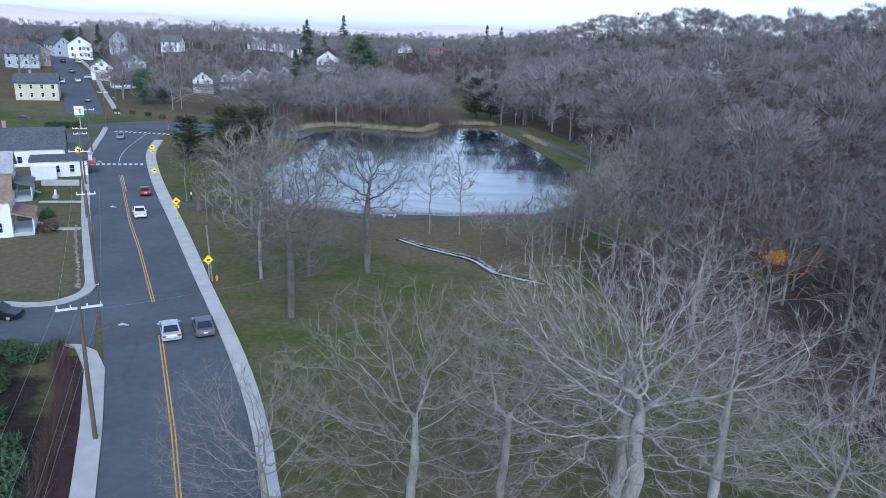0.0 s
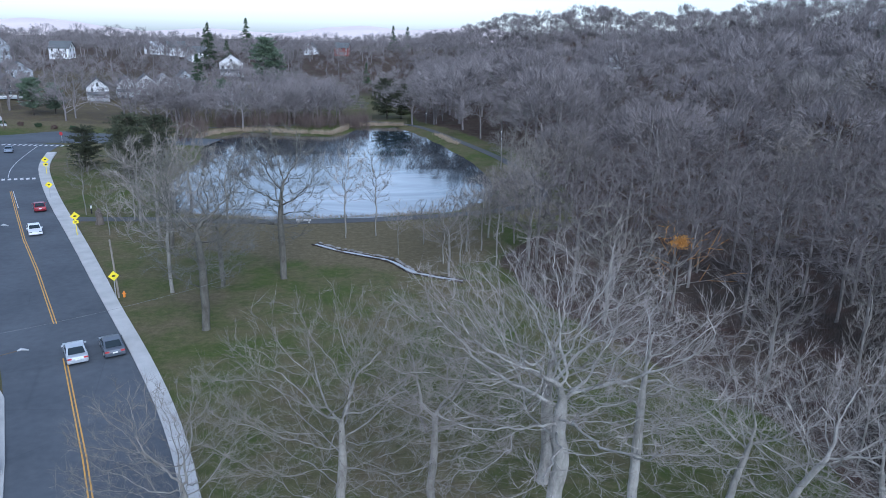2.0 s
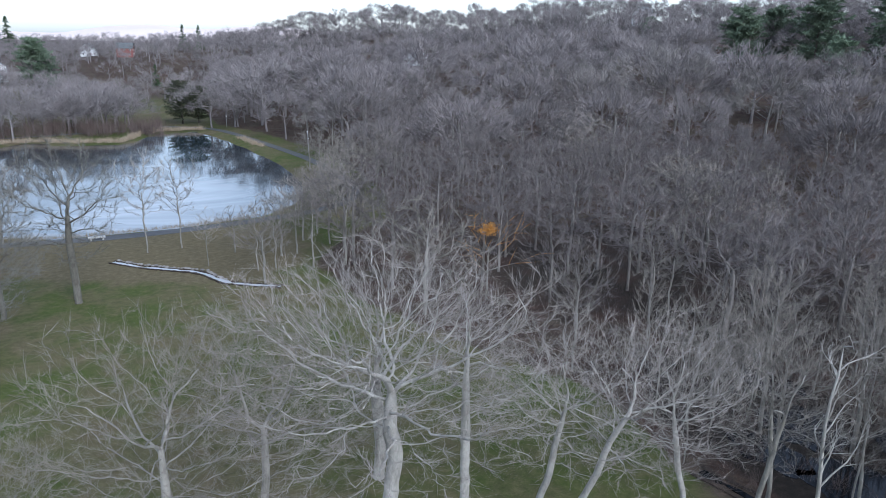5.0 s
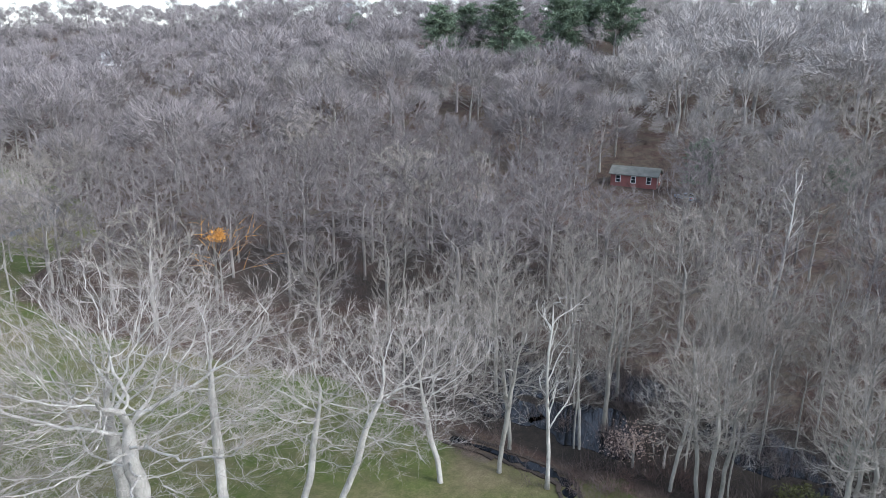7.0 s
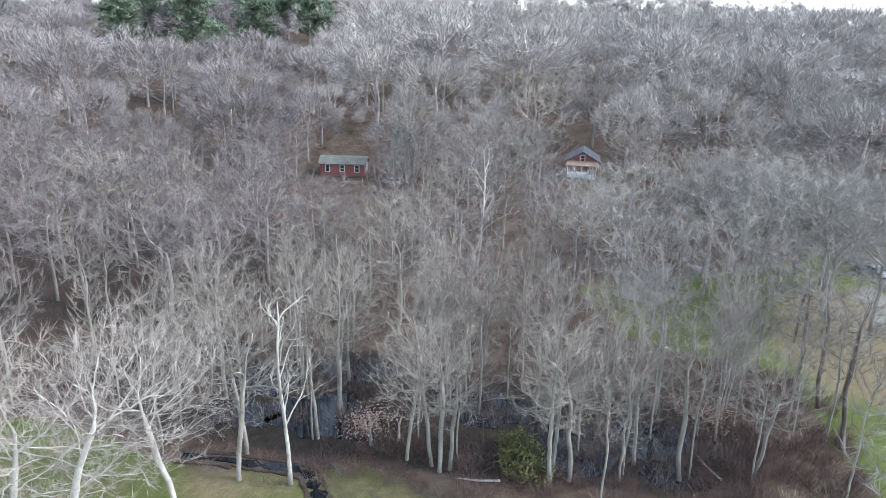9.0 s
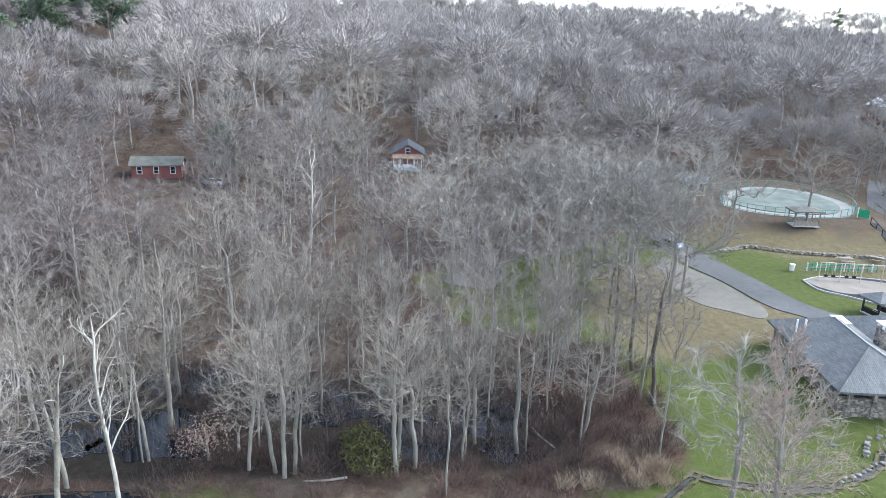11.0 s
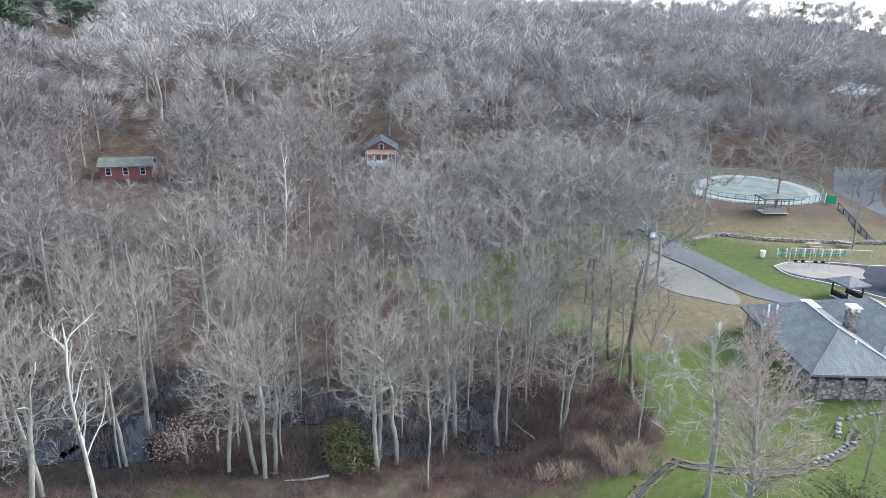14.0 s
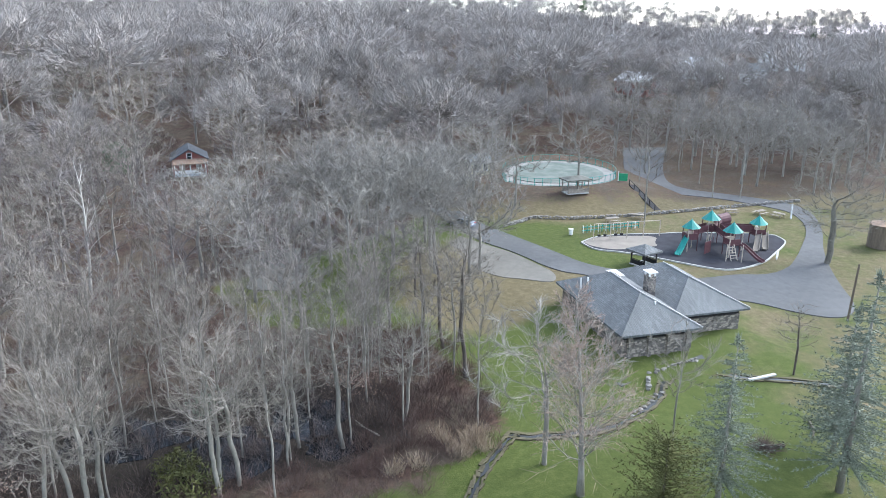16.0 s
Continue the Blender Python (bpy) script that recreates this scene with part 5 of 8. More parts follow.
leafy("oak_sapling", 35.4, 71.0, 12.5, 0.75, LEAF_ORANGE, "young oak still holding orange-brown leaves", 1, 2.0)
leafy("beech_sapling", 86.6, 80.2, 7.5, 1.0, LEAF_TAN, "young beech with dry tan leaves", 2)
leafy("beech_sapling", 134, 87.4, 13, 1.5, LEAF_TAN, "beech with dry yellowish leaves on the slope", 3)
leafy("beech_sapling", 123.6, 109.3, 11, 1.4, LEAF_TAN, "beech with dry yellowish leaves on the slope", 5)
leafy("beech_sapling", 41.5, 21.5, 3.4, 1.7, LEAF_TAN, "low beech with curled tan leaves in the mire", 4)
leafy("beech_sapling", 53, -1.5, 4.2, 2.2, LEAF_TAN, "low beech with curled tan leaves by the mire", 6)


# ---- undergrowth ----
def blades(name, places, material, label, category, per, length, width, lean, seed):
    """Upright stems in their thousands, as one mass."""
    rs = np.random.default_rng(seed)
    pts = np.repeat(np.array(places, float), per, 0)
    pts[:, :2] += rs.normal(0, pts[:, 2:3] * 0.45, (len(pts), 2))
    z = terrain(pts[:, 0], pts[:, 1])
    a = np.stack([pts[:, 0], pts[:, 1], z - 0.05], 1)
    d = np.stack([rs.normal(0, lean, len(a)), rs.normal(0, lean, len(a)), np.ones(len(a))], 1)
    d /= np.linalg.norm(d, axis=1, keepdims=True)
    ln = rs.uniform(0.4, 1.0, (len(a), 1)) * length
    a += np.abs(rs.normal(0, 0.25, (len(a), 1))) * ln * d
    u = np.cross(d, rs.normal(size=d.shape))
    u /= np.linalg.norm(u, axis=1, keepdims=True)
    v = np.stack([a - u * width, a + u * width, a + d * ln], 1).reshape(-1, 3)
    return tagged(new(name, fast_mesh(name, v, np.arange(len(v)).reshape(-1, 3), material)), label, category, kind="stuff")


rg = random.Random(12)
mire_spots, edge_spots, wood_spots = [], [], []
while len(mire_spots) < 420:
    x, y = rg.uniform(34, 70), rg.uniform(-14, 56)
    s = float(inside(MIRE, np.array([x]), np.array([y]))[0])
    n2 = noise.noise((x * 0.16, y * 0.16, 3.0))
    if s > -5 and n2 > -0.12:
        mire_spots.append((x, y, rg.uniform(0.6, 1.4)))
while len(edge_spots) < 250:
    t = rg.random()
    x, y = (rg.uniform(44, 68), rg.uniform(-13, -2)) if t < 0.7 else (rg.uniform(36, 44), rg.uniform(-8, 24))
    if -1.5 < float(inside(WOODS, np.array([x]), np.array([y]))[0]) < 9:
        edge_spots.append((x, y, rg.uniform(0.5, 1.3)))
while len(wood_spots) < 1500:
    b, r = radians(rg.uniform(4, 112)), rg.uniform(45, 190)
    x, y = r * math.sin(b), r * math.cos(b)
    if float(inside(WOODS, np.array([x]), np.array([y]))[0]) > 0.5 and free_of_buildings(x, y) and noise.noise((x * 0.06, y * 0.06, 0.0)) > -0.25:
        wood_spots.append((x, y, rg.uniform(0.6, 1.8)))
blades("mire_brush", mire_spots, BRUSH, "tangled brown brush over the wet mire", "undergrowth", 42, 1.7, 0.014, 0.75, 1)
blades("edge_brush", edge_spots, BRUSH_RED, "dense reddish shrubs along the edge of the mire", "undergrowth", 75, 1.4, 0.013, 0.6, 2)
blades("wood_brush", wood_spots, BRUSH_SHADED, "thin saplings and brush under the trees, coloured dark for shade", "undergrowth", 34, 3.4, 0.016, 0.55, 3)
reed_spots = []
ring_pts = resample([(*p, 0) for p in smooth_line([(-47, 214), (-44, 226), (-34, 233.5), (-20, 225.5), (-9, 223), (-6, 231), (-3, 245), (8, 248), (15, 248)])], 1.0)
for p in ring_pts:
    reed_spots += [(p.x + rg.gauss(0, 0.6), p.y + rg.uniform(-1.4, 1.8), 1.0) for _ in range(3)]
for p in resample([(24.5, 222, 0), (26.5, 212, 0), (28, 203, 0)], 0.8):
    reed_spots.append((p.x + rg.gauss(0.3, 0.5), p.y, 1.0))
blades("reeds", reed_spots, REED, "dry tan reeds along the pond shore", "reeds", 45, 1.35, 0.03, 0.25, 4)
blades("thicket", [(rg.uniform(-46, 4), rg.uniform(236, 252), 1.6) for _ in range(130)] + [(rg.uniform(-60, -46), rg.uniform(205, 240), 1.6) for _ in range(30)], BRUSH, "tall thin brown thicket behind the reeds", "undergrowth", 40, 6.0, 0.035, 0.16, 14)
near_shore = [(p.x, p.y + rg.uniform(0.2, 1.0), 0.7) for p in resample([(-30, 119.5, 0), (-14, 116.9, 0), (2, 118.2, 0), (14, 121, 0)], 0.7)]
blades("shore_grass", near_shore, REED_DARK, "dry brown grass between path and pond", "grass", 40, 0.9, 0.02, 0.35, 5)
hedge_line = resample([(-25.6, 38, 0), (-30.6, 51.5, 0), (-36.4, 61, 0)], 0.5)
blades("hedge", [(p.x - 0.3, p.y, 0.8) for p in hedge_line], BRUSH_RED, "bare dark red hedge along the pavement", "hedge", 120, 1.5, 0.014, 0.45, 6)
blades("tussocks", [(45 + rg.gauss(0, 0.8), -9.5 + rg.gauss(0, 1.5), 0.8) for _ in range(9)] + [(42.6, -4, 0.8), (43.2, -6, 0.9)], REED, "pale dry grass tussocks by the brook", "grass", 220, 1.1, 0.02, 0.5, 7)


def shrub(x, y, r, h, label, seed, material=None):
    """A clipped evergreen shrub of many small leaves."""
    rs = np.random.default_rng(seed)
    k = int((420 if material else 900) * r)
    d = rs.normal(size=(k, 3))
    d /= np.linalg.norm(d, axis=1, keepdims=True)
    d *= np.array([1 + 0.55 * noise.noise(Vector(q * 1.7) + Vector((seed, 0, 0))) for q in d])[:, None]
    c = d * np.array([r, r, h / 2]) * rs.uniform(0.75, 1.05, (k, 1)) + np.array([0, 0, h / 2])
    c = c[c[:, 2] > 0]
    slips = [(Vector(p), Vector(p + q * 0.2), 0.07) for p, q in zip(c, rs.normal(size=c.shape))]
    v, t = fine_wood([], slips, 0)
    ob = thing("shrub", Matrix.Translation((x, y, ground_at(x, y))), label, "shrub")
    part("stem", Shape().tube([(0, 0, 0), (0.03, 0, h * 0.6)], [0.07, 0.03], 5), BARK_DARK, ob)
    part("foliage", fast_mesh("foliage", v, t, material or NEEDLES), None, ob)


shrub(-37.8, 57.6, 1.3, 1.5, "dark clipped evergreen shrub on the lawn", 1)
shrub(-39.9, 58.9, 1.2, 1.3, "dark clipped evergreen shrub on the lawn", 2)
shrub(-36.2, 58.6, 1.0, 1.4, "dark clipped evergreen shrub on the lawn", 3)
for k, (x, y, r, h) in enumerate(((-37.5, 52.0, 1.6, 1.8), (-31.0, 42.5, 1.5, 1.9), (-29.2, 40.6, 1.4, 1.6), (-34.5, 46.5, 1.3, 1.5), (-33.0, 41.5, 1.6, 2.0), (-27.8, 37.0, 1.5, 1.7))):
    shrub(x, y, r, h, "dark spreading evergreen bush on the corner lawn", 60 + k)
shrub(-58, 98.5, 1.4, 1.7, "bare reddish bush before a porch", 4, BRUSH_RED)
shrub(-62.6, 106.2, 0.9, 1.4, "dark round bush beside a porch", 5)
for k in range(6):
    shrub(-115.2 + k * 1.5, 202.2 + k * 0.25, 1.1, 1.7, "dark clipped hedge bush by the junction", 10 + k)
for k in range(5):
    shrub(-110 + k * 5.5, 233 + rg.uniform(-1, 1) - k * 0.9, 0.9, 1.2, "low dark bush beyond the junction", 20 + k, BRUSH_RED if k % 2 else None)
shrub(42.6, 9.6, 1.9, 2.2, "olive-green shrub at the edge of the mire", 41, NEEDLES_GOLD)
shrub(44.8, 11.0, 1.5, 1.8, "olive-green shrub at the edge of the mire", 42, NEEDLES_GOLD)
shrub(52.8, 9.8, 1.6, 2.4, "soft green shrub in the mire", 43, NEEDLES_BLUE)

# ---- building materials ----
def siding_mat(name, dark, light, course=0.14):
    """Painted boards: level courses with a shadow line of relief."""
    m, n, l, p = nodes_of(name)
    co = n.new("ShaderNodeTexCoord").outputs["Object"]
    sep = n.new("ShaderNodeSeparateXYZ")
    l.new(co, sep.inputs["Vector"])
    lap = calc(n, l, "FRACT", calc(n, l, "DIVIDE", sep.outputs["Z"], course))
    col = ramp(n, l, noise_tex(n, l, co, 0.6, 5, 0.65), [(0.3, dark), (0.7, light)])
    l.new(col, p.inputs["Base Color"])
    p.inputs["Roughness"].default_value = 0.6
    bumped(n, l, p, lap, 0.5, 0.03)
    return m


def shingle_mat(name, dark, light):
    m, n, l, p = nodes_of(name)
    co = n.new("ShaderNodeTexCoord").outputs["Object"]
    br = n.new("ShaderNodeTexBrick")
    br.inputs["Scale"].default_value = 1.0
    br.inputs["Brick Width"].default_value, br.inputs["Row Height"].default_value, br.inputs["Mortar Size"].default_value = 0.5, 0.16, 0.012
    br.inputs["Color1"].default_value, br.inputs["Color2"].default_value, br.inputs["Mortar"].default_value = (*dark, 1), (*light, 1), (*[c * 0.6 for c in dark], 1)
    l.new(co, br.inputs["Vector"])
    stain = ramp(n, l, noise_tex(n, l, co, 0.35, 5, 0.7), [(0.3, (0.72, 0.72, 0.72)), (0.7, (1.1, 1.1, 1.1))])
    l.new(mix(n, l, br.outputs["Color"], stain, 1.0, "MULTIPLY"), p.inputs["Base Color"])
    p.inputs["Roughness"].default_value = 0.9
    bumped(n, l, p, br.outputs["Fac"], 0.3, -0.02)
    return m


def stone_mat(name):
    m, n, l, p = nodes_of(name)
    co = n.new("ShaderNodeTexCoord").outputs["Object"]
    mp = n.new("ShaderNodeMapping")
    mp.inputs["Scale"].default_value = (3.0, 3.0, 5.5)
    l.new(co, mp.inputs["Vector"])
    vo, ed = n.new("ShaderNodeTexVoronoi"), n.new("ShaderNodeTexVoronoi")
    ed.feature = "DISTANCE_TO_EDGE"
    for t in (vo, ed):
        t.inputs["Scale"].default_value = 1.0
        l.new(mp.outputs["Vector"], t.inputs["Vector"])
    sep = n.new("ShaderNodeSeparateColor")
    l.new(vo.outputs["Color"], sep.inputs["Color"])
    col = ramp(n, l, sep.outputs["Red"], [(0.1, (0.11, 0.10, 0.095)), (0.5, (0.21, 0.19, 0.17)), (0.9, (0.34, 0.30, 0.26))])
    joint = ramp(n, l, ed.outputs["Distance"], [(0.03, (0.55, 0.53, 0.5)), (0.08, (1, 1, 1))])
    l.new(mix(n, l, col, joint, 1.0, "MULTIPLY"), p.inputs["Base Color"])
    p.inputs["Roughness"].default_value = 0.9
    bumped(n, l, p, ed.outputs["Distance"], 0.6, 0.05)
    return m


WHITE_SIDING = siding_mat("white_siding", (0.76, 0.77, 0.78), (0.84, 0.84, 0.83))
CREAM_SIDING = siding_mat("cream_siding", (0.52, 0.47, 0.32), (0.62, 0.57, 0.42))
GREY_SIDING = siding_mat("grey_siding", (0.38, 0.42, 0.46), (0.50, 0.54, 0.57))
BROWN_SIDING = siding_mat("brown_siding", (0.26, 0.22, 0.18), (0.38, 0.33, 0.27))
RED_SIDING = siding_mat("red_siding", (0.17, 0.060, 0.052), (0.27, 0.10, 0.085))
PINK_SIDING = siding_mat("pinkish_siding", (0.34, 0.23, 0.20), (0.44, 0.31, 0.27))
WHITE_PAINT = surface("white_paint", (0.66, 0.66, 0.65), (0.82, 0.82, 0.81), 1.5, 25, 0.55, 0.1, vary=0.06)
SHINGLE_DARK = shingle_mat("dark_shingles", (0.075, 0.085, 0.10), (0.12, 0.13, 0.145))
SHINGLE_GREY = shingle_mat("grey_shingles", (0.115, 0.125, 0.13), (0.165, 0.175, 0.18))
SHINGLE_PALE = shingle_mat("pale_shingles", (0.36, 0.37, 0.37), (0.48, 0.48, 0.47))
SHINGLE_BROWN = shingle_mat("brown_shingles", (0.24, 0.165, 0.12), (0.34, 0.245, 0.185))
ROOF_WHITE = surface("white_roof", (0.70, 0.72, 0.74), (0.84, 0.85, 0.86), 0.5, 12, 0.5, 0.1, vary=0.05)
MOSSY = surface("mossy_roof", (0.085, 0.09, 0.078), (0.185, 0.185, 0.165), 0.7, 12, 0.9, 0.4, vary=0)
STONE = stone_mat("rubble_stone")
ROCK = surface("field_stone", (0.13, 0.125, 0.115), (0.32, 0.305, 0.285), 1.2, 9, 0.9, 0.6, vary=0.5)
GLASS = glass_mat("window_glass")
BLACK = surface("black_rubber", (0.012, 0.012, 0.013), (0.03, 0.03, 0.032), 4, 30, 0.8, 0.2, vary=0)
STEEL = surface("steel", (0.38, 0.39, 0.40), (0.55, 0.55, 0.55), 3, 30, 0.4, 0.1, 0.7, 0.1)
CABLE = surface("weathered_cable", (0.16, 0.165, 0.17), (0.28, 0.285, 0.29), 2, 20, 0.6, 0, vary=0.1)
POLE_WOOD = surface("pole_wood", (0.075, 0.060, 0.045), (0.19, 0.155, 0.12), 2, 18, 0.9, 0.5, vary=0.2, stretch=(1, 1, 0.15))
ARM_WOOD = surface("weathered_arm", (0.55, 0.56, 0.57), (0.74, 0.75, 0.76), 2, 18, 0.7, 0.3, vary=0.1)
WOOD = surface("grey_wood", (0.16, 0.14, 0.12), (0.33, 0.30, 0.26), 2, 14, 0.85, 0.4, vary=0.2)
SIGN_YELLOW = surface("sign_yellow", (0.78, 0.62, 0.02), (0.88, 0.74, 0.04), 1, 10, 0.45, 0, vary=0)
RED_PAINT = surface("red_paint", (0.34, 0.030, 0.035), (0.46, 0.055, 0.055), 2, 20, 0.45, 0, vary=0)
GREEN_PAINT = surface("green_paint", (0.02, 0.22, 0.11), (0.04, 0.30, 0.15), 2, 20, 0.45, 0, vary=0)
ORANGE_PAINT = surface("orange_paint", (0.65, 0.22, 0.03), (0.75, 0.28, 0.05), 2, 20, 0.5, 0, vary=0)
TEAL = surface("teal_roof", (0.015, 0.17, 0.155), (0.03, 0.25, 0.225), 1.5, 14, 0.45, 0.05, vary=0.1)
TEAL_DARK = surface("teal_plastic", (0.02, 0.20, 0.18), (0.04, 0.28, 0.25), 2, 14, 0.4, 0.05, vary=0.1)
MAROON = surface("maroon_steel", (0.075, 0.032, 0.040), (0.125, 0.058, 0.066), 2, 20, 0.5, 0.05, vary=0.15)
TAN_STEEL = surface("tan_steel", (0.42, 0.36, 0.30), (0.55, 0.48, 0.41), 2, 20, 0.5, 0.05, vary=0.1)
PAD = surface("rubber_pad", (0.020, 0.021, 0.027), (0.045, 0.047, 0.058), 0.6, 18, 0.9, 0.2, vary=0, spec=0.15)
SAND = surface("sand_pad", (0.17, 0.152, 0.13), (0.26, 0.236, 0.205), 0.5, 22, 0.95, 0.3, vary=0)
COVER = surface("pool_cover", (0.075, 0.10, 0.088), (0.19, 0.21, 0.19), 0.35, 6, 0.8, 0.1, vary=0, spec=0.1)


# ---- houses ----
def window_mesh(w, h):
    s = Shape()
    for x in (-w / 2, w / 2):
        s.box(x, 0, 0, 0.12, 0.12, h + 0.12)
    for z in (-h / 2, 0, h / 2):
        s.box(0, 0, z, w, 0.12, 0.10 if z else 0.06)
    return s.mesh("window")


WIN, WIN_PANE = window_mesh(0.95, 1.45), Shape().box(0, 0, 0, 0.9, 0.05, 1.4).mesh("pane")
WIN.materials.append(WHITE_PAINT)
WIN_PANE.materials.append(GLASS)


def put_window(parent, x, y, z, turn):
    ob = new("window", WIN)
    ob.parent = parent
    ob.matrix_local = Matrix.Translation((x, y, z)) @ Matrix.Rotation(radians(turn), 4, "Z")
    pane = new("pane", WIN_PANE)
    pane.parent = ob


def house(x, y, turn, w, d, h, rise, wall, roof, label, porch=0.0, porch_roof=None, chimney=False, storeys=2, name="house", up=None):
    """Gabled house: the ridge runs along its own x; the front gable looks to +x."""
    z = ground_at(x, y) if up is None else up
    ob = thing(name, Matrix.Translation((x, y, z - 0.1)) @ Matrix.Rotation(radians(turn), 4, "Z"), label, "house", "neighbourhood houses")
    body = Shape()
    sec = [(-d / 2, -0.6), (d / 2, -0.6), (d / 2, h), (0, h + rise), (-d / 2, h)]
    k = len(sec)
    body.add([(-w / 2, a, b) for a, b in sec] + [(w / 2, a, b) for a, b in sec],
             [tuple(range(k)), tuple(reversed(range(k, 2 * k)))] + [(i, (i + 1) % k, k + (i + 1) % k, k + i) for i in range(k)])
    part("wall", body, wall, ob)
    slope, over = rise / (d / 2), 0.45
    for side in (-1, 1):
        r = Shape()
        e, zt = d / 2 + over, h - over * slope
        pts = [(px, side * py, pz) for px in (-w / 2 - over, w / 2 + over) for py, pz in ((0, h + rise + 0.04), (0, h + rise + 0.24), (e, zt + 0.24), (e, zt + 0.04))]
        r.add(pts, ((0, 1, 2, 3), (7, 6, 5, 4), (0, 4, 5, 1), (1, 5, 6, 2), (2, 6, 7, 3), (3, 7, 4, 0)))
        part("roof", r, roof, ob)
    for side in (-1, 1):
        n = max(2, int(w / 3.0))
        for s in range(storeys):
            for i in range(n):
                put_window(ob, -w / 2 + w * (i + 0.5) / n, side * (d / 2 + 0.03), 1.6 + s * 2.7, 0)
    for s in range(storeys):
        n = max(2, int(d / 3.0))
        for i in range(n):
            for end in (-1, 1):
                if porch and end == 1 and s == 0 and i == 0:
                    continue
                put_window(ob, end * (w / 2 + 0.03), -d / 2 + d * (i + 0.5) / n, 1.6 + s * 2.7, 90)
    for end in (-1, 1):
        put_window(ob, end * (w / 2 + 0.03), 0, h + rise * 0.32, 90)
    door = part("door", Shape().box(w / 2 + 0.04, -d / 4, 1.05, 0.08, 0.95, 2.1), BROWN_SIDING, ob)
    part("handle", Shape().box(w / 2 + 0.11, -d / 4 + 0.35, 1.0, 0.06, 0.05, 0.12), STEEL, door)
    if chimney:
        part("chimney", Shape().box(-w * 0.15, d * 0.12, h + rise * 0.9, 0.7, 0.7, rise * 0.9 + 0.8), PINK_SIDING, ob)
    if porch:
        part("porch_floor", Shape().box(w / 2 + porch / 2, 0, 0.3, porch, d * 0.92, 0.6), GREY_SIDING, ob)
        pr = Shape()
        pw, x0, x1 = d * 0.98, w / 2 + 0.02, w / 2 + porch + 0.4
        pr.add([(x0, -pw / 2, 3.55), (x0, pw / 2, 3.55), (x1, pw / 2, 2.75), (x1, -pw / 2, 2.75), (x0, -pw / 2, 3.37), (x0, pw / 2, 3.37), (x1, pw / 2, 2.57), (x1, -pw / 2, 2.57)],
               ((0, 3, 2, 1), (4, 5, 6, 7), (0, 1, 5, 4), (1, 2, 6, 5), (2, 3, 7, 6), (3, 0, 4, 7)))
        part("porch_roof", pr, porch_roof or roof, ob)
        for i in range(5):
            part("post", Shape().box(w / 2 + porch, -d * 0.44 + d * 0.88 * i / 4, 1.6, 0.16, 0.16, 2.1), WHITE_PAINT, ob)
        part("railing", Shape().box(w / 2 + porch, -d * 0.1, 1.35, 0.06, d * 0.66, 0.08).box(w / 2 + porch, -d * 0.1, 0.95, 0.03, d * 0.66, 0.62), WHITE_PAINT, ob)
        for i in range(3):
            part("step", Shape().box(w / 2 + porch + 0.2 + 0.3 * i, d * 0.33, 0.42 - 0.17 * i, 0.32, 1.4, 0.18), CONCRETE, ob)
    return ob


house(-67.6, 96.4, 27, 10, 7.6, 5.6, 2.6, WHITE_SIDING, SHINGLE_BROWN, "white two-storey house with a brown roof and porch", 2.6)
house(-79.6, 116.2, 27, 10.5, 8.2, 5.4, 2.6, WHITE_SIDING, SHINGLE_PALE, "white two-storey house with a pale roof and porch", 2.6, SHINGLE_GREY)
house(-92.0, 149.4, 27, 17, 11, 4.0, 3.4, WHITE_SIDING, SHINGLE_DARK, "long white house with a dark shingle roof", 2.2, SHINGLE_DARK, True, 1)
house(-143, 247, 25, 13, 10, 5.6, 2.6, CREAM_SIDING, SHINGLE_DARK, "cream two-storey house on the bank", 0, None, True)
house(-176, 296, 25, 12, 10, 5.2, 2.8, GREY_SIDING, SHINGLE_DARK, "grey house with a dark roof among bare trees")
house(-131.5, 288, -62, 9, 10, 5.2, 3.6, BROWN_SIDING, SHINGLE_GREY, "brown gambrel-fronted house by the hill street", 1.8)
house(-144.5, 297, -62, 9, 8, 5.0, 3.0, WHITE_SIDING, SHINGLE_GREY, "white garage house by the hill street")
house(-139.2, 316, -62, 9, 9, 5.6, 3.4, GREY_SIDING, SHINGLE_DARK, "pale grey house behind its neighbours")
house(-173, 337, -62, 11, 10, 6.4, 3.4, WHITE_SIDING, SHINGLE_DARK, "white house high on the hill street")
house(-171, 372, -62, 9, 8, 8.2, 4.0, GREY_SIDING, SHINGLE_GREY, "tall blue-grey house on the hill")
house(-105.4, 305, -70, 10, 8, 5.2, 3.6, WHITE_SIDING, SHINGLE_GREY, "white gabled house behind bare trees", 1.6)
house(-99, 321, -70, 10, 8, 5.2, 3.6, WHITE_SIDING, SHINGLE_DARK, "white gabled house behind bare trees", 1.6)
house(-94, 332, -70, 10, 8, 5.0, 3.4, WHITE_SIDING, SHINGLE_DARK, "white house with a dark roof")
house(-88, 339.5, -70, 11, 8, 4.8, 3.2, WHITE_SIDING, SHINGLE_PALE, "white house with a tan roof")
house(-81, 348, -70, 11, 8, 5.4, 3.4, GREY_SIDING, SHINGLE_GREY, "blue-grey gabled house with a grey roof")
house(-67.4, 397, -80, 12, 12, 6.6, 4.2, WHITE_SIDING, SHINGLE_GREY, "large white house on a rise", 2.0)
house(-56, 309, 10, 7, 5, 2.8, 1.2, GREY_SIDING, ROOF_WHITE, "blue-grey shed with a pale roof", 0, None, False, 1, "shed")
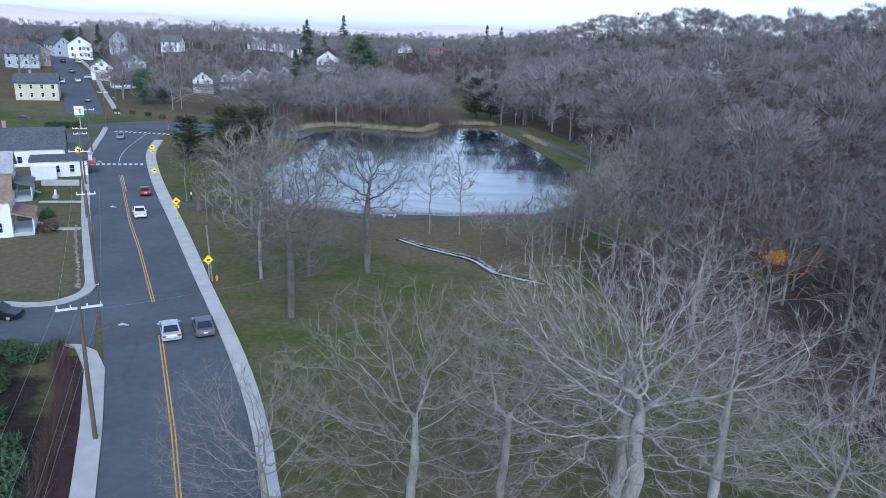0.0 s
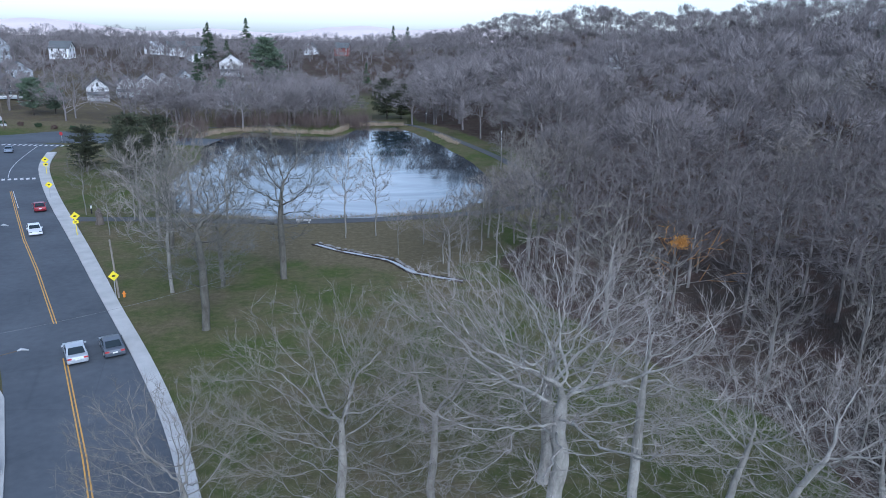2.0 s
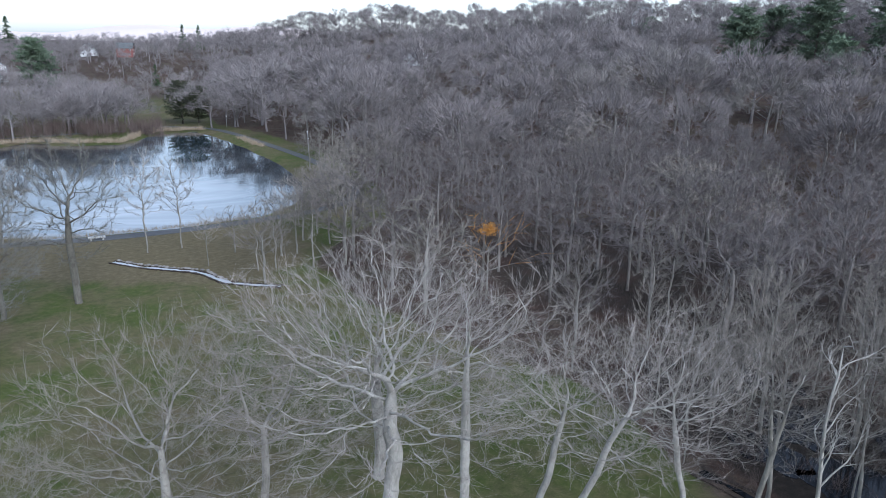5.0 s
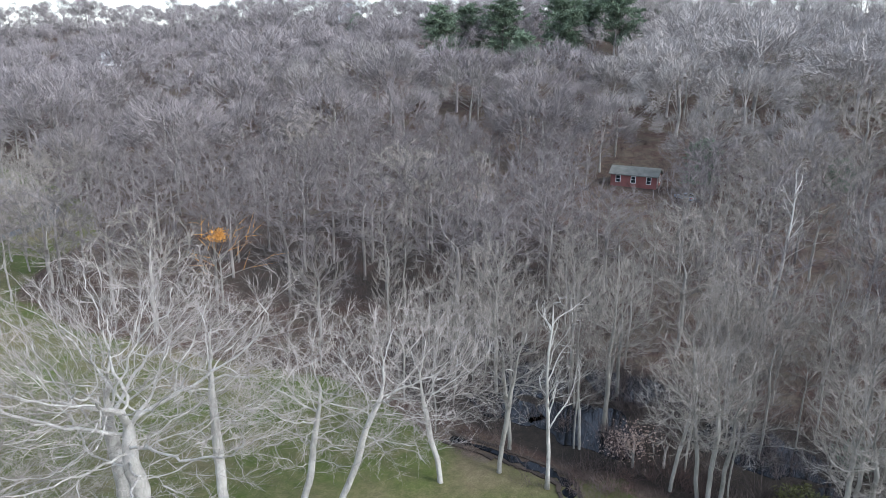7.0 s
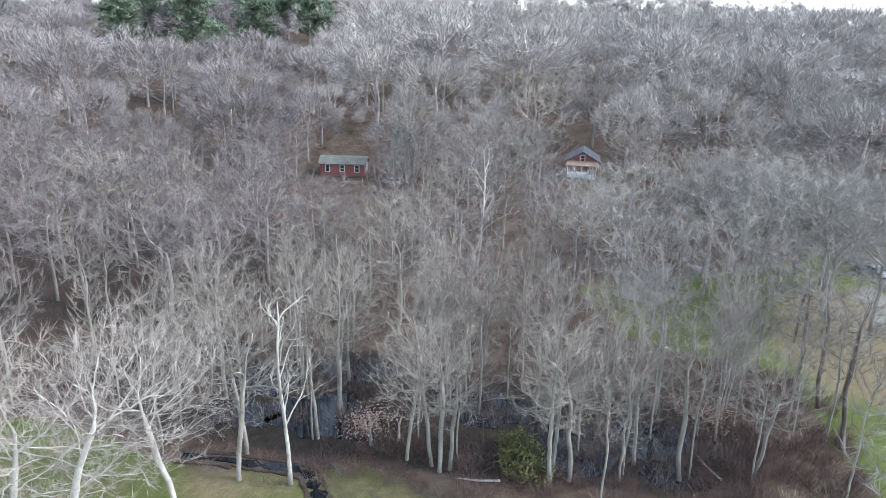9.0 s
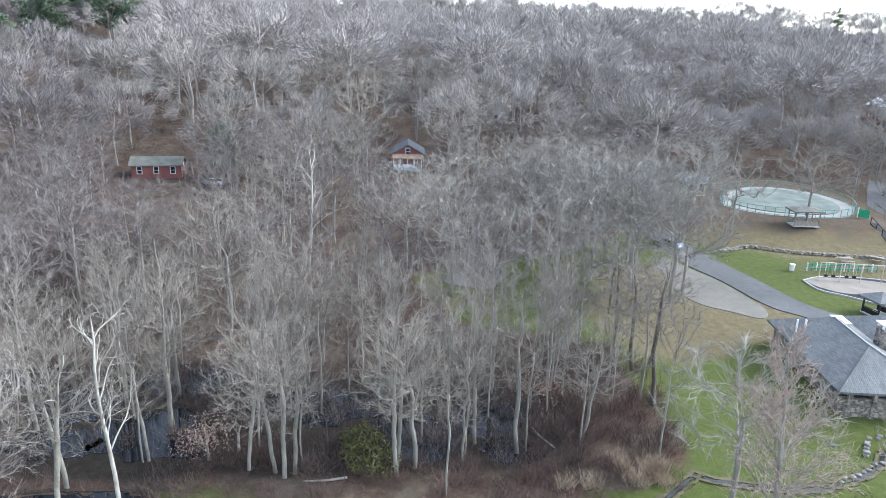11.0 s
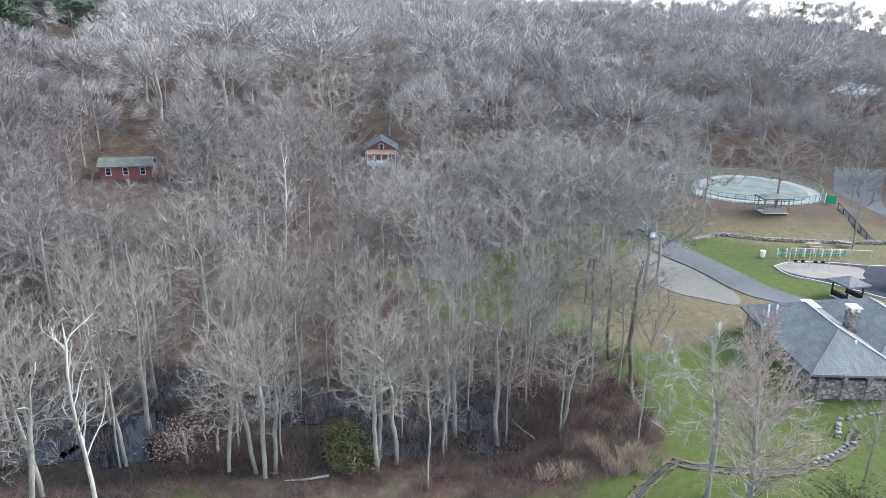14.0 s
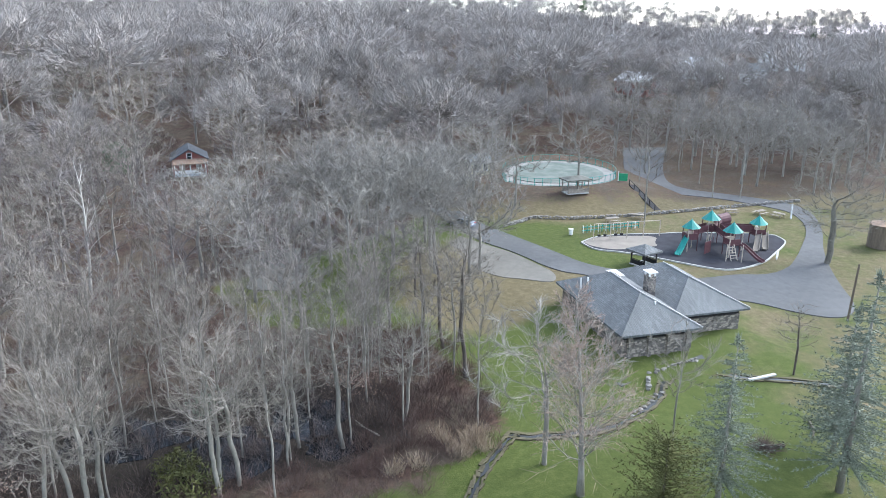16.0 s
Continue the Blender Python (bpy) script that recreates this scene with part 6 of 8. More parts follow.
for bq, rq, wl_, rf in ((-21, 430, WHITE_SIDING, SHINGLE_GREY), (-13.5, 470, WHITE_SIDING, SHINGLE_GREY), (-3.6, 560, WHITE_SIDING, SHINGLE_GREY), (-1.2, 530, RED_SIDING, SHINGLE_GREY), (-12.9, 555, WHITE_SIDING, SHINGLE_PALE), (-12, 440, WHITE_SIDING, SHINGLE_GREY), (-15, 530, WHITE_SIDING, ROOF_WHITE), (-28.5, 380, GREY_SIDING, SHINGLE_DARK), (-30, 350, BROWN_SIDING, SHINGLE_DARK)):
    house(rq * math.sin(radians(bq)), rq * math.cos(radians(bq)), rg.uniform(0, 180), 10, 8.5, 5.4, 3.2, wl_, rf, "distant house between bare trees")
house(121, 328, 60, 14, 9, 4.2, 2.2, WHITE_SIDING, ROOF_WHITE, "white-roofed house half hidden in the wood")
house(233.6, -112.5, 25, 14, 11, 4.6, 2.6, RED_SIDING, ROOF_WHITE, "red house with a pale shining roof")
house(258, -149, 25, 14, 11, 5.0, 3.0, WHITE_SIDING, ROOF_WHITE, "white house with a pale roof behind trees")
house(281, -193.5, -35, 10, 8, 5.2, 3.8, WHITE_SIDING, SHINGLE_GREY, "white gabled house behind trees")
house(276.5, -203, -35, 10, 8, 5.2, 3.8, WHITE_SIDING, SHINGLE_GREY, "white gabled house behind trees")
house(238, -158, 60, 9, 8, 4.6, 2.6, WHITE_SIDING, SHINGLE_GREY, "white house behind the park road")
house(345, -155, 20, 14, 9, 4.8, 2.6, GREY_SIDING, ROOF_WHITE, "house with a pale roof on the hill")
house(268, 110, 40, 14, 8, 2.6, 1.4, GREY_SIDING, SHINGLE_PALE, "low house with a pale roof in the hillside wood")
house(249, 322, 30, 12, 9, 7.0, 3.0, WHITE_SIDING, SHINGLE_GREY, "white house on the wooded ridge")
house(158, 27.5, 190, 9, 7, 3.4, 2.0, RED_SIDING, SHINGLE_DARK, "small dark red house with a porch in the wood", 1.3, SHINGLE_BROWN, False, 1)
house(134.4, 75.6, -71, 9.6, 5.0, 2.6, 1.2, RED_SIDING, MOSSY, "long low red shed with a mossy roof", 0, None, False, 1, "shed")


def shop():
    ob = thing("shop", Matrix.Translation((-78.3, 139.4, -0.1)) @ Matrix.Rotation(radians(27), 4, "Z"), "low white roadside shop with a red awning", "shop")
    part("wall", Shape().box(0, 0, 1.5, 10, 7, 3.4), WHITE_PAINT, ob)
    part("roof", Shape().box(0, 0, 3.35, 10.5, 7.5, 0.3), SHINGLE_DARK, ob)
    part("awning", Shape().add([(4.9, -3.4, 3.1), (4.9, 3.4, 3.1), (6.6, 3.4, 2.5), (6.6, -3.4, 2.5), (4.9, -3.4, 2.3), (4.9, 3.4, 2.3), (6.6, 3.4, 2.2), (6.6, -3.4, 2.2)],
                               ((0, 3, 2, 1), (4, 5, 6, 7), (0, 1, 5, 4), (1, 2, 6, 5), (2, 3, 7, 6), (3, 0, 4, 7))), RED_PAINT, ob, "red awning with a white top")
    part("snow_white_top", Shape().box(5.4, 0, 3.1, 1.2, 6.2, 0.12), WHITE_PAINT, ob)
    for i in range(3):
        put_window(ob, -3 + i * 2.6, -3.53, 1.7, 0)
    put_window(ob, 5.03, -1.8, 1.6, 90)
    part("door", Shape().box(5.03, 1.6, 1.05, 0.08, 1.0, 2.1), GLASS, ob)
    part("annexe", Shape().box(-2.5, -4.6, 1.1, 4.0, 2.4, 2.6), WHITE_PAINT, ob)


shop()


# ---- vehicles ----
def car(x, y, turn, paint, label, suv=False, length=4.6, z=0.0):
    """Nose towards its own +x."""
    ob = thing("car", Matrix.Translation((x, y, z)) @ Matrix.Rotation(radians(turn), 4, "Z"), label, "car", "cars")
    L, W = length / 2, 0.9
    roof_z, deck = (1.68, 1.0) if suv else (1.44, 0.92)
    body = Shape()
    low = [(-L, 0.36), (-L + 0.06, 0.30), (L - 0.1, 0.28), (L, 0.42), (L - 0.04, 0.66), (L - 0.55, 0.80), (0.85, deck), (-1.4 if not suv else -L + 0.15, deck + 0.02), (-L + 0.1, deck - 0.06), (-L, 0.62)]
    k = len(low)
    rows = []
    for yy, sx, sz in ((-W, 0.975, 0.0), (-W * 0.94, 1.0, 0.02), (W * 0.94, 1.0, 0.02), (W, 0.975, 0.0)):
        rows += [(px * sx, yy, pz + (sz if pz > 0.6 else 0)) for px, pz in low]
    faces = [tuple(reversed(range(k))), tuple(range(3 * k, 4 * k))]
    for r in range(3):
        faces += [(r * k + i, r * k + (i + 1) % k, (r + 1) * k + (i + 1) % k, (r + 1) * k + i) for i in range(k)]
    part("body", body.add(rows, faces), paint, ob)
    back = -L + 0.22 if suv else -1.75
    cab = [(1.0, deck - 0.02), (0.28, roof_z - 0.06), (-0.1, roof_z), ((back + 0.35) if suv else -0.95, roof_z - 0.04), (back, deck - 0.02)]
    c = Shape()
    k = len(cab)
    pts = [(px, yy * (0.76 if pz > 1.1 else 0.88), pz) for yy in (-1, 1) for px, pz in cab]
    part("cabin", c.add(pts, [tuple(reversed(range(k))), tuple(range(k, 2 * k))] + [(i, (i + 1) % k, k + (i + 1) % k, k + i) for i in range(k)]), paint, ob)

    def pane(name, a, b, wa, wb, lift):
        s = Shape()
        d = Vector((b[0] - a[0], 0, b[1] - a[1])).normalized()
        n = Vector((-d.z, 0, d.x)) * lift
        q = [(a[0], -wa, a[1]), (a[0], wa, a[1]), (b[0], wb, b[1]), (b[0], -wb, b[1])]
        s.add([Vector(v) + n * 0.2 for v in q] + [Vector(v) + n for v in q], ((3, 2, 1, 0), (4, 5, 6, 7), (0, 1, 5, 4), (1, 2, 6, 5), (2, 3, 7, 6), (3, 0, 4, 7)))
        part(name, s, GLASS, ob)

    pane("windscreen", (0.95, deck + 0.05), (0.32, roof_z - 0.09), 0.74, 0.64, -0.02)
    pane("rear_window", (back + 0.05, deck + 0.05), ((back + 0.32) if suv else -0.98, roof_z - 0.08), 0.72, 0.62, 0.02)
    for side in (-1, 1):
        s = Shape()
        y0, y1 = side * 0.885, side * 0.785
        s.add([(0.8, y0, deck + 0.06), (0.25, y1, roof_z - 0.12), ((back + 0.5) if suv else -0.9, y1, roof_z - 0.12), (back + 0.3, y0, deck + 0.06),
               (0.8, y0 - side * 0.06, deck + 0.06), (0.25, y1 - side * 0.06, roof_z - 0.12), ((back + 0.5) if suv else -0.9, y1 - side * 0.06, roof_z - 0.12), (back + 0.3, y0 - side * 0.06, deck + 0.06)],
              ((0, 1, 2, 3), (7, 6, 5, 4), (0, 4, 5, 1), (1, 5, 6, 2), (2, 6, 7, 3), (3, 7, 4, 0)))
        part("side_window", s, GLASS, ob)
        part("mirror", Shape().box(0.72, side * 1.0, deck + 0.08, 0.14, 0.18, 0.13), paint, ob)
        part("headlight", Shape().box(L - 0.17, side * 0.66, 0.66, 0.24, 0.36, 0.13), GLASS, ob)
        part("tail_light", Shape().box(-L + 0.03, side * 0.68, 0.76, 0.10, 0.36, 0.14), RED_PAINT, ob)
        for wx in (L * 0.62, -L * 0.60):
            tyre = part("wheel", Shape().tube([(wx, side * 0.70, 0.32), (wx, side * 0.92, 0.32)], 0.32, 16), BLACK, ob)
            part("rim", Shape().tube([(wx, side * 0.90, 0.32), (wx, side * 0.935, 0.32)], 0.19, 12), STEEL, tyre)
    part("bumper", Shape().box(-L - 0.01, 0, 0.42, 0.10, 1.6, 0.16), paint, ob)
    part("number_plate", Shape().box(-L - 0.03, 0, 0.66, 0.03, 0.42, 0.14), WHITE_PAINT, ob)
    return ob


def paint_mat(name, colour):
    m, n, l, p = nodes_of(name)
    p.inputs["Base Color"].default_value = (*colour, 1)
    p.inputs["Roughness"].default_value, p.inputs["Metallic"].default_value = 0.35, 0.25
    p.inputs["Coat Weight"].default_value = 0.6
    return m


CAR_SILVER, CAR_GREY, CAR_WHITE = paint_mat("silver_paint", (0.46, 0.49, 0.52)), paint_mat("graphite_paint", (0.10, 0.115, 0.14)), paint_mat("white_car_paint", (0.75, 0.76, 0.77))
CAR_RED, CAR_BLACK, CAR_BLUE = paint_mat("dark_red_paint", (0.22, 0.012, 0.025)), paint_mat("black_paint", (0.012, 0.014, 0.02)), paint_mat("slate_paint", (0.20, 0.24, 0.30))
car(-27.2, 64.6, 116, CAR_SILVER, "silver sedan driving along the road")
car(-24.3, 65.9, 116, CAR_GREY, "dark grey sedan near the pavement")
car(-49.4, 109.4, -63, CAR_WHITE, "white sedan coming down the road")
car(-54.9, 124.6, 116, CAR_RED, "dark red sedan on the road")
car(-87.6, 187.0, -70, CAR_BLUE, "slate-blue car coming from the junction")
car(-46.0, 66.9, 6, CAR_BLACK, "black off-road car waiting in the side street", True, 4.5)
car(-129, 214.0, 6, CAR_BLACK, "black car on the cross street")
for x, y, tn, pt, lab in ((-147, 292, 28, CAR_SILVER, "silver parked car on the hill street"), (-153, 338, 120, CAR_WHITE, "white parked car by a garage"), (-147, 335, 120, CAR_BLACK, "black parked car by a garage"),
                          (-222, 436, 28, CAR_WHITE, "white parked car on the hill street"), (-232, 452, 28, CAR_BLUE, "slate parked car on the hill street"), (-240, 470, 28, CAR_WHITE, "white parked car up the hill"),
                          (129.3, 61.5, 70, CAR_BLUE, "slate car beside the red shed"), (105.6, -22.0, 40, CAR_BLUE, "blue car parked under the trees")):
    car(x, y, tn, pt, lab, z=ground_at(x, y) + (0.26 if x < -140 else 0.05))


# ---- street furniture ----
def utility_pole(x, y, h, lean, arms, lamp, label, top_turn=117):
    ob = thing("utility_pole", Matrix.Translation((x, y, 0.05)) @ Matrix.Rotation(radians(top_turn), 4, "Z"), label, "utility pole", "utility poles")
    part("post", Shape().tube([(0, 0, -0.2), (lean * 0.5, 0, h * 0.5), (lean, 0, h)], [0.17, 0.15, 0.12], 10), POLE_WOOD, ob)
    part("collar", Shape().box(0, 0, 0.10, 0.55, 0.55, 0.06), CONCRETE, ob)
    for z, half in arms:
        arm = part("cross_arm", Shape().box(lean, 0, z, 0.12, half * 2, 0.14), ARM_WOOD, ob)
        for s in (-0.92, -0.35, 0.35, 0.92):
            part("insulator", Shape().tube([(lean, s * half, z + 0.07), (lean, s * half, z + 0.30)], [0.06, 0.04], 6), WHITE_PAINT, arm)
    if lamp:
        a = part("lamp_arm", Shape().tube([(lean, 0, h * 0.72), (lean, -1.2, h * 0.80), (lean, -2.5, h * 0.81)], 0.03, 6), POLE_WOOD, ob)
        part("lamp_head", Shape().tube([(lean, -2.35, h * 0.81), (lean, -2.6, h * 0.815), (lean, -3.05, h * 0.80)], [0.05, 0.12, 0.05], 8), STEEL, a)
    return ob


utility_pole(-25.4, 45.4, 11.0, 0.0, [(10.6, 1.5)], True, "wooden utility pole with a pale crossarm and street lamp")
utility_pole(-40.9, 77.4, 11.5, 0.0, [(11.0, 1.0)], True, "wooden utility pole at the corner of a side street")
utility_pole(-56.5, 106.4, 11.0, 0.0, [(10.6, 1.5)], True, "wooden utility pole beside house yards")
utility_pole(-68.6, 130.2, 11.0, 0.0, [(10.6, 1.2), (9.6, 1.2)], False, "wooden utility pole before a shop")
utility_pole(-84, 164, 10.5, 0.0, [(10.0, 1.4)], False, "wooden utility pole by the bend")
utility_pole(-101, 207, 10.5, 0.0, [(10.0, 1.4)], True, "wooden utility pole at the junction")
utility_pole(-106.5, 226.5, 10.5, 0.0, [(10.0, 1.4)], False, "wooden utility pole across the junction")


def cable(a, b, sag, label):
    pts = [Vector(a).lerp(Vector(b), i / 14) - Vector((0, 0, sag * 4 * (i / 14) * (1 - i / 14))) for i in range(15)]
    tagged(part("power_cable", Shape().tube(pts, 0.009, 4, False), CABLE), label, "cable", "overhead cables")


for off in (-1.4, 0.0, 1.4):
    ox, oy = off * math.cos(radians(27)), off * math.sin(radians(27))
    posts = [(-9.0, 0.0, 10.9), (-25.4, 45.4, 10.9), (-40.9, 77.4, 11.3), (-56.5, 106.4, 10.9), (-68.6, 130.2, 10.9), (-84, 164, 10.3), (-101, 207, 10.3)]
    for (ax, ay, az), (bx, by, bz) in zip(posts, posts[1:]):
        cable((ax + ox, ay + oy, az), (bx + ox, by + oy, bz), 0.5, "thin overhead power cable between poles")
cable((-40.9, 77.4, 8.6), (-25.4, 45.4, 8.2), 0.4, "thin overhead telephone cable between poles")
cable((-25.4, 45.4, 8.2), (-9, 0, 8.2), 0.5, "thin overhead telephone cable between poles")
cable((-25.4, 45.4, 10.4), (-12, 62, 8.5), 0.3, "thin cable crossing the road")


def road_sign(x, y, h, turn, plates, label, bright=False):
    ob = thing("road_sign", Matrix.Translation((x, y, 0.1)) @ Matrix.Rotation(radians(turn), 4, "Z"), label, "road sign", "road signs")
    part("post", Shape().box(0, 0, h / 2, 0.10, 0.10, h), SIGN_YELLOW if bright else STEEL, ob)
    for z, size, diamond in plates:
        s = Shape()
        m = Matrix.Translation((0, -0.08, z)) @ Matrix.Rotation(radians(45 if diamond else 0), 4, "Y")
        s.box(0, 0, 0, size, 0.03, size * (1.0 if diamond else 0.6), 0, m)
        plate = part("plate", s, SIGN_YELLOW, ob, "bright yellow warning plate")
        part("symbol", Shape().box(0, -0.105, z, size * 0.42, 0.015, size * 0.22), BLACK, plate)


road_sign(-28.4, 80.2, 3.1, 25, [(2.7, 0.85, True)], "yellow diamond warning sign on a steel post")
road_sign(-42.6, 107.6, 3.4, 25, [(3.0, 0.95, True), (2.1, 0.8, False)], "yellow pedestrian warning sign on a yellow post", True)
road_sign(-56.6, 133.4, 2.8, 25, [(2.5, 0.9, True)], "yellow diamond warning sign by the pavement")
road_sign(-66.4, 156.4, 3.6, 25, [(3.2, 1.0, True), (2.2, 0.9, False)], "yellow pedestrian warning sign on a yellow post", True)
road_sign(-79.6, 149.5, 3.6, 25, [(3.2, 1.0, True), (2.2, 0.9, False)], "yellow pedestrian warning sign beside a shop", True)
post = thing("wooden_post", Matrix.Translation((-28.2, 80.6, 0)), "leaning grey wooden pole stub on the lawn", "post")
part("post", Shape().tube([(0, 0, -0.1), (-0.35, 0.1, 7.0)], [0.12, 0.10], 8), WOOD, post)
hyd = thing("fire_hydrant", Matrix.Translation((-27.6, 80.6, 0.0)), "small orange hydrant by the pavement", "hydrant")
part("barrel", Shape().tube([(0, 0, 0), (0, 0, 0.55), (0, 0, 0.75)], [0.14, 0.14, 0.08], 10), ORANGE_PAINT, hyd)
part("cap", Shape().tube([(-0.22, 0, 0.45), (0.22, 0, 0.45)], 0.07, 8), ORANGE_PAINT, hyd)
marker = thing("marker_post", Matrix.Translation((-45.2, 121.2, 0)), "black and white marker post by the path", "post")
part("post", Shape().box(0, 0, 0.9, 0.16, 0.16, 1.8), BLACK, marker)
part("white_band", Shape().box(0, 0, 1.25, 0.18, 0.18, 0.5), WHITE_PAINT, marker)
stump = thing("tree_stump", Matrix.Translation((-41.7, 114.6, 0)), "broken grey tree stump beside the path", "stump")
part("stump", Shape().tube([(0, 0, -0.2), (0.1, 0, 0.8), (-0.1, 0.1, 1.9), (0.15, 0.05, 2.6)], [0.75, 0.55, 0.48, 0.2], 9), BARK_DARK, stump)

# the yards in front of the houses
MULCH = surface("dark_mulch", (0.020, 0.010, 0.011), (0.062, 0.032, 0.031), 0.9, 11, 0.95, 0.7, vary=0)
structure("mulch_bed", Shape().prism([(-33.6, 58.9), (-29.5, 52.4), (-27.2, 47.2), (-24.1, 39.0), (-19.5, 26), (-21.5, 25.5), (-26.6, 39.4), (-29.0, 44.6), (-32.2, 52.4), (-35.2, 58.6)], -0.1, 0.05), MULCH, "bed of dark red-brown mulch along the pavement", "flower bed")
structure("yard_walk", ribbon([(-69.4, 115.9), (-66, 116.5), (-62.6, 117.1)], 1.1, 0.03, 0.1), CONCRETE, "pale concrete garden walk", "path")
structure("yard_walk_1", ribbon([(-59.5, 99.9), (-57, 100.3), (-54.6, 100.7)], 1.1, 0.03, 0.1), CONCRETE, "pale concrete garden walk", "path")
structure("wall_shop", Shape().box(-72.7, 128.9, 0.5, 6.6, 0.3, 1.1, 11), CONCRETE, "low pale rendered wall before the shop", "wall")
ob = thing("garden_ornament", Matrix.Translation((-68.3, 119.1, -0.05)), "small white garden ornament on a plinth", "ornament")
part("plinth", Shape().box(0, 0, 0.2, 0.8, 0.8, 0.4).box(0, 0, 0.5, 0.55, 0.55, 0.3), CONCRETE, ob)
part("figure", Shape().tube([(0, 0, 0.6), (0.02, 0, 0.95), (0, 0, 1.3), (0, 0, 1.5)], [0.26, 0.17, 0.20, 0.08], 8), WHITE_PAINT, ob)
ob = thing("stop_sign", Matrix.Translation((-81.0, 203.0, 0)) @ Matrix.Rotation(radians(-20), 4, "Z"), "red eight-sided sign on a steel post", "road sign")
part("post", Shape().box(0, 0, 1.3, 0.09, 0.09, 2.6), STEEL, ob)
part("plate", Shape().tube([(0, -0.06, 2.5), (0, -0.09, 2.5)], 0.55, 8), RED_PAINT, ob, "red eight-sided plate")
ob = thing("stone_bench", Matrix.Translation((-9.3, 114.2, -0.05)) @ Matrix.Rotation(radians(4), 4, "Z"), "pale stone bench beside the pond path", "bench")
part("seat", Shape().box(0, 0, 0.5, 2.4, 0.7, 0.18), CONCRETE, ob)
for sx in (-0.85, 0.85):
    part("leg", Shape().box(sx, 0, 0.2, 0.25, 0.55, 0.44), CONCRETE, ob)
for x, y in ((41.8, 203.8), (39.0, 189.5), (-35.2, 275.8), (24, 252)):
    ob = thing("path_lamp", Matrix.Translation((x, y, ground_at(x, y))), "slim pole lamp with a white head beside the path", "street lamp", "path lamps")
    part("pole", Shape().tube([(0, 0, 0), (0, 0, 3.6)], [0.07, 0.05], 6), STEEL, ob)
    part("head", Shape().tube([(0, 0, 3.55), (0, 0, 3.75), (0, 0, 3.95)], [0.16, 0.24, 0.12], 8), WHITE_PAINT, ob, "white lamp head")

# shop sign by the junction: plain shapes in its colours
sg = thing("shop_sign", Matrix.Translation((-105.8, 201.6, 0)) @ Matrix.Rotation(radians(27), 4, "Z"), "tall white roadside sign with a green foot and red bars", "sign")
part("post", Shape().box(0, 0, 1.8, 0.3, 0.3, 3.6), STEEL, sg)
part("panel", Shape().box(0, 0, 5.1, 2.5, 0.35, 2.6), WHITE_PAINT, sg)
part("foot_band", Shape().box(0, -0.02, 3.55, 2.4, 0.34, 0.7), GREEN_PAINT, sg)
part("bar", Shape().box(0, -0.19, 5.6, 1.3, 0.05, 0.28), ORANGE_PAINT, sg)
part("bar", Shape().box(0.25, -0.19, 5.0, 0.3, 0.05, 1.1, 0, Matrix.Rotation(0.0, 4, "Y")), RED_PAINT, sg)

# low stone walls
def rock_mesh(seed):
    rs = random.Random(seed)
    bm = bmesh.new()
    bmesh.ops.create_icosphere(bm, subdivisions=1, radius=0.5)
    for v in bm.verts:
        v.co *= rs.uniform(0.75, 1.1)
        v.co.z *= 0.75
    me = bpy.data.meshes.new("stone")
    bm.to_mesh(me)
    bm.free()
    me.materials.append(ROCK)
    return me


ROCKS = [rock_mesh(k) for k in range(6)]


def stone_row(name, line, label, step, size, rows=1, group=""):
    ob = thing(name, Matrix.Identity(4), label, "stone wall", kind="structure")
    for r in range(rows):
        for p in resample([(*q, 0) for q in line], step):
            s = new("stone", ROCKS[rg.randrange(6)])
            s.parent = ob
            x, y = p.x + rg.gauss(0, 0.08), p.y + rg.gauss(0, 0.08)
            k = size * rg.uniform(0.7, 1.3)
            s.matrix_local = Matrix.Translation((x, y, ground_at(x, y) + k * 0.25 + r * size * 0.55)) @ Matrix.Rotation(rg.uniform(0, 6.3), 4, "Z") @ Matrix.Diagonal((k * 1.25, k, k, 1))
    return ob


stone_row("wall_playground", [(103.5, -28.5), (107.9, -34.6), (106.1, -40.7), (105.9, -48.8), (106.8, -58.6), (108.3, -70.1), (110, -85.5)], "low dry stone wall behind the playground", 0.5, 0.5, 2)
stone_row("wall_yard", [(-56.2, 102.3), (-48.8, 88.3), (-45.4, 82.0), (-42.6, 76.4)], "low stone wall along a yard", 0.45, 0.36)
stone_row("wall_lane", [(-37.6, 60.6), (-43, 60.9), (-56, 62.4)], "low grey stone wall along the lane", 0.5, 0.6)
stone_row("wall_brook", [(50.4, -27.4), (52.6, -28.2), (53.4, -31), (53.9, -33.6)], "heaped stones on the brook bank", 0.4, 0.42, 2)
stone_row("wall_brook_2", [(46.5, -24.0), (48.4, -26.6), (49.6, -28.0)], "stones along the brook", 0.6, 0.4)

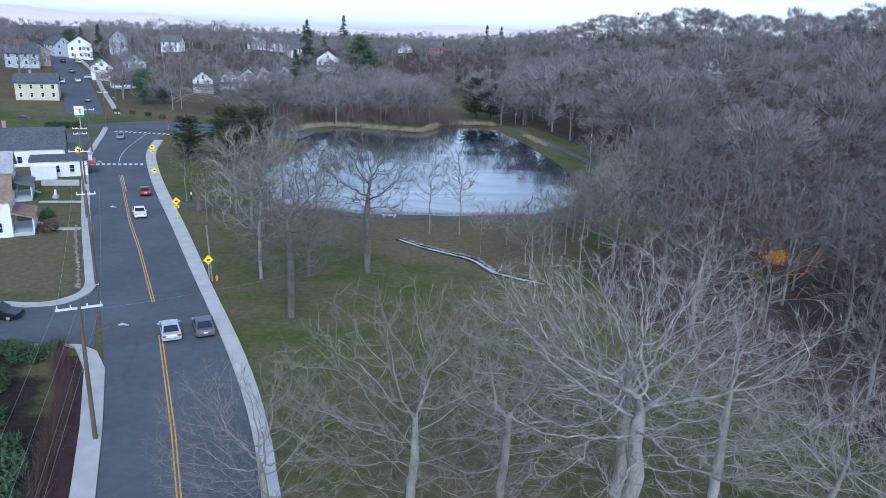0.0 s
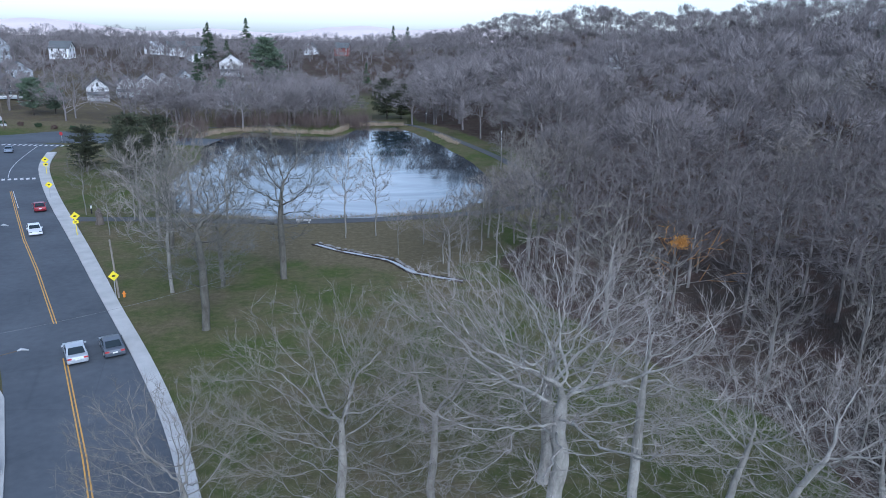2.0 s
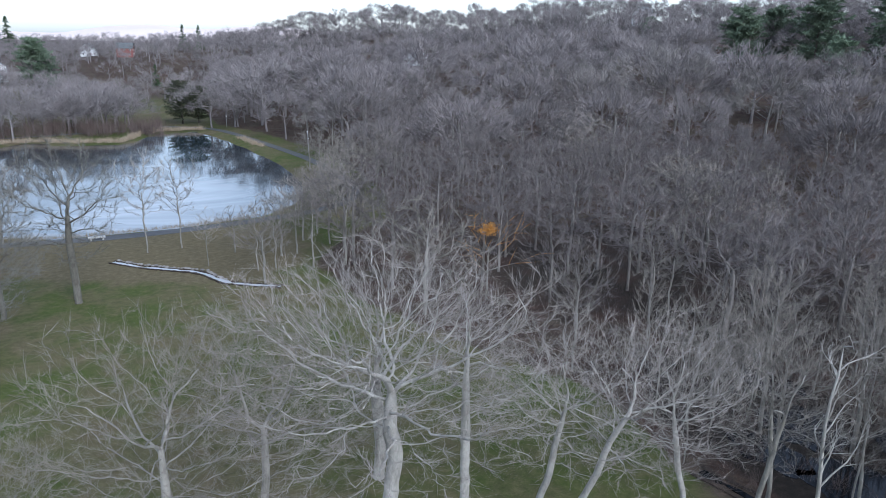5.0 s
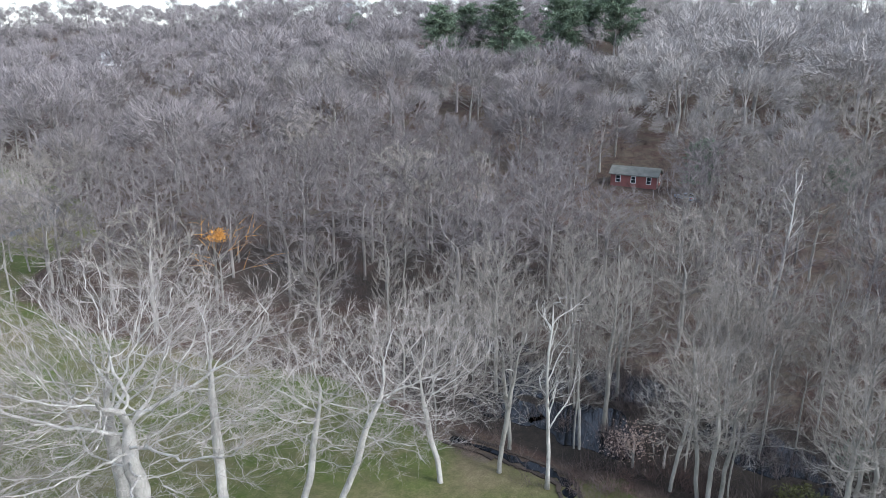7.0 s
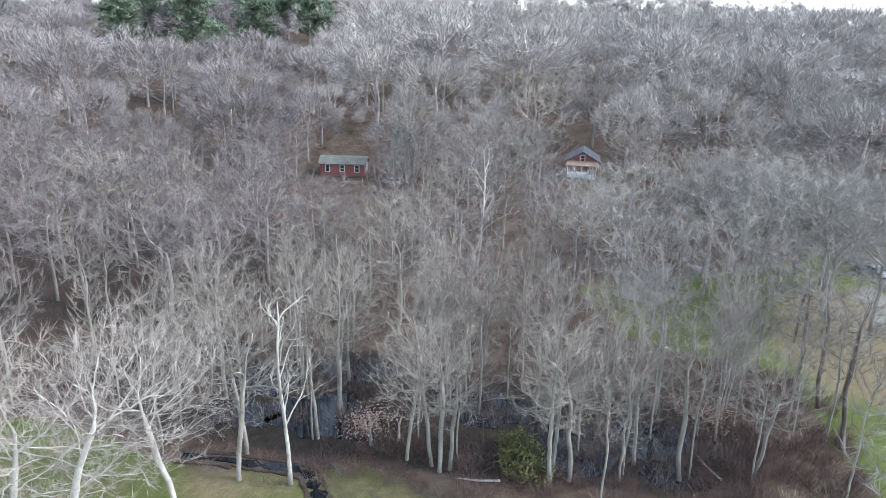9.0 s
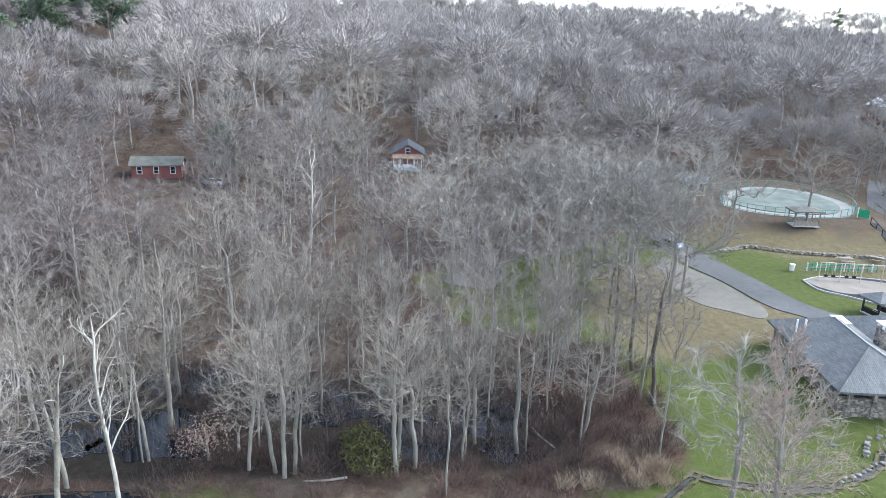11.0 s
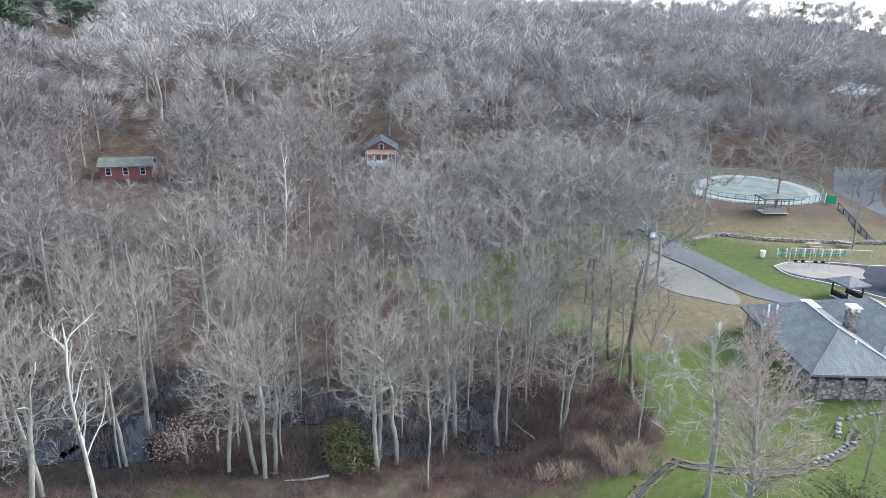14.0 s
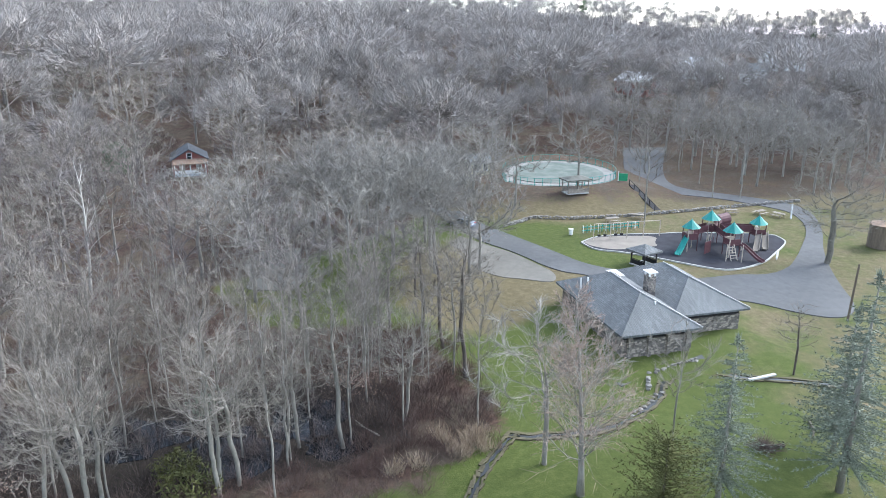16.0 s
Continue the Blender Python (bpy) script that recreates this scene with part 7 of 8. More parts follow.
# brooks
def brook(name, line, width, label, water=None):
    line = smooth_line(line)
    rgb = random.Random(name)
    wide = [width * rgb.choice((0.15, 0.5, 0.9, 1.5)) / 2 for _ in line]
    edge_l = [offset_line(line, -w)[i] for i, w in enumerate(wide)]
    edge_r = [offset_line(line, w)[i] for i, w in enumerate(wide)]
    structure(name, band(edge_l, edge_r, 0.005, 0.05), water or BROOK, label, "brook")
    for k, side in enumerate((-1, 1)):
        l2 = offset_line(line, side * (width / 2 + 0.12))
        s = Shape()
        for a, b in zip(resample([(*p, 0) for p in l2], 0.7), resample([(*p, 0) for p in l2], 0.7)[1:]):
            s.box((a.x + b.x) / 2 + rgb.gauss(0, 0.06), (a.y + b.y) / 2 + rgb.gauss(0, 0.06), -0.02, 0.8, rgb.uniform(0.12, 0.34), rgb.uniform(0.10, 0.20), math.degrees(math.atan2(b.y - a.y, b.x - a.x)) + rgb.gauss(0, 8))
        structure("bank_%s_%d" % (name, k + 1), s, EARTH if water else BANK, "eroded earth bank of the brook", "bank")


brook("brook_pond", [(-6.6, 101.6), (-5.4, 100.4), (-3.3, 98.2), (0.5, 95.6), (4.5, 93.0), (6.4, 88.2), (9.4, 86), (13, 84)], 0.75, "narrow pale brook crossing the lawn", BROOK_PALE)
brook("brook_lawn", [(45.6, -13.6), (45.0, -14.9), (45.0, -17.7), (44.9, -20.9), (45.9, -23.2), (47.6, -26.0), (49.2, -27.9), (51.3, -28.9), (52.4, -31.2), (52.4, -34.4), (50.5, -37), (50.0, -39.5), (47, -46)], 0.5, "shallow grey brook winding past the pavilion")
brook("brook_ditch", [(45.6, -13.6), (43.6, -11.9), (41.7, -10.4), (39.4, -9.2), (37, -8)], 0.4, "narrow dark ditch in the grass")
brook("brook_mire", [(34.6, 33.5), (35.6, 30.6), (36.0, 27.8), (36.5, 25.7), (36.6, 24.0), (35.7, 23.0), (34.2, 21.6), (32, 20.5)], 1.1, "black trickle of bog water through mud and leaves", BOG)
stone_row("bank_stones", [(-6.0, 102.0), (-3.1, 98.9), (0.6, 96.3), (4.7, 93.8), (6.9, 88.8)], "dark stones along the brook bank", 0.55, 0.5)
structure("culvert", Shape().box(50.4, -38.2, 0.10, 0.3, 3.0, 0.16, 10), CONCRETE, "pale concrete culvert edge over the brook", "culvert")


def puddle(k, x, y, rx, ry):
    rp = random.Random(k)
    out = [(x + math.cos(a) * rx * rp.uniform(0.7, 1.25), y + math.sin(a) * ry * rp.uniform(0.7, 1.25)) for a in [i * math.tau / 22 for i in range(22)]]
    structure("water_%d" % (k + 1), Shape().prism(smooth_line(out + out[:1], 1)[:-1], -0.3, -0.015), BOG, "still black bog water with leaves at its edge", "bog pool")


for k, (x, y, rx, ry) in enumerate(((44, 27, 3.4, 4.6), (47, 35, 3.6, 4.0), (50, 16, 3.0, 5.0), (47, 8, 3.6, 3.6), (51, 2, 3.2, 3.4), (46.5, 0, 1.6, 2.4), (52, 28, 2.6, 4.5), (41.5, 33.5, 2.0, 4.0), (50.5, 42, 2.4, 3.2))):
    puddle(k, x, y, rx, ry)

structure("car_park", Shape().prism([(-121, 178), (-99.5, 196), (-92.5, 180), (-88.5, 167), (-93, 161), (-104, 166)], -0.1, 0.01), PATH_TAR, "grey asphalt car park behind the corner shop", "car park")
for k, (x, y, tn) in enumerate(((-147, 282, 120), (-157, 297, 122), (-150, 276, 120), (-170, 315, 128), (-165, 319, 128), (-126, 247, 118))):
    car(x, y, tn, (CAR_WHITE, CAR_GREY, CAR_SILVER, CAR_BLACK)[k % 4], "parked car on the hill street", z=ground_at(x, y) + 0.3)

# ---- the park round the pavilion ----
structure("park_road", band(smooth_line([(140, -20), (118, -23.5), (106.4, -25.3), (98.2, -28.7), (89.6, -32.3), (83.4, -34.5), (79.3, -39.3), (75.9, -44), (75.7, -48), (76.3, -52), (75.2, -55.7), (77.3, -60.1), (80.1, -63.0), (83.2, -66), (93.7, -75.3), (102.8, -79.2), (106.7, -78), (114.9, -73.1), (120, -66), (127, -61.4), (142, -66), (168, -77.5)]),
                                smooth_line([(140, -15), (118, -18.5), (105, -21), (96.5, -23), (90.7, -26.6), (81.8, -29.6), (79.6, -33.2), (70.5, -41), (68.0, -47.8), (63.0, -51.5), (60.8, -55.0), (63.5, -59.0), (71.5, -62.6), (82.4, -69.0), (93.4, -77.6), (104, -83.3), (110.5, -82.7), (118.8, -75.4), (122.6, -71.2), (128, -69.5), (140, -74), (166, -88)]), 0.03, 0.15, True, 3), PATH_TAR, "worn grey asphalt park road and turning place", "road")
structure("parking", Shape().prism(smooth_line([(100, -20.6), (94, -23.9), (90.6, -26.2), (84.5, -28.2), (80.8, -29.4), (77.4, -28.0), (79.6, -24.8), (81.0, -21.5), (86, -19.2), (92, -19.6), (96, -18.2), (100, -20.6)], 2)[:-1], -0.1, 0.012), GRAVEL, "pale gravel parking place", "parking place")
structure("parking_1", Shape().prism(smooth_line([(81, 4), (86, 1.5), (94, 3.5), (99, 2.5), (98, 9), (92, 11), (86, 9), (82, 10), (81, 4)], 3)[:-1], -0.1, 0.012), GRAVEL, "grey gravel clearing under the trees", "parking place")
structure("footpath", ribbon(resample([(*p, 0) for p in smooth_line([(51.6, -25.0), (52.4, -26.9), (53.2, -31.2), (54.0, -34.6)])], 0.8), 0.8, 0.07, 0.2, True), PATH_TAR, "grey footpath past the stone pavilion", "path")
structure("footpath_1", ribbon(smooth_line([(-8, 250), (-30, 245), (-50, 238)]), 2.0, 0.02, 0.1, True), PATH_TAR, "path behind the reeds", "path")


def hip_roof(x0, x1, y0, y1, z, rise):
    """Hipped roof whose ridge runs along x."""
    h = (y1 - y0) / 2
    ym = (y0 + y1) / 2
    s = Shape()
    s.add([(x0, y0, z), (x1, y0, z), (x1, y1, z), (x0, y1, z), (x0 + h * 1.05, ym, z + rise), (x1 - h * 1.05, ym, z + rise),
           (x0, y0, z - 0.2), (x1, y0, z - 0.2), (x1, y1, z - 0.2), (x0, y1, z - 0.2)],
          ((0, 1, 5, 4), (1, 2, 5), (2, 3, 4, 5), (3, 0, 4), (0, 6, 7, 1), (1, 7, 8, 2), (2, 8, 9, 3), (3, 9, 6, 0), (9, 8, 7, 6)))
    return s, ((x0 + h * 1.05, ym, z + rise), (x1 - h * 1.05, ym, z + rise))


def pavilion():
    ob = thing("pavilion", Matrix.Translation((62.5, -32.0, 0.0)) @ Matrix.Rotation(radians(4), 4, "Z"), "stone park pavilion with grey hipped shingle roofs", "pavilion")
    for x0, x1, y0, y1, rise in ((-7.6, 7.6, -2.2, 6.2, 2.3), (-4.6, 9.4, -9.6, -1.0, 2.2)):
        s, (a, b) = hip_roof(x0, x1, y0, y1, 3.2, rise)
        roof = part("roof", s, SHINGLE_GREY, ob, "grey shingle hipped roof")
        part("ridge_cap", Shape().tube([(*a[:2], a[2] + 0.03), (*b[:2], b[2] + 0.03)], 0.06, 6), CONCRETE, roof)
        part("hip_cap", Shape().tube([(x0, y0, 3.24), (a[0], a[1], a[2] + 0.04)], 0.08, 6), CONCRETE, roof)
        part("hip_cap", Shape().tube([(x0, y1, 3.24), (a[0], a[1], a[2] + 0.04)], 0.06, 6), SHINGLE_GREY, roof)
        g = 0.75
        w = Shape()
        for wx, wy, sx, sy in (((x0 + x1) / 2, y0 + g, x1 - x0 - 2 * g, 0.4), ((x0 + x1) / 2, y1 - g, x1 - x0 - 2 * g, 0.4), (x0 + g, (y0 + y1) / 2, 0.4, y1 - y0 - 2 * g - 0.42), (x1 - g, (y0 + y1) / 2, 0.4, y1 - y0 - 2 * g - 0.42)):
            w.box(wx, wy, 1.2, sx, sy, 2.5)
        part("wall", w, STONE, ob, "rubble stone wall")
        # solid black box stands in for the shade under the eaves
        part("fascia", Shape().box((x0 + x1) / 2, (y0 + y1) / 2, 2.72, x1 - x0 - 2 * g + 0.1, y1 - y0 - 2 * g + 0.1, 0.5), BLACK, ob, "black band standing in for the dark gap under the eaves")
    for i in range(4):
        part("pier", Shape().box(-6.95, -1.0 + 2.0 * i, 1.5, 0.6, 0.35, 3.0), STONE, ob)
    part("chimney", Shape().box(0.6, -1.2, 4.3, 1.0, 0.85, 2.8), STONE, ob)
    part("chimney_cap", Shape().box(0.6, -1.2, 6.12, 1.25, 1.05, 0.10).box(0.2, -1.5, 5.88, 0.16, 0.16, 0.4).box(1.0, -0.9, 5.88, 0.16, 0.16, 0.4).box(0.2, -0.9, 5.88, 0.16, 0.16, 0.4).box(1.0, -1.5, 5.88, 0.16, 0.16, 0.4), WHITE_PAINT, ob, "pale chimney cap on short piers")
    for x, y in ((-4.6, 1.2), (-4.0, 2.2), (3.4, 5.2), (3.4, 4.4)):
        part("vent_pipe", Shape().tube([(x, y, 3.6), (x, y, 5.0)], 0.09, 8), WHITE_PAINT, ob)
    part("skylight", Shape().box(4.6, 0.6, 4.7, 2.2, 1.2, 0.12), CONCRETE, ob)


pavilion()

# playground
PADE = [(93.2, -37.5), (95.4, -40.1), (96.1, -45.3), (95.1, -50.8), (95.4, -53.5), (92.2, -67.6), (89.3, -67.6), (87.3, -66.9), (82.4, -61.3), (79.8, -58.3), (77.7, -53.1), (78.3, -50.3), (83.5, -45.7), (87.9, -41.3), (89.3, -38.0)]
structure("play_pad", Shape().prism(smooth_line(PADE + PADE[:1], 2)[:-1], -0.1, 0.03), PAD, "dark rubber playground surface", "play surface")
SANDE = [(93.2, -37.8), (95.2, -40), (95.3, -45), (94.1, -50.1), (91, -47.9), (89.2, -47.8), (89.5, -44.7), (88.6, -41.2), (91, -38.3)]
structure("play_sand", Shape().prism(smooth_line(SANDE + SANDE[:1], 2)[:-1], -0.1, 0.045), SAND, "pale tan playground surface", "play surface")
edge = smooth_line(PADE + PADE[:1], 2)
structure("play_kerb", ribbon(edge, 0.18, 0.12, 0.22), CONCRETE, "pale kerb round the playground", "kerb")


def play_structure():
    ob = thing("play_structure", Matrix.Translation((0, 0, 0.03)), "climbing structure with teal roofs, slides and maroon decks", "playground")

    def tower(x, y, deck, top, peak, r):
        for sx in (-r, r):
            for sy in (-r, r):
                part("post", Shape().tube([(x + sx, y + sy, 0), (x + sx, y + sy, top)], 0.07, 8), MAROON if (sx + sy) else TAN_STEEL, ob)
        part("deck", Shape().box(x, y, deck, r * 2 + 0.1, r * 2 + 0.1, 0.10), MAROON, ob)
        k = 8
        s = Shape()
        for lvl, (rad, z) in enumerate(((r * 1.75, top), (r * 1.55, top + 0.12), (r * 0.7, top + (peak - top) * 0.62), (r * 0.12, peak))):
            s.v += [(x + rad * math.cos(i * math.tau / k + 0.39), y + rad * math.sin(i * math.tau / k + 0.39), z) for i in range(k)]
        s.f += [tuple(range(k)), tuple(range(3 * k, 4 * k))] + [(l_ * k + i, l_ * k + (i + 1) % k, (l_ + 1) * k + (i + 1) % k, (l_ + 1) * k + i) for l_ in range(3) for i in range(k)]
        roof = part("canopy_roof", s, TEAL, ob, "teal peaked roof")
        part("finial", Shape().tube([(x, y, peak - 0.05), (x, y, peak + 0.18)], [0.1, 0.03], 6), TEAL_DARK, roof)
        for sx, sy, wx, wy in ((-r, 0, 0.05, r * 1.9), (r, 0, 0.05, r * 1.9), (0, r, r * 1.9, 0.05)):
            part("guard_panel", Shape().box(x + sx, y + sy, deck + 0.45, wx, wy, 0.75), TAN_STEEL if sx > 0 else MAROON, ob)

    def slide(a, b, z, width, material):
        rows, n = [], 9
        d = Vector((b[0] - a[0], b[1] - a[1], 0)).normalized()
        o = Vector((d.y, -d.x, 0))
        s = Shape()
        prof = ((-width / 2, 0.28), (-width / 2 + 0.06, 0.28), (-width / 2 + 0.1, 0.04), (width / 2 - 0.1, 0.04), (width / 2 - 0.06, 0.28), (width / 2, 0.28), (width / 2, -0.04), (-width / 2, -0.04))
        for i in range(n):
            t = i / (n - 1)
            hz = z * (1 - smooth01(t)) * 0.9 + 0.25
            p = Vector((a[0] + (b[0] - a[0]) * t, a[1] + (b[1] - a[1]) * t, float(hz)))
            s.v += [tuple(p + o * u + Vector((0, 0, w))) for u, w in prof]
        m = len(prof)
        s.f += [(i * m + j, i * m + (j + 1) % m, (i + 1) * m + (j + 1) % m, (i + 1) * m + j) for i in range(n - 1) for j in range(m)] + [tuple(range(m)), tuple(reversed(range((n - 1) * m, n * m)))]
        part("slide", s, material, ob)

    tower(87.0, -51.2, 1.7, 3.3, 4.4, 0.75)
    tower(90.0, -56.0, 1.8, 3.5, 4.7, 0.8)
    tower(83.4, -55.4, 1.7, 3.5, 4.7, 0.78)
    tower(88.0, -62.4, 1.4, 3.0, 4.1, 0.75)
    slide((86.9, -50.8), (84.4, -48.0), 1.9, 0.75, TEAL_DARK)
    slide((87.6, -62.4), (83.9, -59.6), 1.5, 0.8, SAND)
    slide((87.9, -63.6), (84.4, -61.4), 1.5, 0.8, SAND)
    slide((82.8, -56.4), (79.2, -57.6), 1.6, 0.7, MAROON)
    for a, b, z in (((88.2, -52), (90, -55.8), 1.9), ((90, -57), (84.3, -55.9), 1.8), ((89.9, -57.6), (88.6, -62), 1.7)):
        d = math.degrees(math.atan2(b[1] - a[1], b[0] - a[0]))
        ln = math.hypot(b[0] - a[0], b[1] - a[1])
        part("bridge", Shape().box((a[0] + b[0]) / 2, (a[1] + b[1]) / 2, z, ln, 1.0, 0.10, d), MAROON, ob)
        for q in (-0.5, 0.5):
            ox, oy = -math.sin(radians(d)) * q, math.cos(radians(d)) * q
            part("rail", Shape().box((a[0] + b[0]) / 2 + ox, (a[1] + b[1]) / 2 + oy, z + 0.55, ln, 0.05, 0.8, d), MAROON, ob)
    part("tube_tunnel", Shape().tube([(91.8, -58.2, 2.6), (92.2, -60.0, 2.8)], 0.9, 14, False), MAROON, ob)
    for i in range(5):
        part("ladder_rung", Shape().box(82.0 - 0.18 * (4 - i), -54.6, 0.35 + i * 0.32, 0.08, 0.9, 0.06), TAN_STEEL, ob)
    for y in (-55.05, -54.15):
        part("ladder_rail", Shape().tube([(81.1, y, 0), (82.3, y, 2.0)], 0.05, 6), TAN_STEEL, ob)
    for x, y in ((85.2, -58.2), (89.4, -59.8), (86.2, -53.6), (91.4, -53.6), (81.2, -53.4), (80.4, -55.2)):
        part("post", Shape().tube([(x, y, 0), (x, y, 2.4)], 0.07, 8), TAN_STEEL, ob)
    part("climbing_net", Shape().box(84.6, -52.6, 1.0, 0.08, 1.6, 1.7, 30).box(84.9, -53.5, 1.9, 0.06, 0.06, 1.0), MAROON, ob)


play_structure()


def swing(x0, y0, x1, y1):
    ob = thing("swing_set", Matrix.Translation((0, 0, 0.04)), "pale steel swing frame with black seats", "swing set")
    part("beam", Shape().tube([(x0, y0, 2.5), (x1, y1, 2.5)], 0.06, 8), TAN_STEEL, ob)
    for i in range(5):
        t = i / 4
        x, y = x0 + (x1 - x0) * t, y0 + (y1 - y0) * t
        part("leg", Shape().tube([(x, y, 0), (x, y, 2.5)], 0.06, 8), TAN_STEEL, ob)
    for t in (0.08, 0.17, 0.33, 0.42):
        x, y = x0 + (x1 - x0) * t, y0 + (y1 - y0) * t
        part("seat", Shape().box(x, y, 0.7, 0.25, 0.4, 0.3), BLACK, ob)
        for q in (-0.18, 0.18):
            part("chain", Shape().tube([(x, y + q, 0.8), (x, y + q, 2.5)], 0.018, 4), STEEL, ob)


swing(93.8, -39.6, 94.0, -50.2)


def teal_fence():
    ob = thing("bike_rack", Matrix.Translation((98.6, -44.4, 0)) @ Matrix.Rotation(radians(97), 4, "Z"), "long teal rail rack with pale uprights", "rack")
    for z in (0.35, 0.85):
        part("rail", Shape().box(0, 0, z, 10.0, 0.10, 0.12), TEAL_DARK, ob)
    for i in range(16):
        part("upright", Shape().tube([(-4.9 + i * 0.65, 0.1, 0), (-4.9 + i * 0.65, 0.1, 1.05), (-4.8 + i * 0.65, 0.1, 1.2)], 0.06, 6), WHITE_PAINT if i % 2 else TEAL, ob)


teal_fence()


def picnic_table(x, y, turn, label="grey wooden picnic table on the grass"):
    ob = thing("picnic_table", Matrix.Translation((x, y, ground_at(x, y))) @ Matrix.Rotation(radians(turn), 4, "Z"), label, "picnic table", "picnic tables")
    for i in range(4):
        part("plank", Shape().box(0, -0.33 + i * 0.22, 0.75, 2.0, 0.20, 0.045), WOOD, ob)
    for s in (-1, 1):
        part("bench", Shape().box(0, s * 0.75, 0.45, 2.0, 0.28, 0.05), WOOD, ob)
        for q in (-0.7, 0.7):
            part("leg", Shape().tube([(q, s * 0.7, 0), (q, s * 0.2, 0.73)], 0.05, 4), WOOD, ob)


for x, y, tn in ((103.2, -46.7, 95), (104.6, -51.7, 60), (103.0, -73.0, 110), (104.6, -68.6, 80), (101, -75, 20), (89.6, 8.2, 15), (93, -13.5, 40)):
    picnic_table(x, y, tn)


def shelter(x, y, turn, w, d, h, rise, roof, posts, label, name="shelter", z=None):
    ob = thing(name, Matrix.Translation((x, y, ground_at(x, y) if z is None else z)) @ Matrix.Rotation(radians(turn), 4, "Z"), label, "shelter")
    part("floor", Shape().box(0, 0, 0.05, w, d, 0.14), CONCRETE, ob)
    for sx in (-1, 1):
        for sy in (-1, 1):
            part("post", Shape().box(sx * (w / 2 - 0.15), sy * (d / 2 - 0.15), h / 2, 0.15, 0.15, h), posts, ob)
    for sy in (-1, 1):
        part("railing", Shape().box(0, sy * (d / 2 - 0.15), 0.85, w - 0.4, 0.06, 0.08).box(0, sy * (d / 2 - 0.15), 0.45, w - 0.4, 0.04, 0.6), posts, ob)
    s, _ = hip_roof(-w / 2 - 0.4, w / 2 + 0.4, -d / 2 - 0.4, d / 2 + 0.4, h, rise)
    part("roof", s, roof, ob)


shelter(82.2, -42.0, 20, 2.6, 2.5, 2.1, 0.8, SHINGLE_GREY, BLACK, "small dark gazebo with a grey hipped roof", "gazebo")
shelter(116.2, -45.0, 97, 4.2, 2.6, 2.6, 0.5, MOSSY, WOOD, "weathered wooden shelter on the bank", "shelter")
for x, y in ((97.4, -37.4),):
    ob = thing("litter_bin", Matrix.Translation((x, y, 0)), "white litter bin on the grass", "litter bin")
    part("barrel", Shape().tube([(0, 0, 0), (0, 0, 0.9)], [0.3, 0.36], 12), WHITE_PAINT, ob)
    part("rim", Shape().tube([(0, 0, 0.86), (0, 0, 0.95)], 0.39, 12), WHITE_PAINT, ob)
for x, y in ((80.6, -60.6), (93.8, -66.2)):
    ob = thing("play_board", Matrix.Translation((x, y, 0.03)) @ Matrix.Rotation(radians(30), 4, "Z"), "small white notice board by the playground", "notice board")
    part("panel", Shape().box(0, 0, 0.85, 0.08, 0.55, 1.1), WHITE_PAINT, ob)
    part("post", Shape().box(0, 0, 0.2, 0.06, 0.4, 0.4), STEEL, ob)
ob = thing("lamp_post", Matrix.Translation((99.6, -76.4, 0)), "leaning grey timber post by the park road", "post")
part("post", Shape().tube([(0, 0, -0.1), (0.5, -0.3, 2.4)], 0.12, 7), ARM_WOOD, ob)
ob = thing("wooden_post", Matrix.Translation((60.6, -55.2, 0)), "dark wooden pole at the edge of the turning place", "post")
part("post", Shape().tube([(0, 0, -0.1), (0.35, -0.5, 6.2)], [0.14, 0.11], 8), POLE_WOOD, ob)
ob = thing("water_tank", Matrix.Translation((83.2, -78.8, 0)), "tall brown timber tank hut", "hut")
part("wall", Shape().tube([(0, 0, 0), (0, 0, 3.4)], 1.7, 20), POLE_WOOD, ob)
part("roof", Shape().tube([(0, 0, 3.4), (0, 0, 3.9)], [1.9, 0.2], 20), SHINGLE_BROWN, ob)


KERB_DARK = surface("worn_deck", (0.16, 0.16, 0.15), (0.26, 0.26, 0.245), 0.4, 9, 0.9, 0.2, vary=0)
# covered swimming pool on the knoll, with its hut
PZ = 2.56
POOLE = [(125.5, -34.6), (121.0, -38), (119.5, -44), (119.6, -50.5), (123, -56), (132, -59), (141, -56.5), (146, -49), (142, -40.5), (134, -36)]
rim = smooth_line(POOLE + POOLE[:1], 2)[:-1]
structure("pool_deck", Shape().prism(rim, PZ - 0.5, PZ), KERB_DARK, "pale concrete pool deck", "deck")
structure("pool_cover", Shape().prism([((x - 132) * 0.82 + 132, (y + 47) * 0.80 - 47) for x, y in rim], PZ - 0.2, PZ + 0.12), COVER, "pale green winter cover on a swimming pool", "pool cover")
fence = thing("pool_fence", Matrix.Identity(4), "teal-green mesh fence round the pool", "fence")
pts_f = resample([(x, y, 0) for x, y in rim + rim[:1]], 2.4)
for a, b in zip(pts_f, pts_f[1:]):
    part("fence_post", Shape().tube([(a.x, a.y, PZ - 0.2), (a.x, a.y, PZ + 1.4)], 0.05, 6), TEAL_DARK, fence)
    tn = math.degrees(math.atan2(b.y - a.y, b.x - a.x))
    ln = (b - a).length
    for up in (0.15, 1.35):
        part("rail", Shape().box((a.x + b.x) / 2, (a.y + b.y) / 2, PZ + up, ln, 0.05, 0.06, tn), TEAL_DARK, fence)
house(134.5, -31.2, 100, 4.0, 3.6, 2.6, 1.3, CREAM_SIDING, SHINGLE_GREY, "small cream hut with a grey roof by the pool", 0, None, False, 1, "hut")
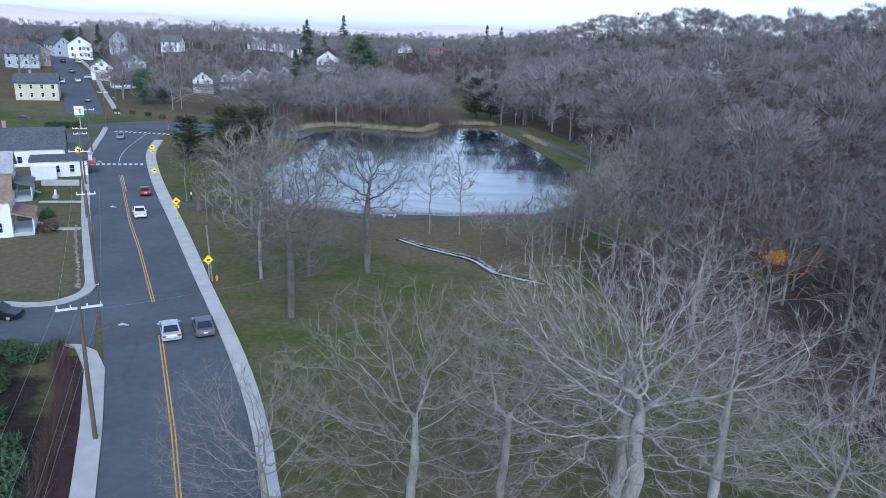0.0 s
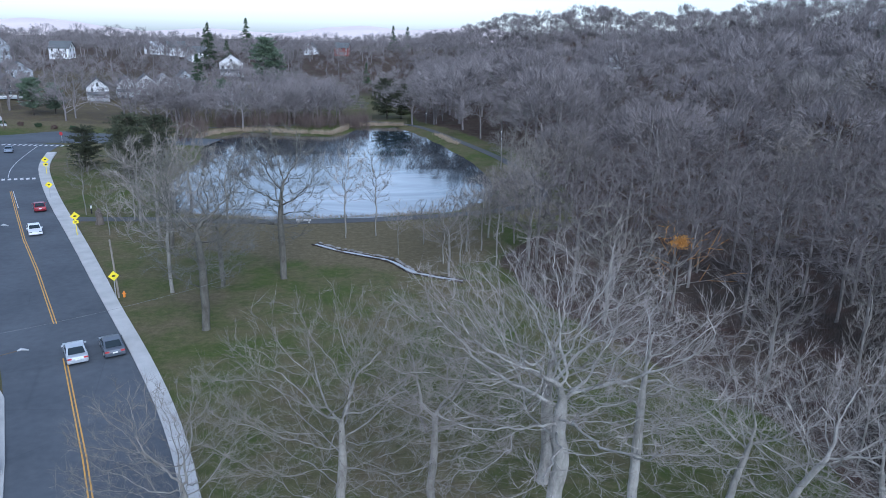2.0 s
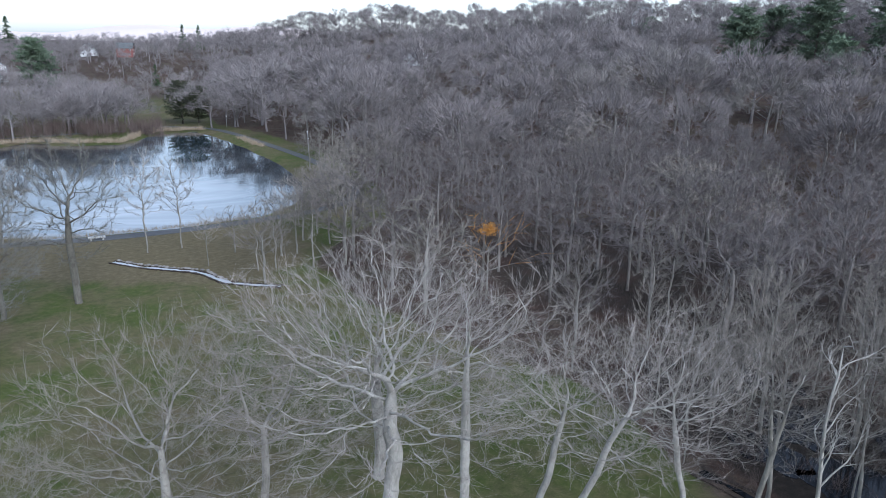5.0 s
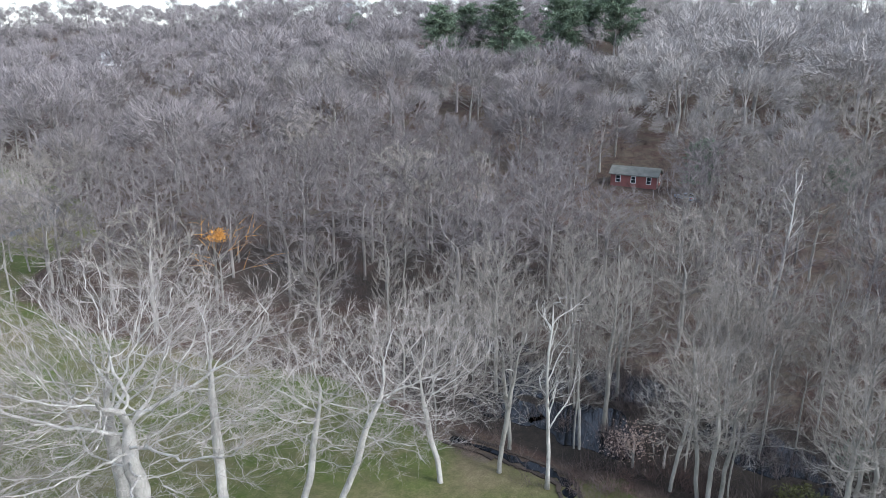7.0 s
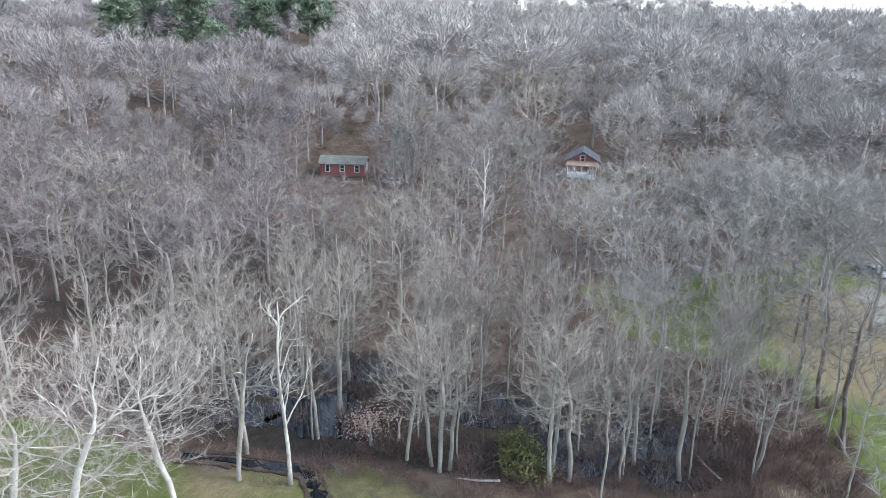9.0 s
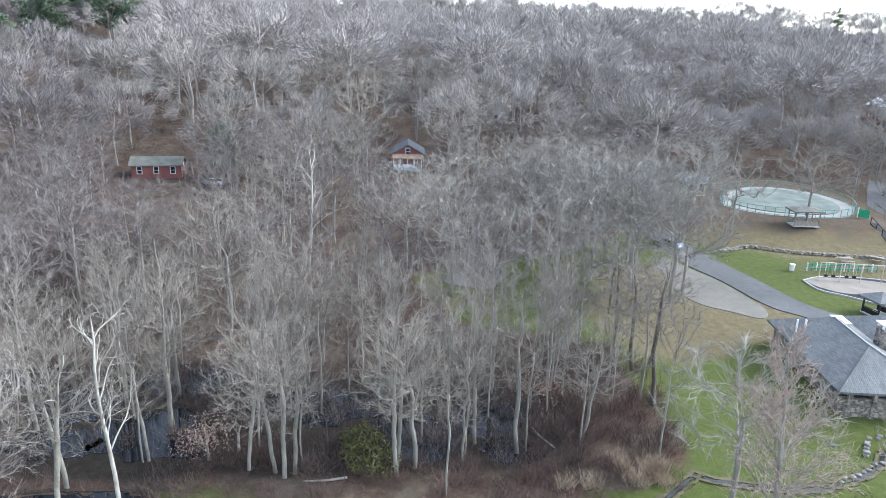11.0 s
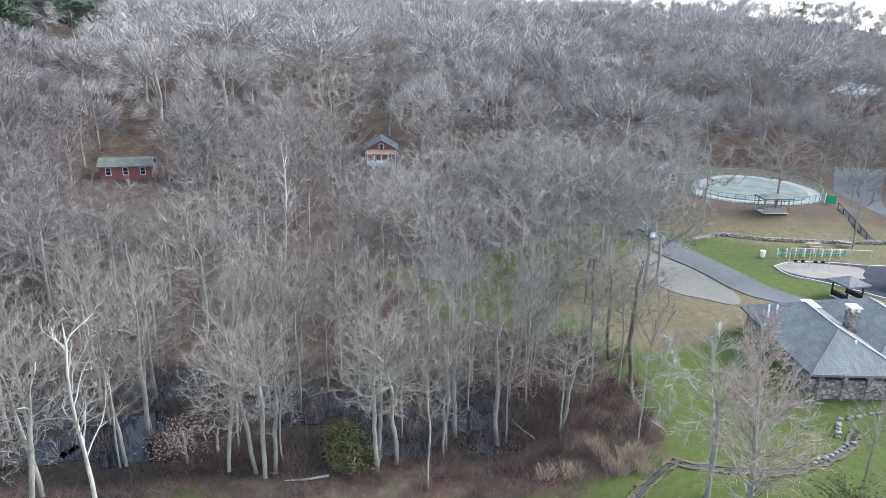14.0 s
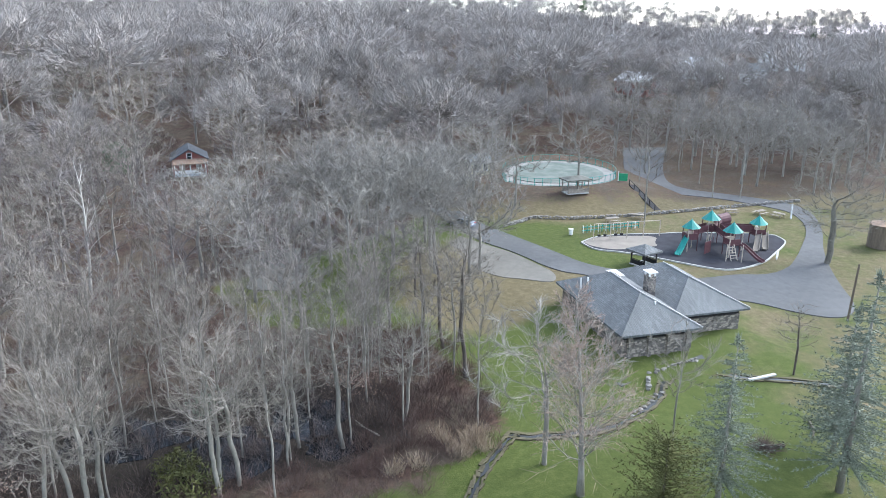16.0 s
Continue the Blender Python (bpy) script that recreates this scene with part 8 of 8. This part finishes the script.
ramp = thing("ramp", Matrix.Identity(4), "dark timber ramp down from the pool", "ramp")
part("deck", Shape().add([(118.6, -56.4, 2.5), (118.6, -57.6, 2.5), (108.4, -57.8, 0.1), (108.4, -56.6, 0.1), (118.6, -56.4, 2.3), (118.6, -57.6, 2.3), (108.4, -57.8, -0.1), (108.4, -56.6, -0.1)],
                         ((0, 1, 2, 3), (7, 6, 5, 4), (0, 4, 5, 1), (1, 5, 6, 2), (2, 6, 7, 3), (3, 7, 4, 0))), BLACK, ramp)
for k in range(6):
    t = k / 5
    part("post", Shape().box(118.6 - 10.2 * t, -56.4 - 0.2 * t, 2.4 * (1 - t) + 0.55, 0.1, 0.1, 1.1), BLACK, ramp)
part("handrail", Shape().tube([(118.6, -56.4, 3.5), (108.4, -56.6, 1.15)], 0.06, 6), BLACK, ramp)
gate = thing("pool_gate", Matrix.Translation((121.4, -56.4, PZ)) @ Matrix.Rotation(radians(60), 4, "Z"), "bright green gate panel at the pool", "gate")
part("panel", Shape().box(0, 0, 0.8, 1.6, 0.08, 1.4), GREEN_PAINT, gate)
part("post", Shape().box(0.9, 0, 0.9, 0.12, 0.12, 1.8), WHITE_PAINT, gate)

# fallen wood
for x, y, tn, ln, r, lab in ((40.6, -31.8, 80, 3.0, 0.16, "heap of dark brush on the lawn"), (42.0, -36.8, 150, 2.6, 0.12, "fallen log on the lawn"), (44.8, 20.5, 20, 4, 0.12, "fallen pale log in the mire"), (50, 9, 70, 5, 0.13, "fallen pale log in the mire"),
                            (57, 34, 130, 6, 0.15, "fallen log in the wood"), (62, 20, 10, 5, 0.14, "fallen log in the wood"), (48.6, -2.6, 35, 3, 0.09, "fallen pale log in the mire"), (40.5, 12.5, 110, 3, 0.1, "fallen pale log in the mire")):
    ob = thing("log", Matrix.Translation((x, y, ground_at(x, y) + r)) @ Matrix.Rotation(radians(tn), 4, "Z"), lab, "log", "fallen logs")
    part("stem", Shape().tube([(-ln / 2, 0, 0), (0, 0.15, 0.05), (ln / 2, 0, 0.1)], [r, r * 0.8, r * 0.4], 7), BARK_GREY if "pale" in lab else BARK_DARK, ob)
    part("branch", Shape().tube([(0, 0.1, 0), (ln * 0.2, 0.6, 0.4)], [r * 0.4, 0.02], 5), BARK_GREY, ob)
blades("brush_heap", [(40.5, -31.8, 0.9)] * 3, BRUSH, "heap of cut dark brush on the lawn", "brush", 160, 1.3, 0.018, 1.6, 9)

# trees between the houses and behind the pond
while len(town) < 330:
    b, r = radians(rng.uniform(-38, 8)), math.sqrt(rng.uniform(225 ** 2, 640 ** 2))
    x, y = r * math.sin(b), r * math.cos(b)
    on_hill_road = abs((x + 118) + (y - 227) * 0.6) < 14 and y > 220
    if on_hill_road or float(inside(POND_EDGE, np.array([x]), np.array([y]))[0]) > -6 or (-45 < x < 22 and 385 < y < 450) or (y < 258 and x < -72) or (y < 232 and x < -40) or (r < 345 and -24 < math.degrees(b) < -7 and rng.random() < 0.8):
        continue
    town.append((x, y))
for _ in range(60):
    b, r = radians(rng.uniform(-31, -4)), rng.uniform(236, 345)
    x, y = r * math.sin(b), r * math.cos(b)
    if abs((x + 118) + (y - 227) * 0.6) > 14 and not (y < 258 and x < -72) and not (r < 312 and -20.5 < math.degrees(b) < -12):
        town.append((x, y))
town += [(-46 + rg.uniform(-18, 40), 246 + rg.uniform(0, 30)) for _ in range(34)]
town += [(rng.uniform(-100, -60), rng.uniform(236, 262)) for _ in range(12)]
for _ in range(230):
    b, r = radians(rng.uniform(-38, 9)), rng.uniform(560, 860)
    town.append((r * math.sin(b), r * math.cos(b)))
tagged(new("town_trees", woods_mesh("town_trees", town, DARK_TWIGS, 2, thin_forms, 1.2)), "bare grey trees between distant houses", "woods", kind="stuff")
solid_forms = far_forms(340, 4, 616, 1.7, 0.15)
while len(crest) < 520:
    b, r = radians(rng.uniform(3, 140)), rng.uniform(392, 436)
    crest.append((r * math.sin(b), r * math.cos(b)))
tagged(new("ridge_woods", woods_mesh("ridge_woods", crest, RIDGE_TWIGS, 3, solid_forms, 10.5)), "bare woods along the ridge", "woods", kind="stuff")
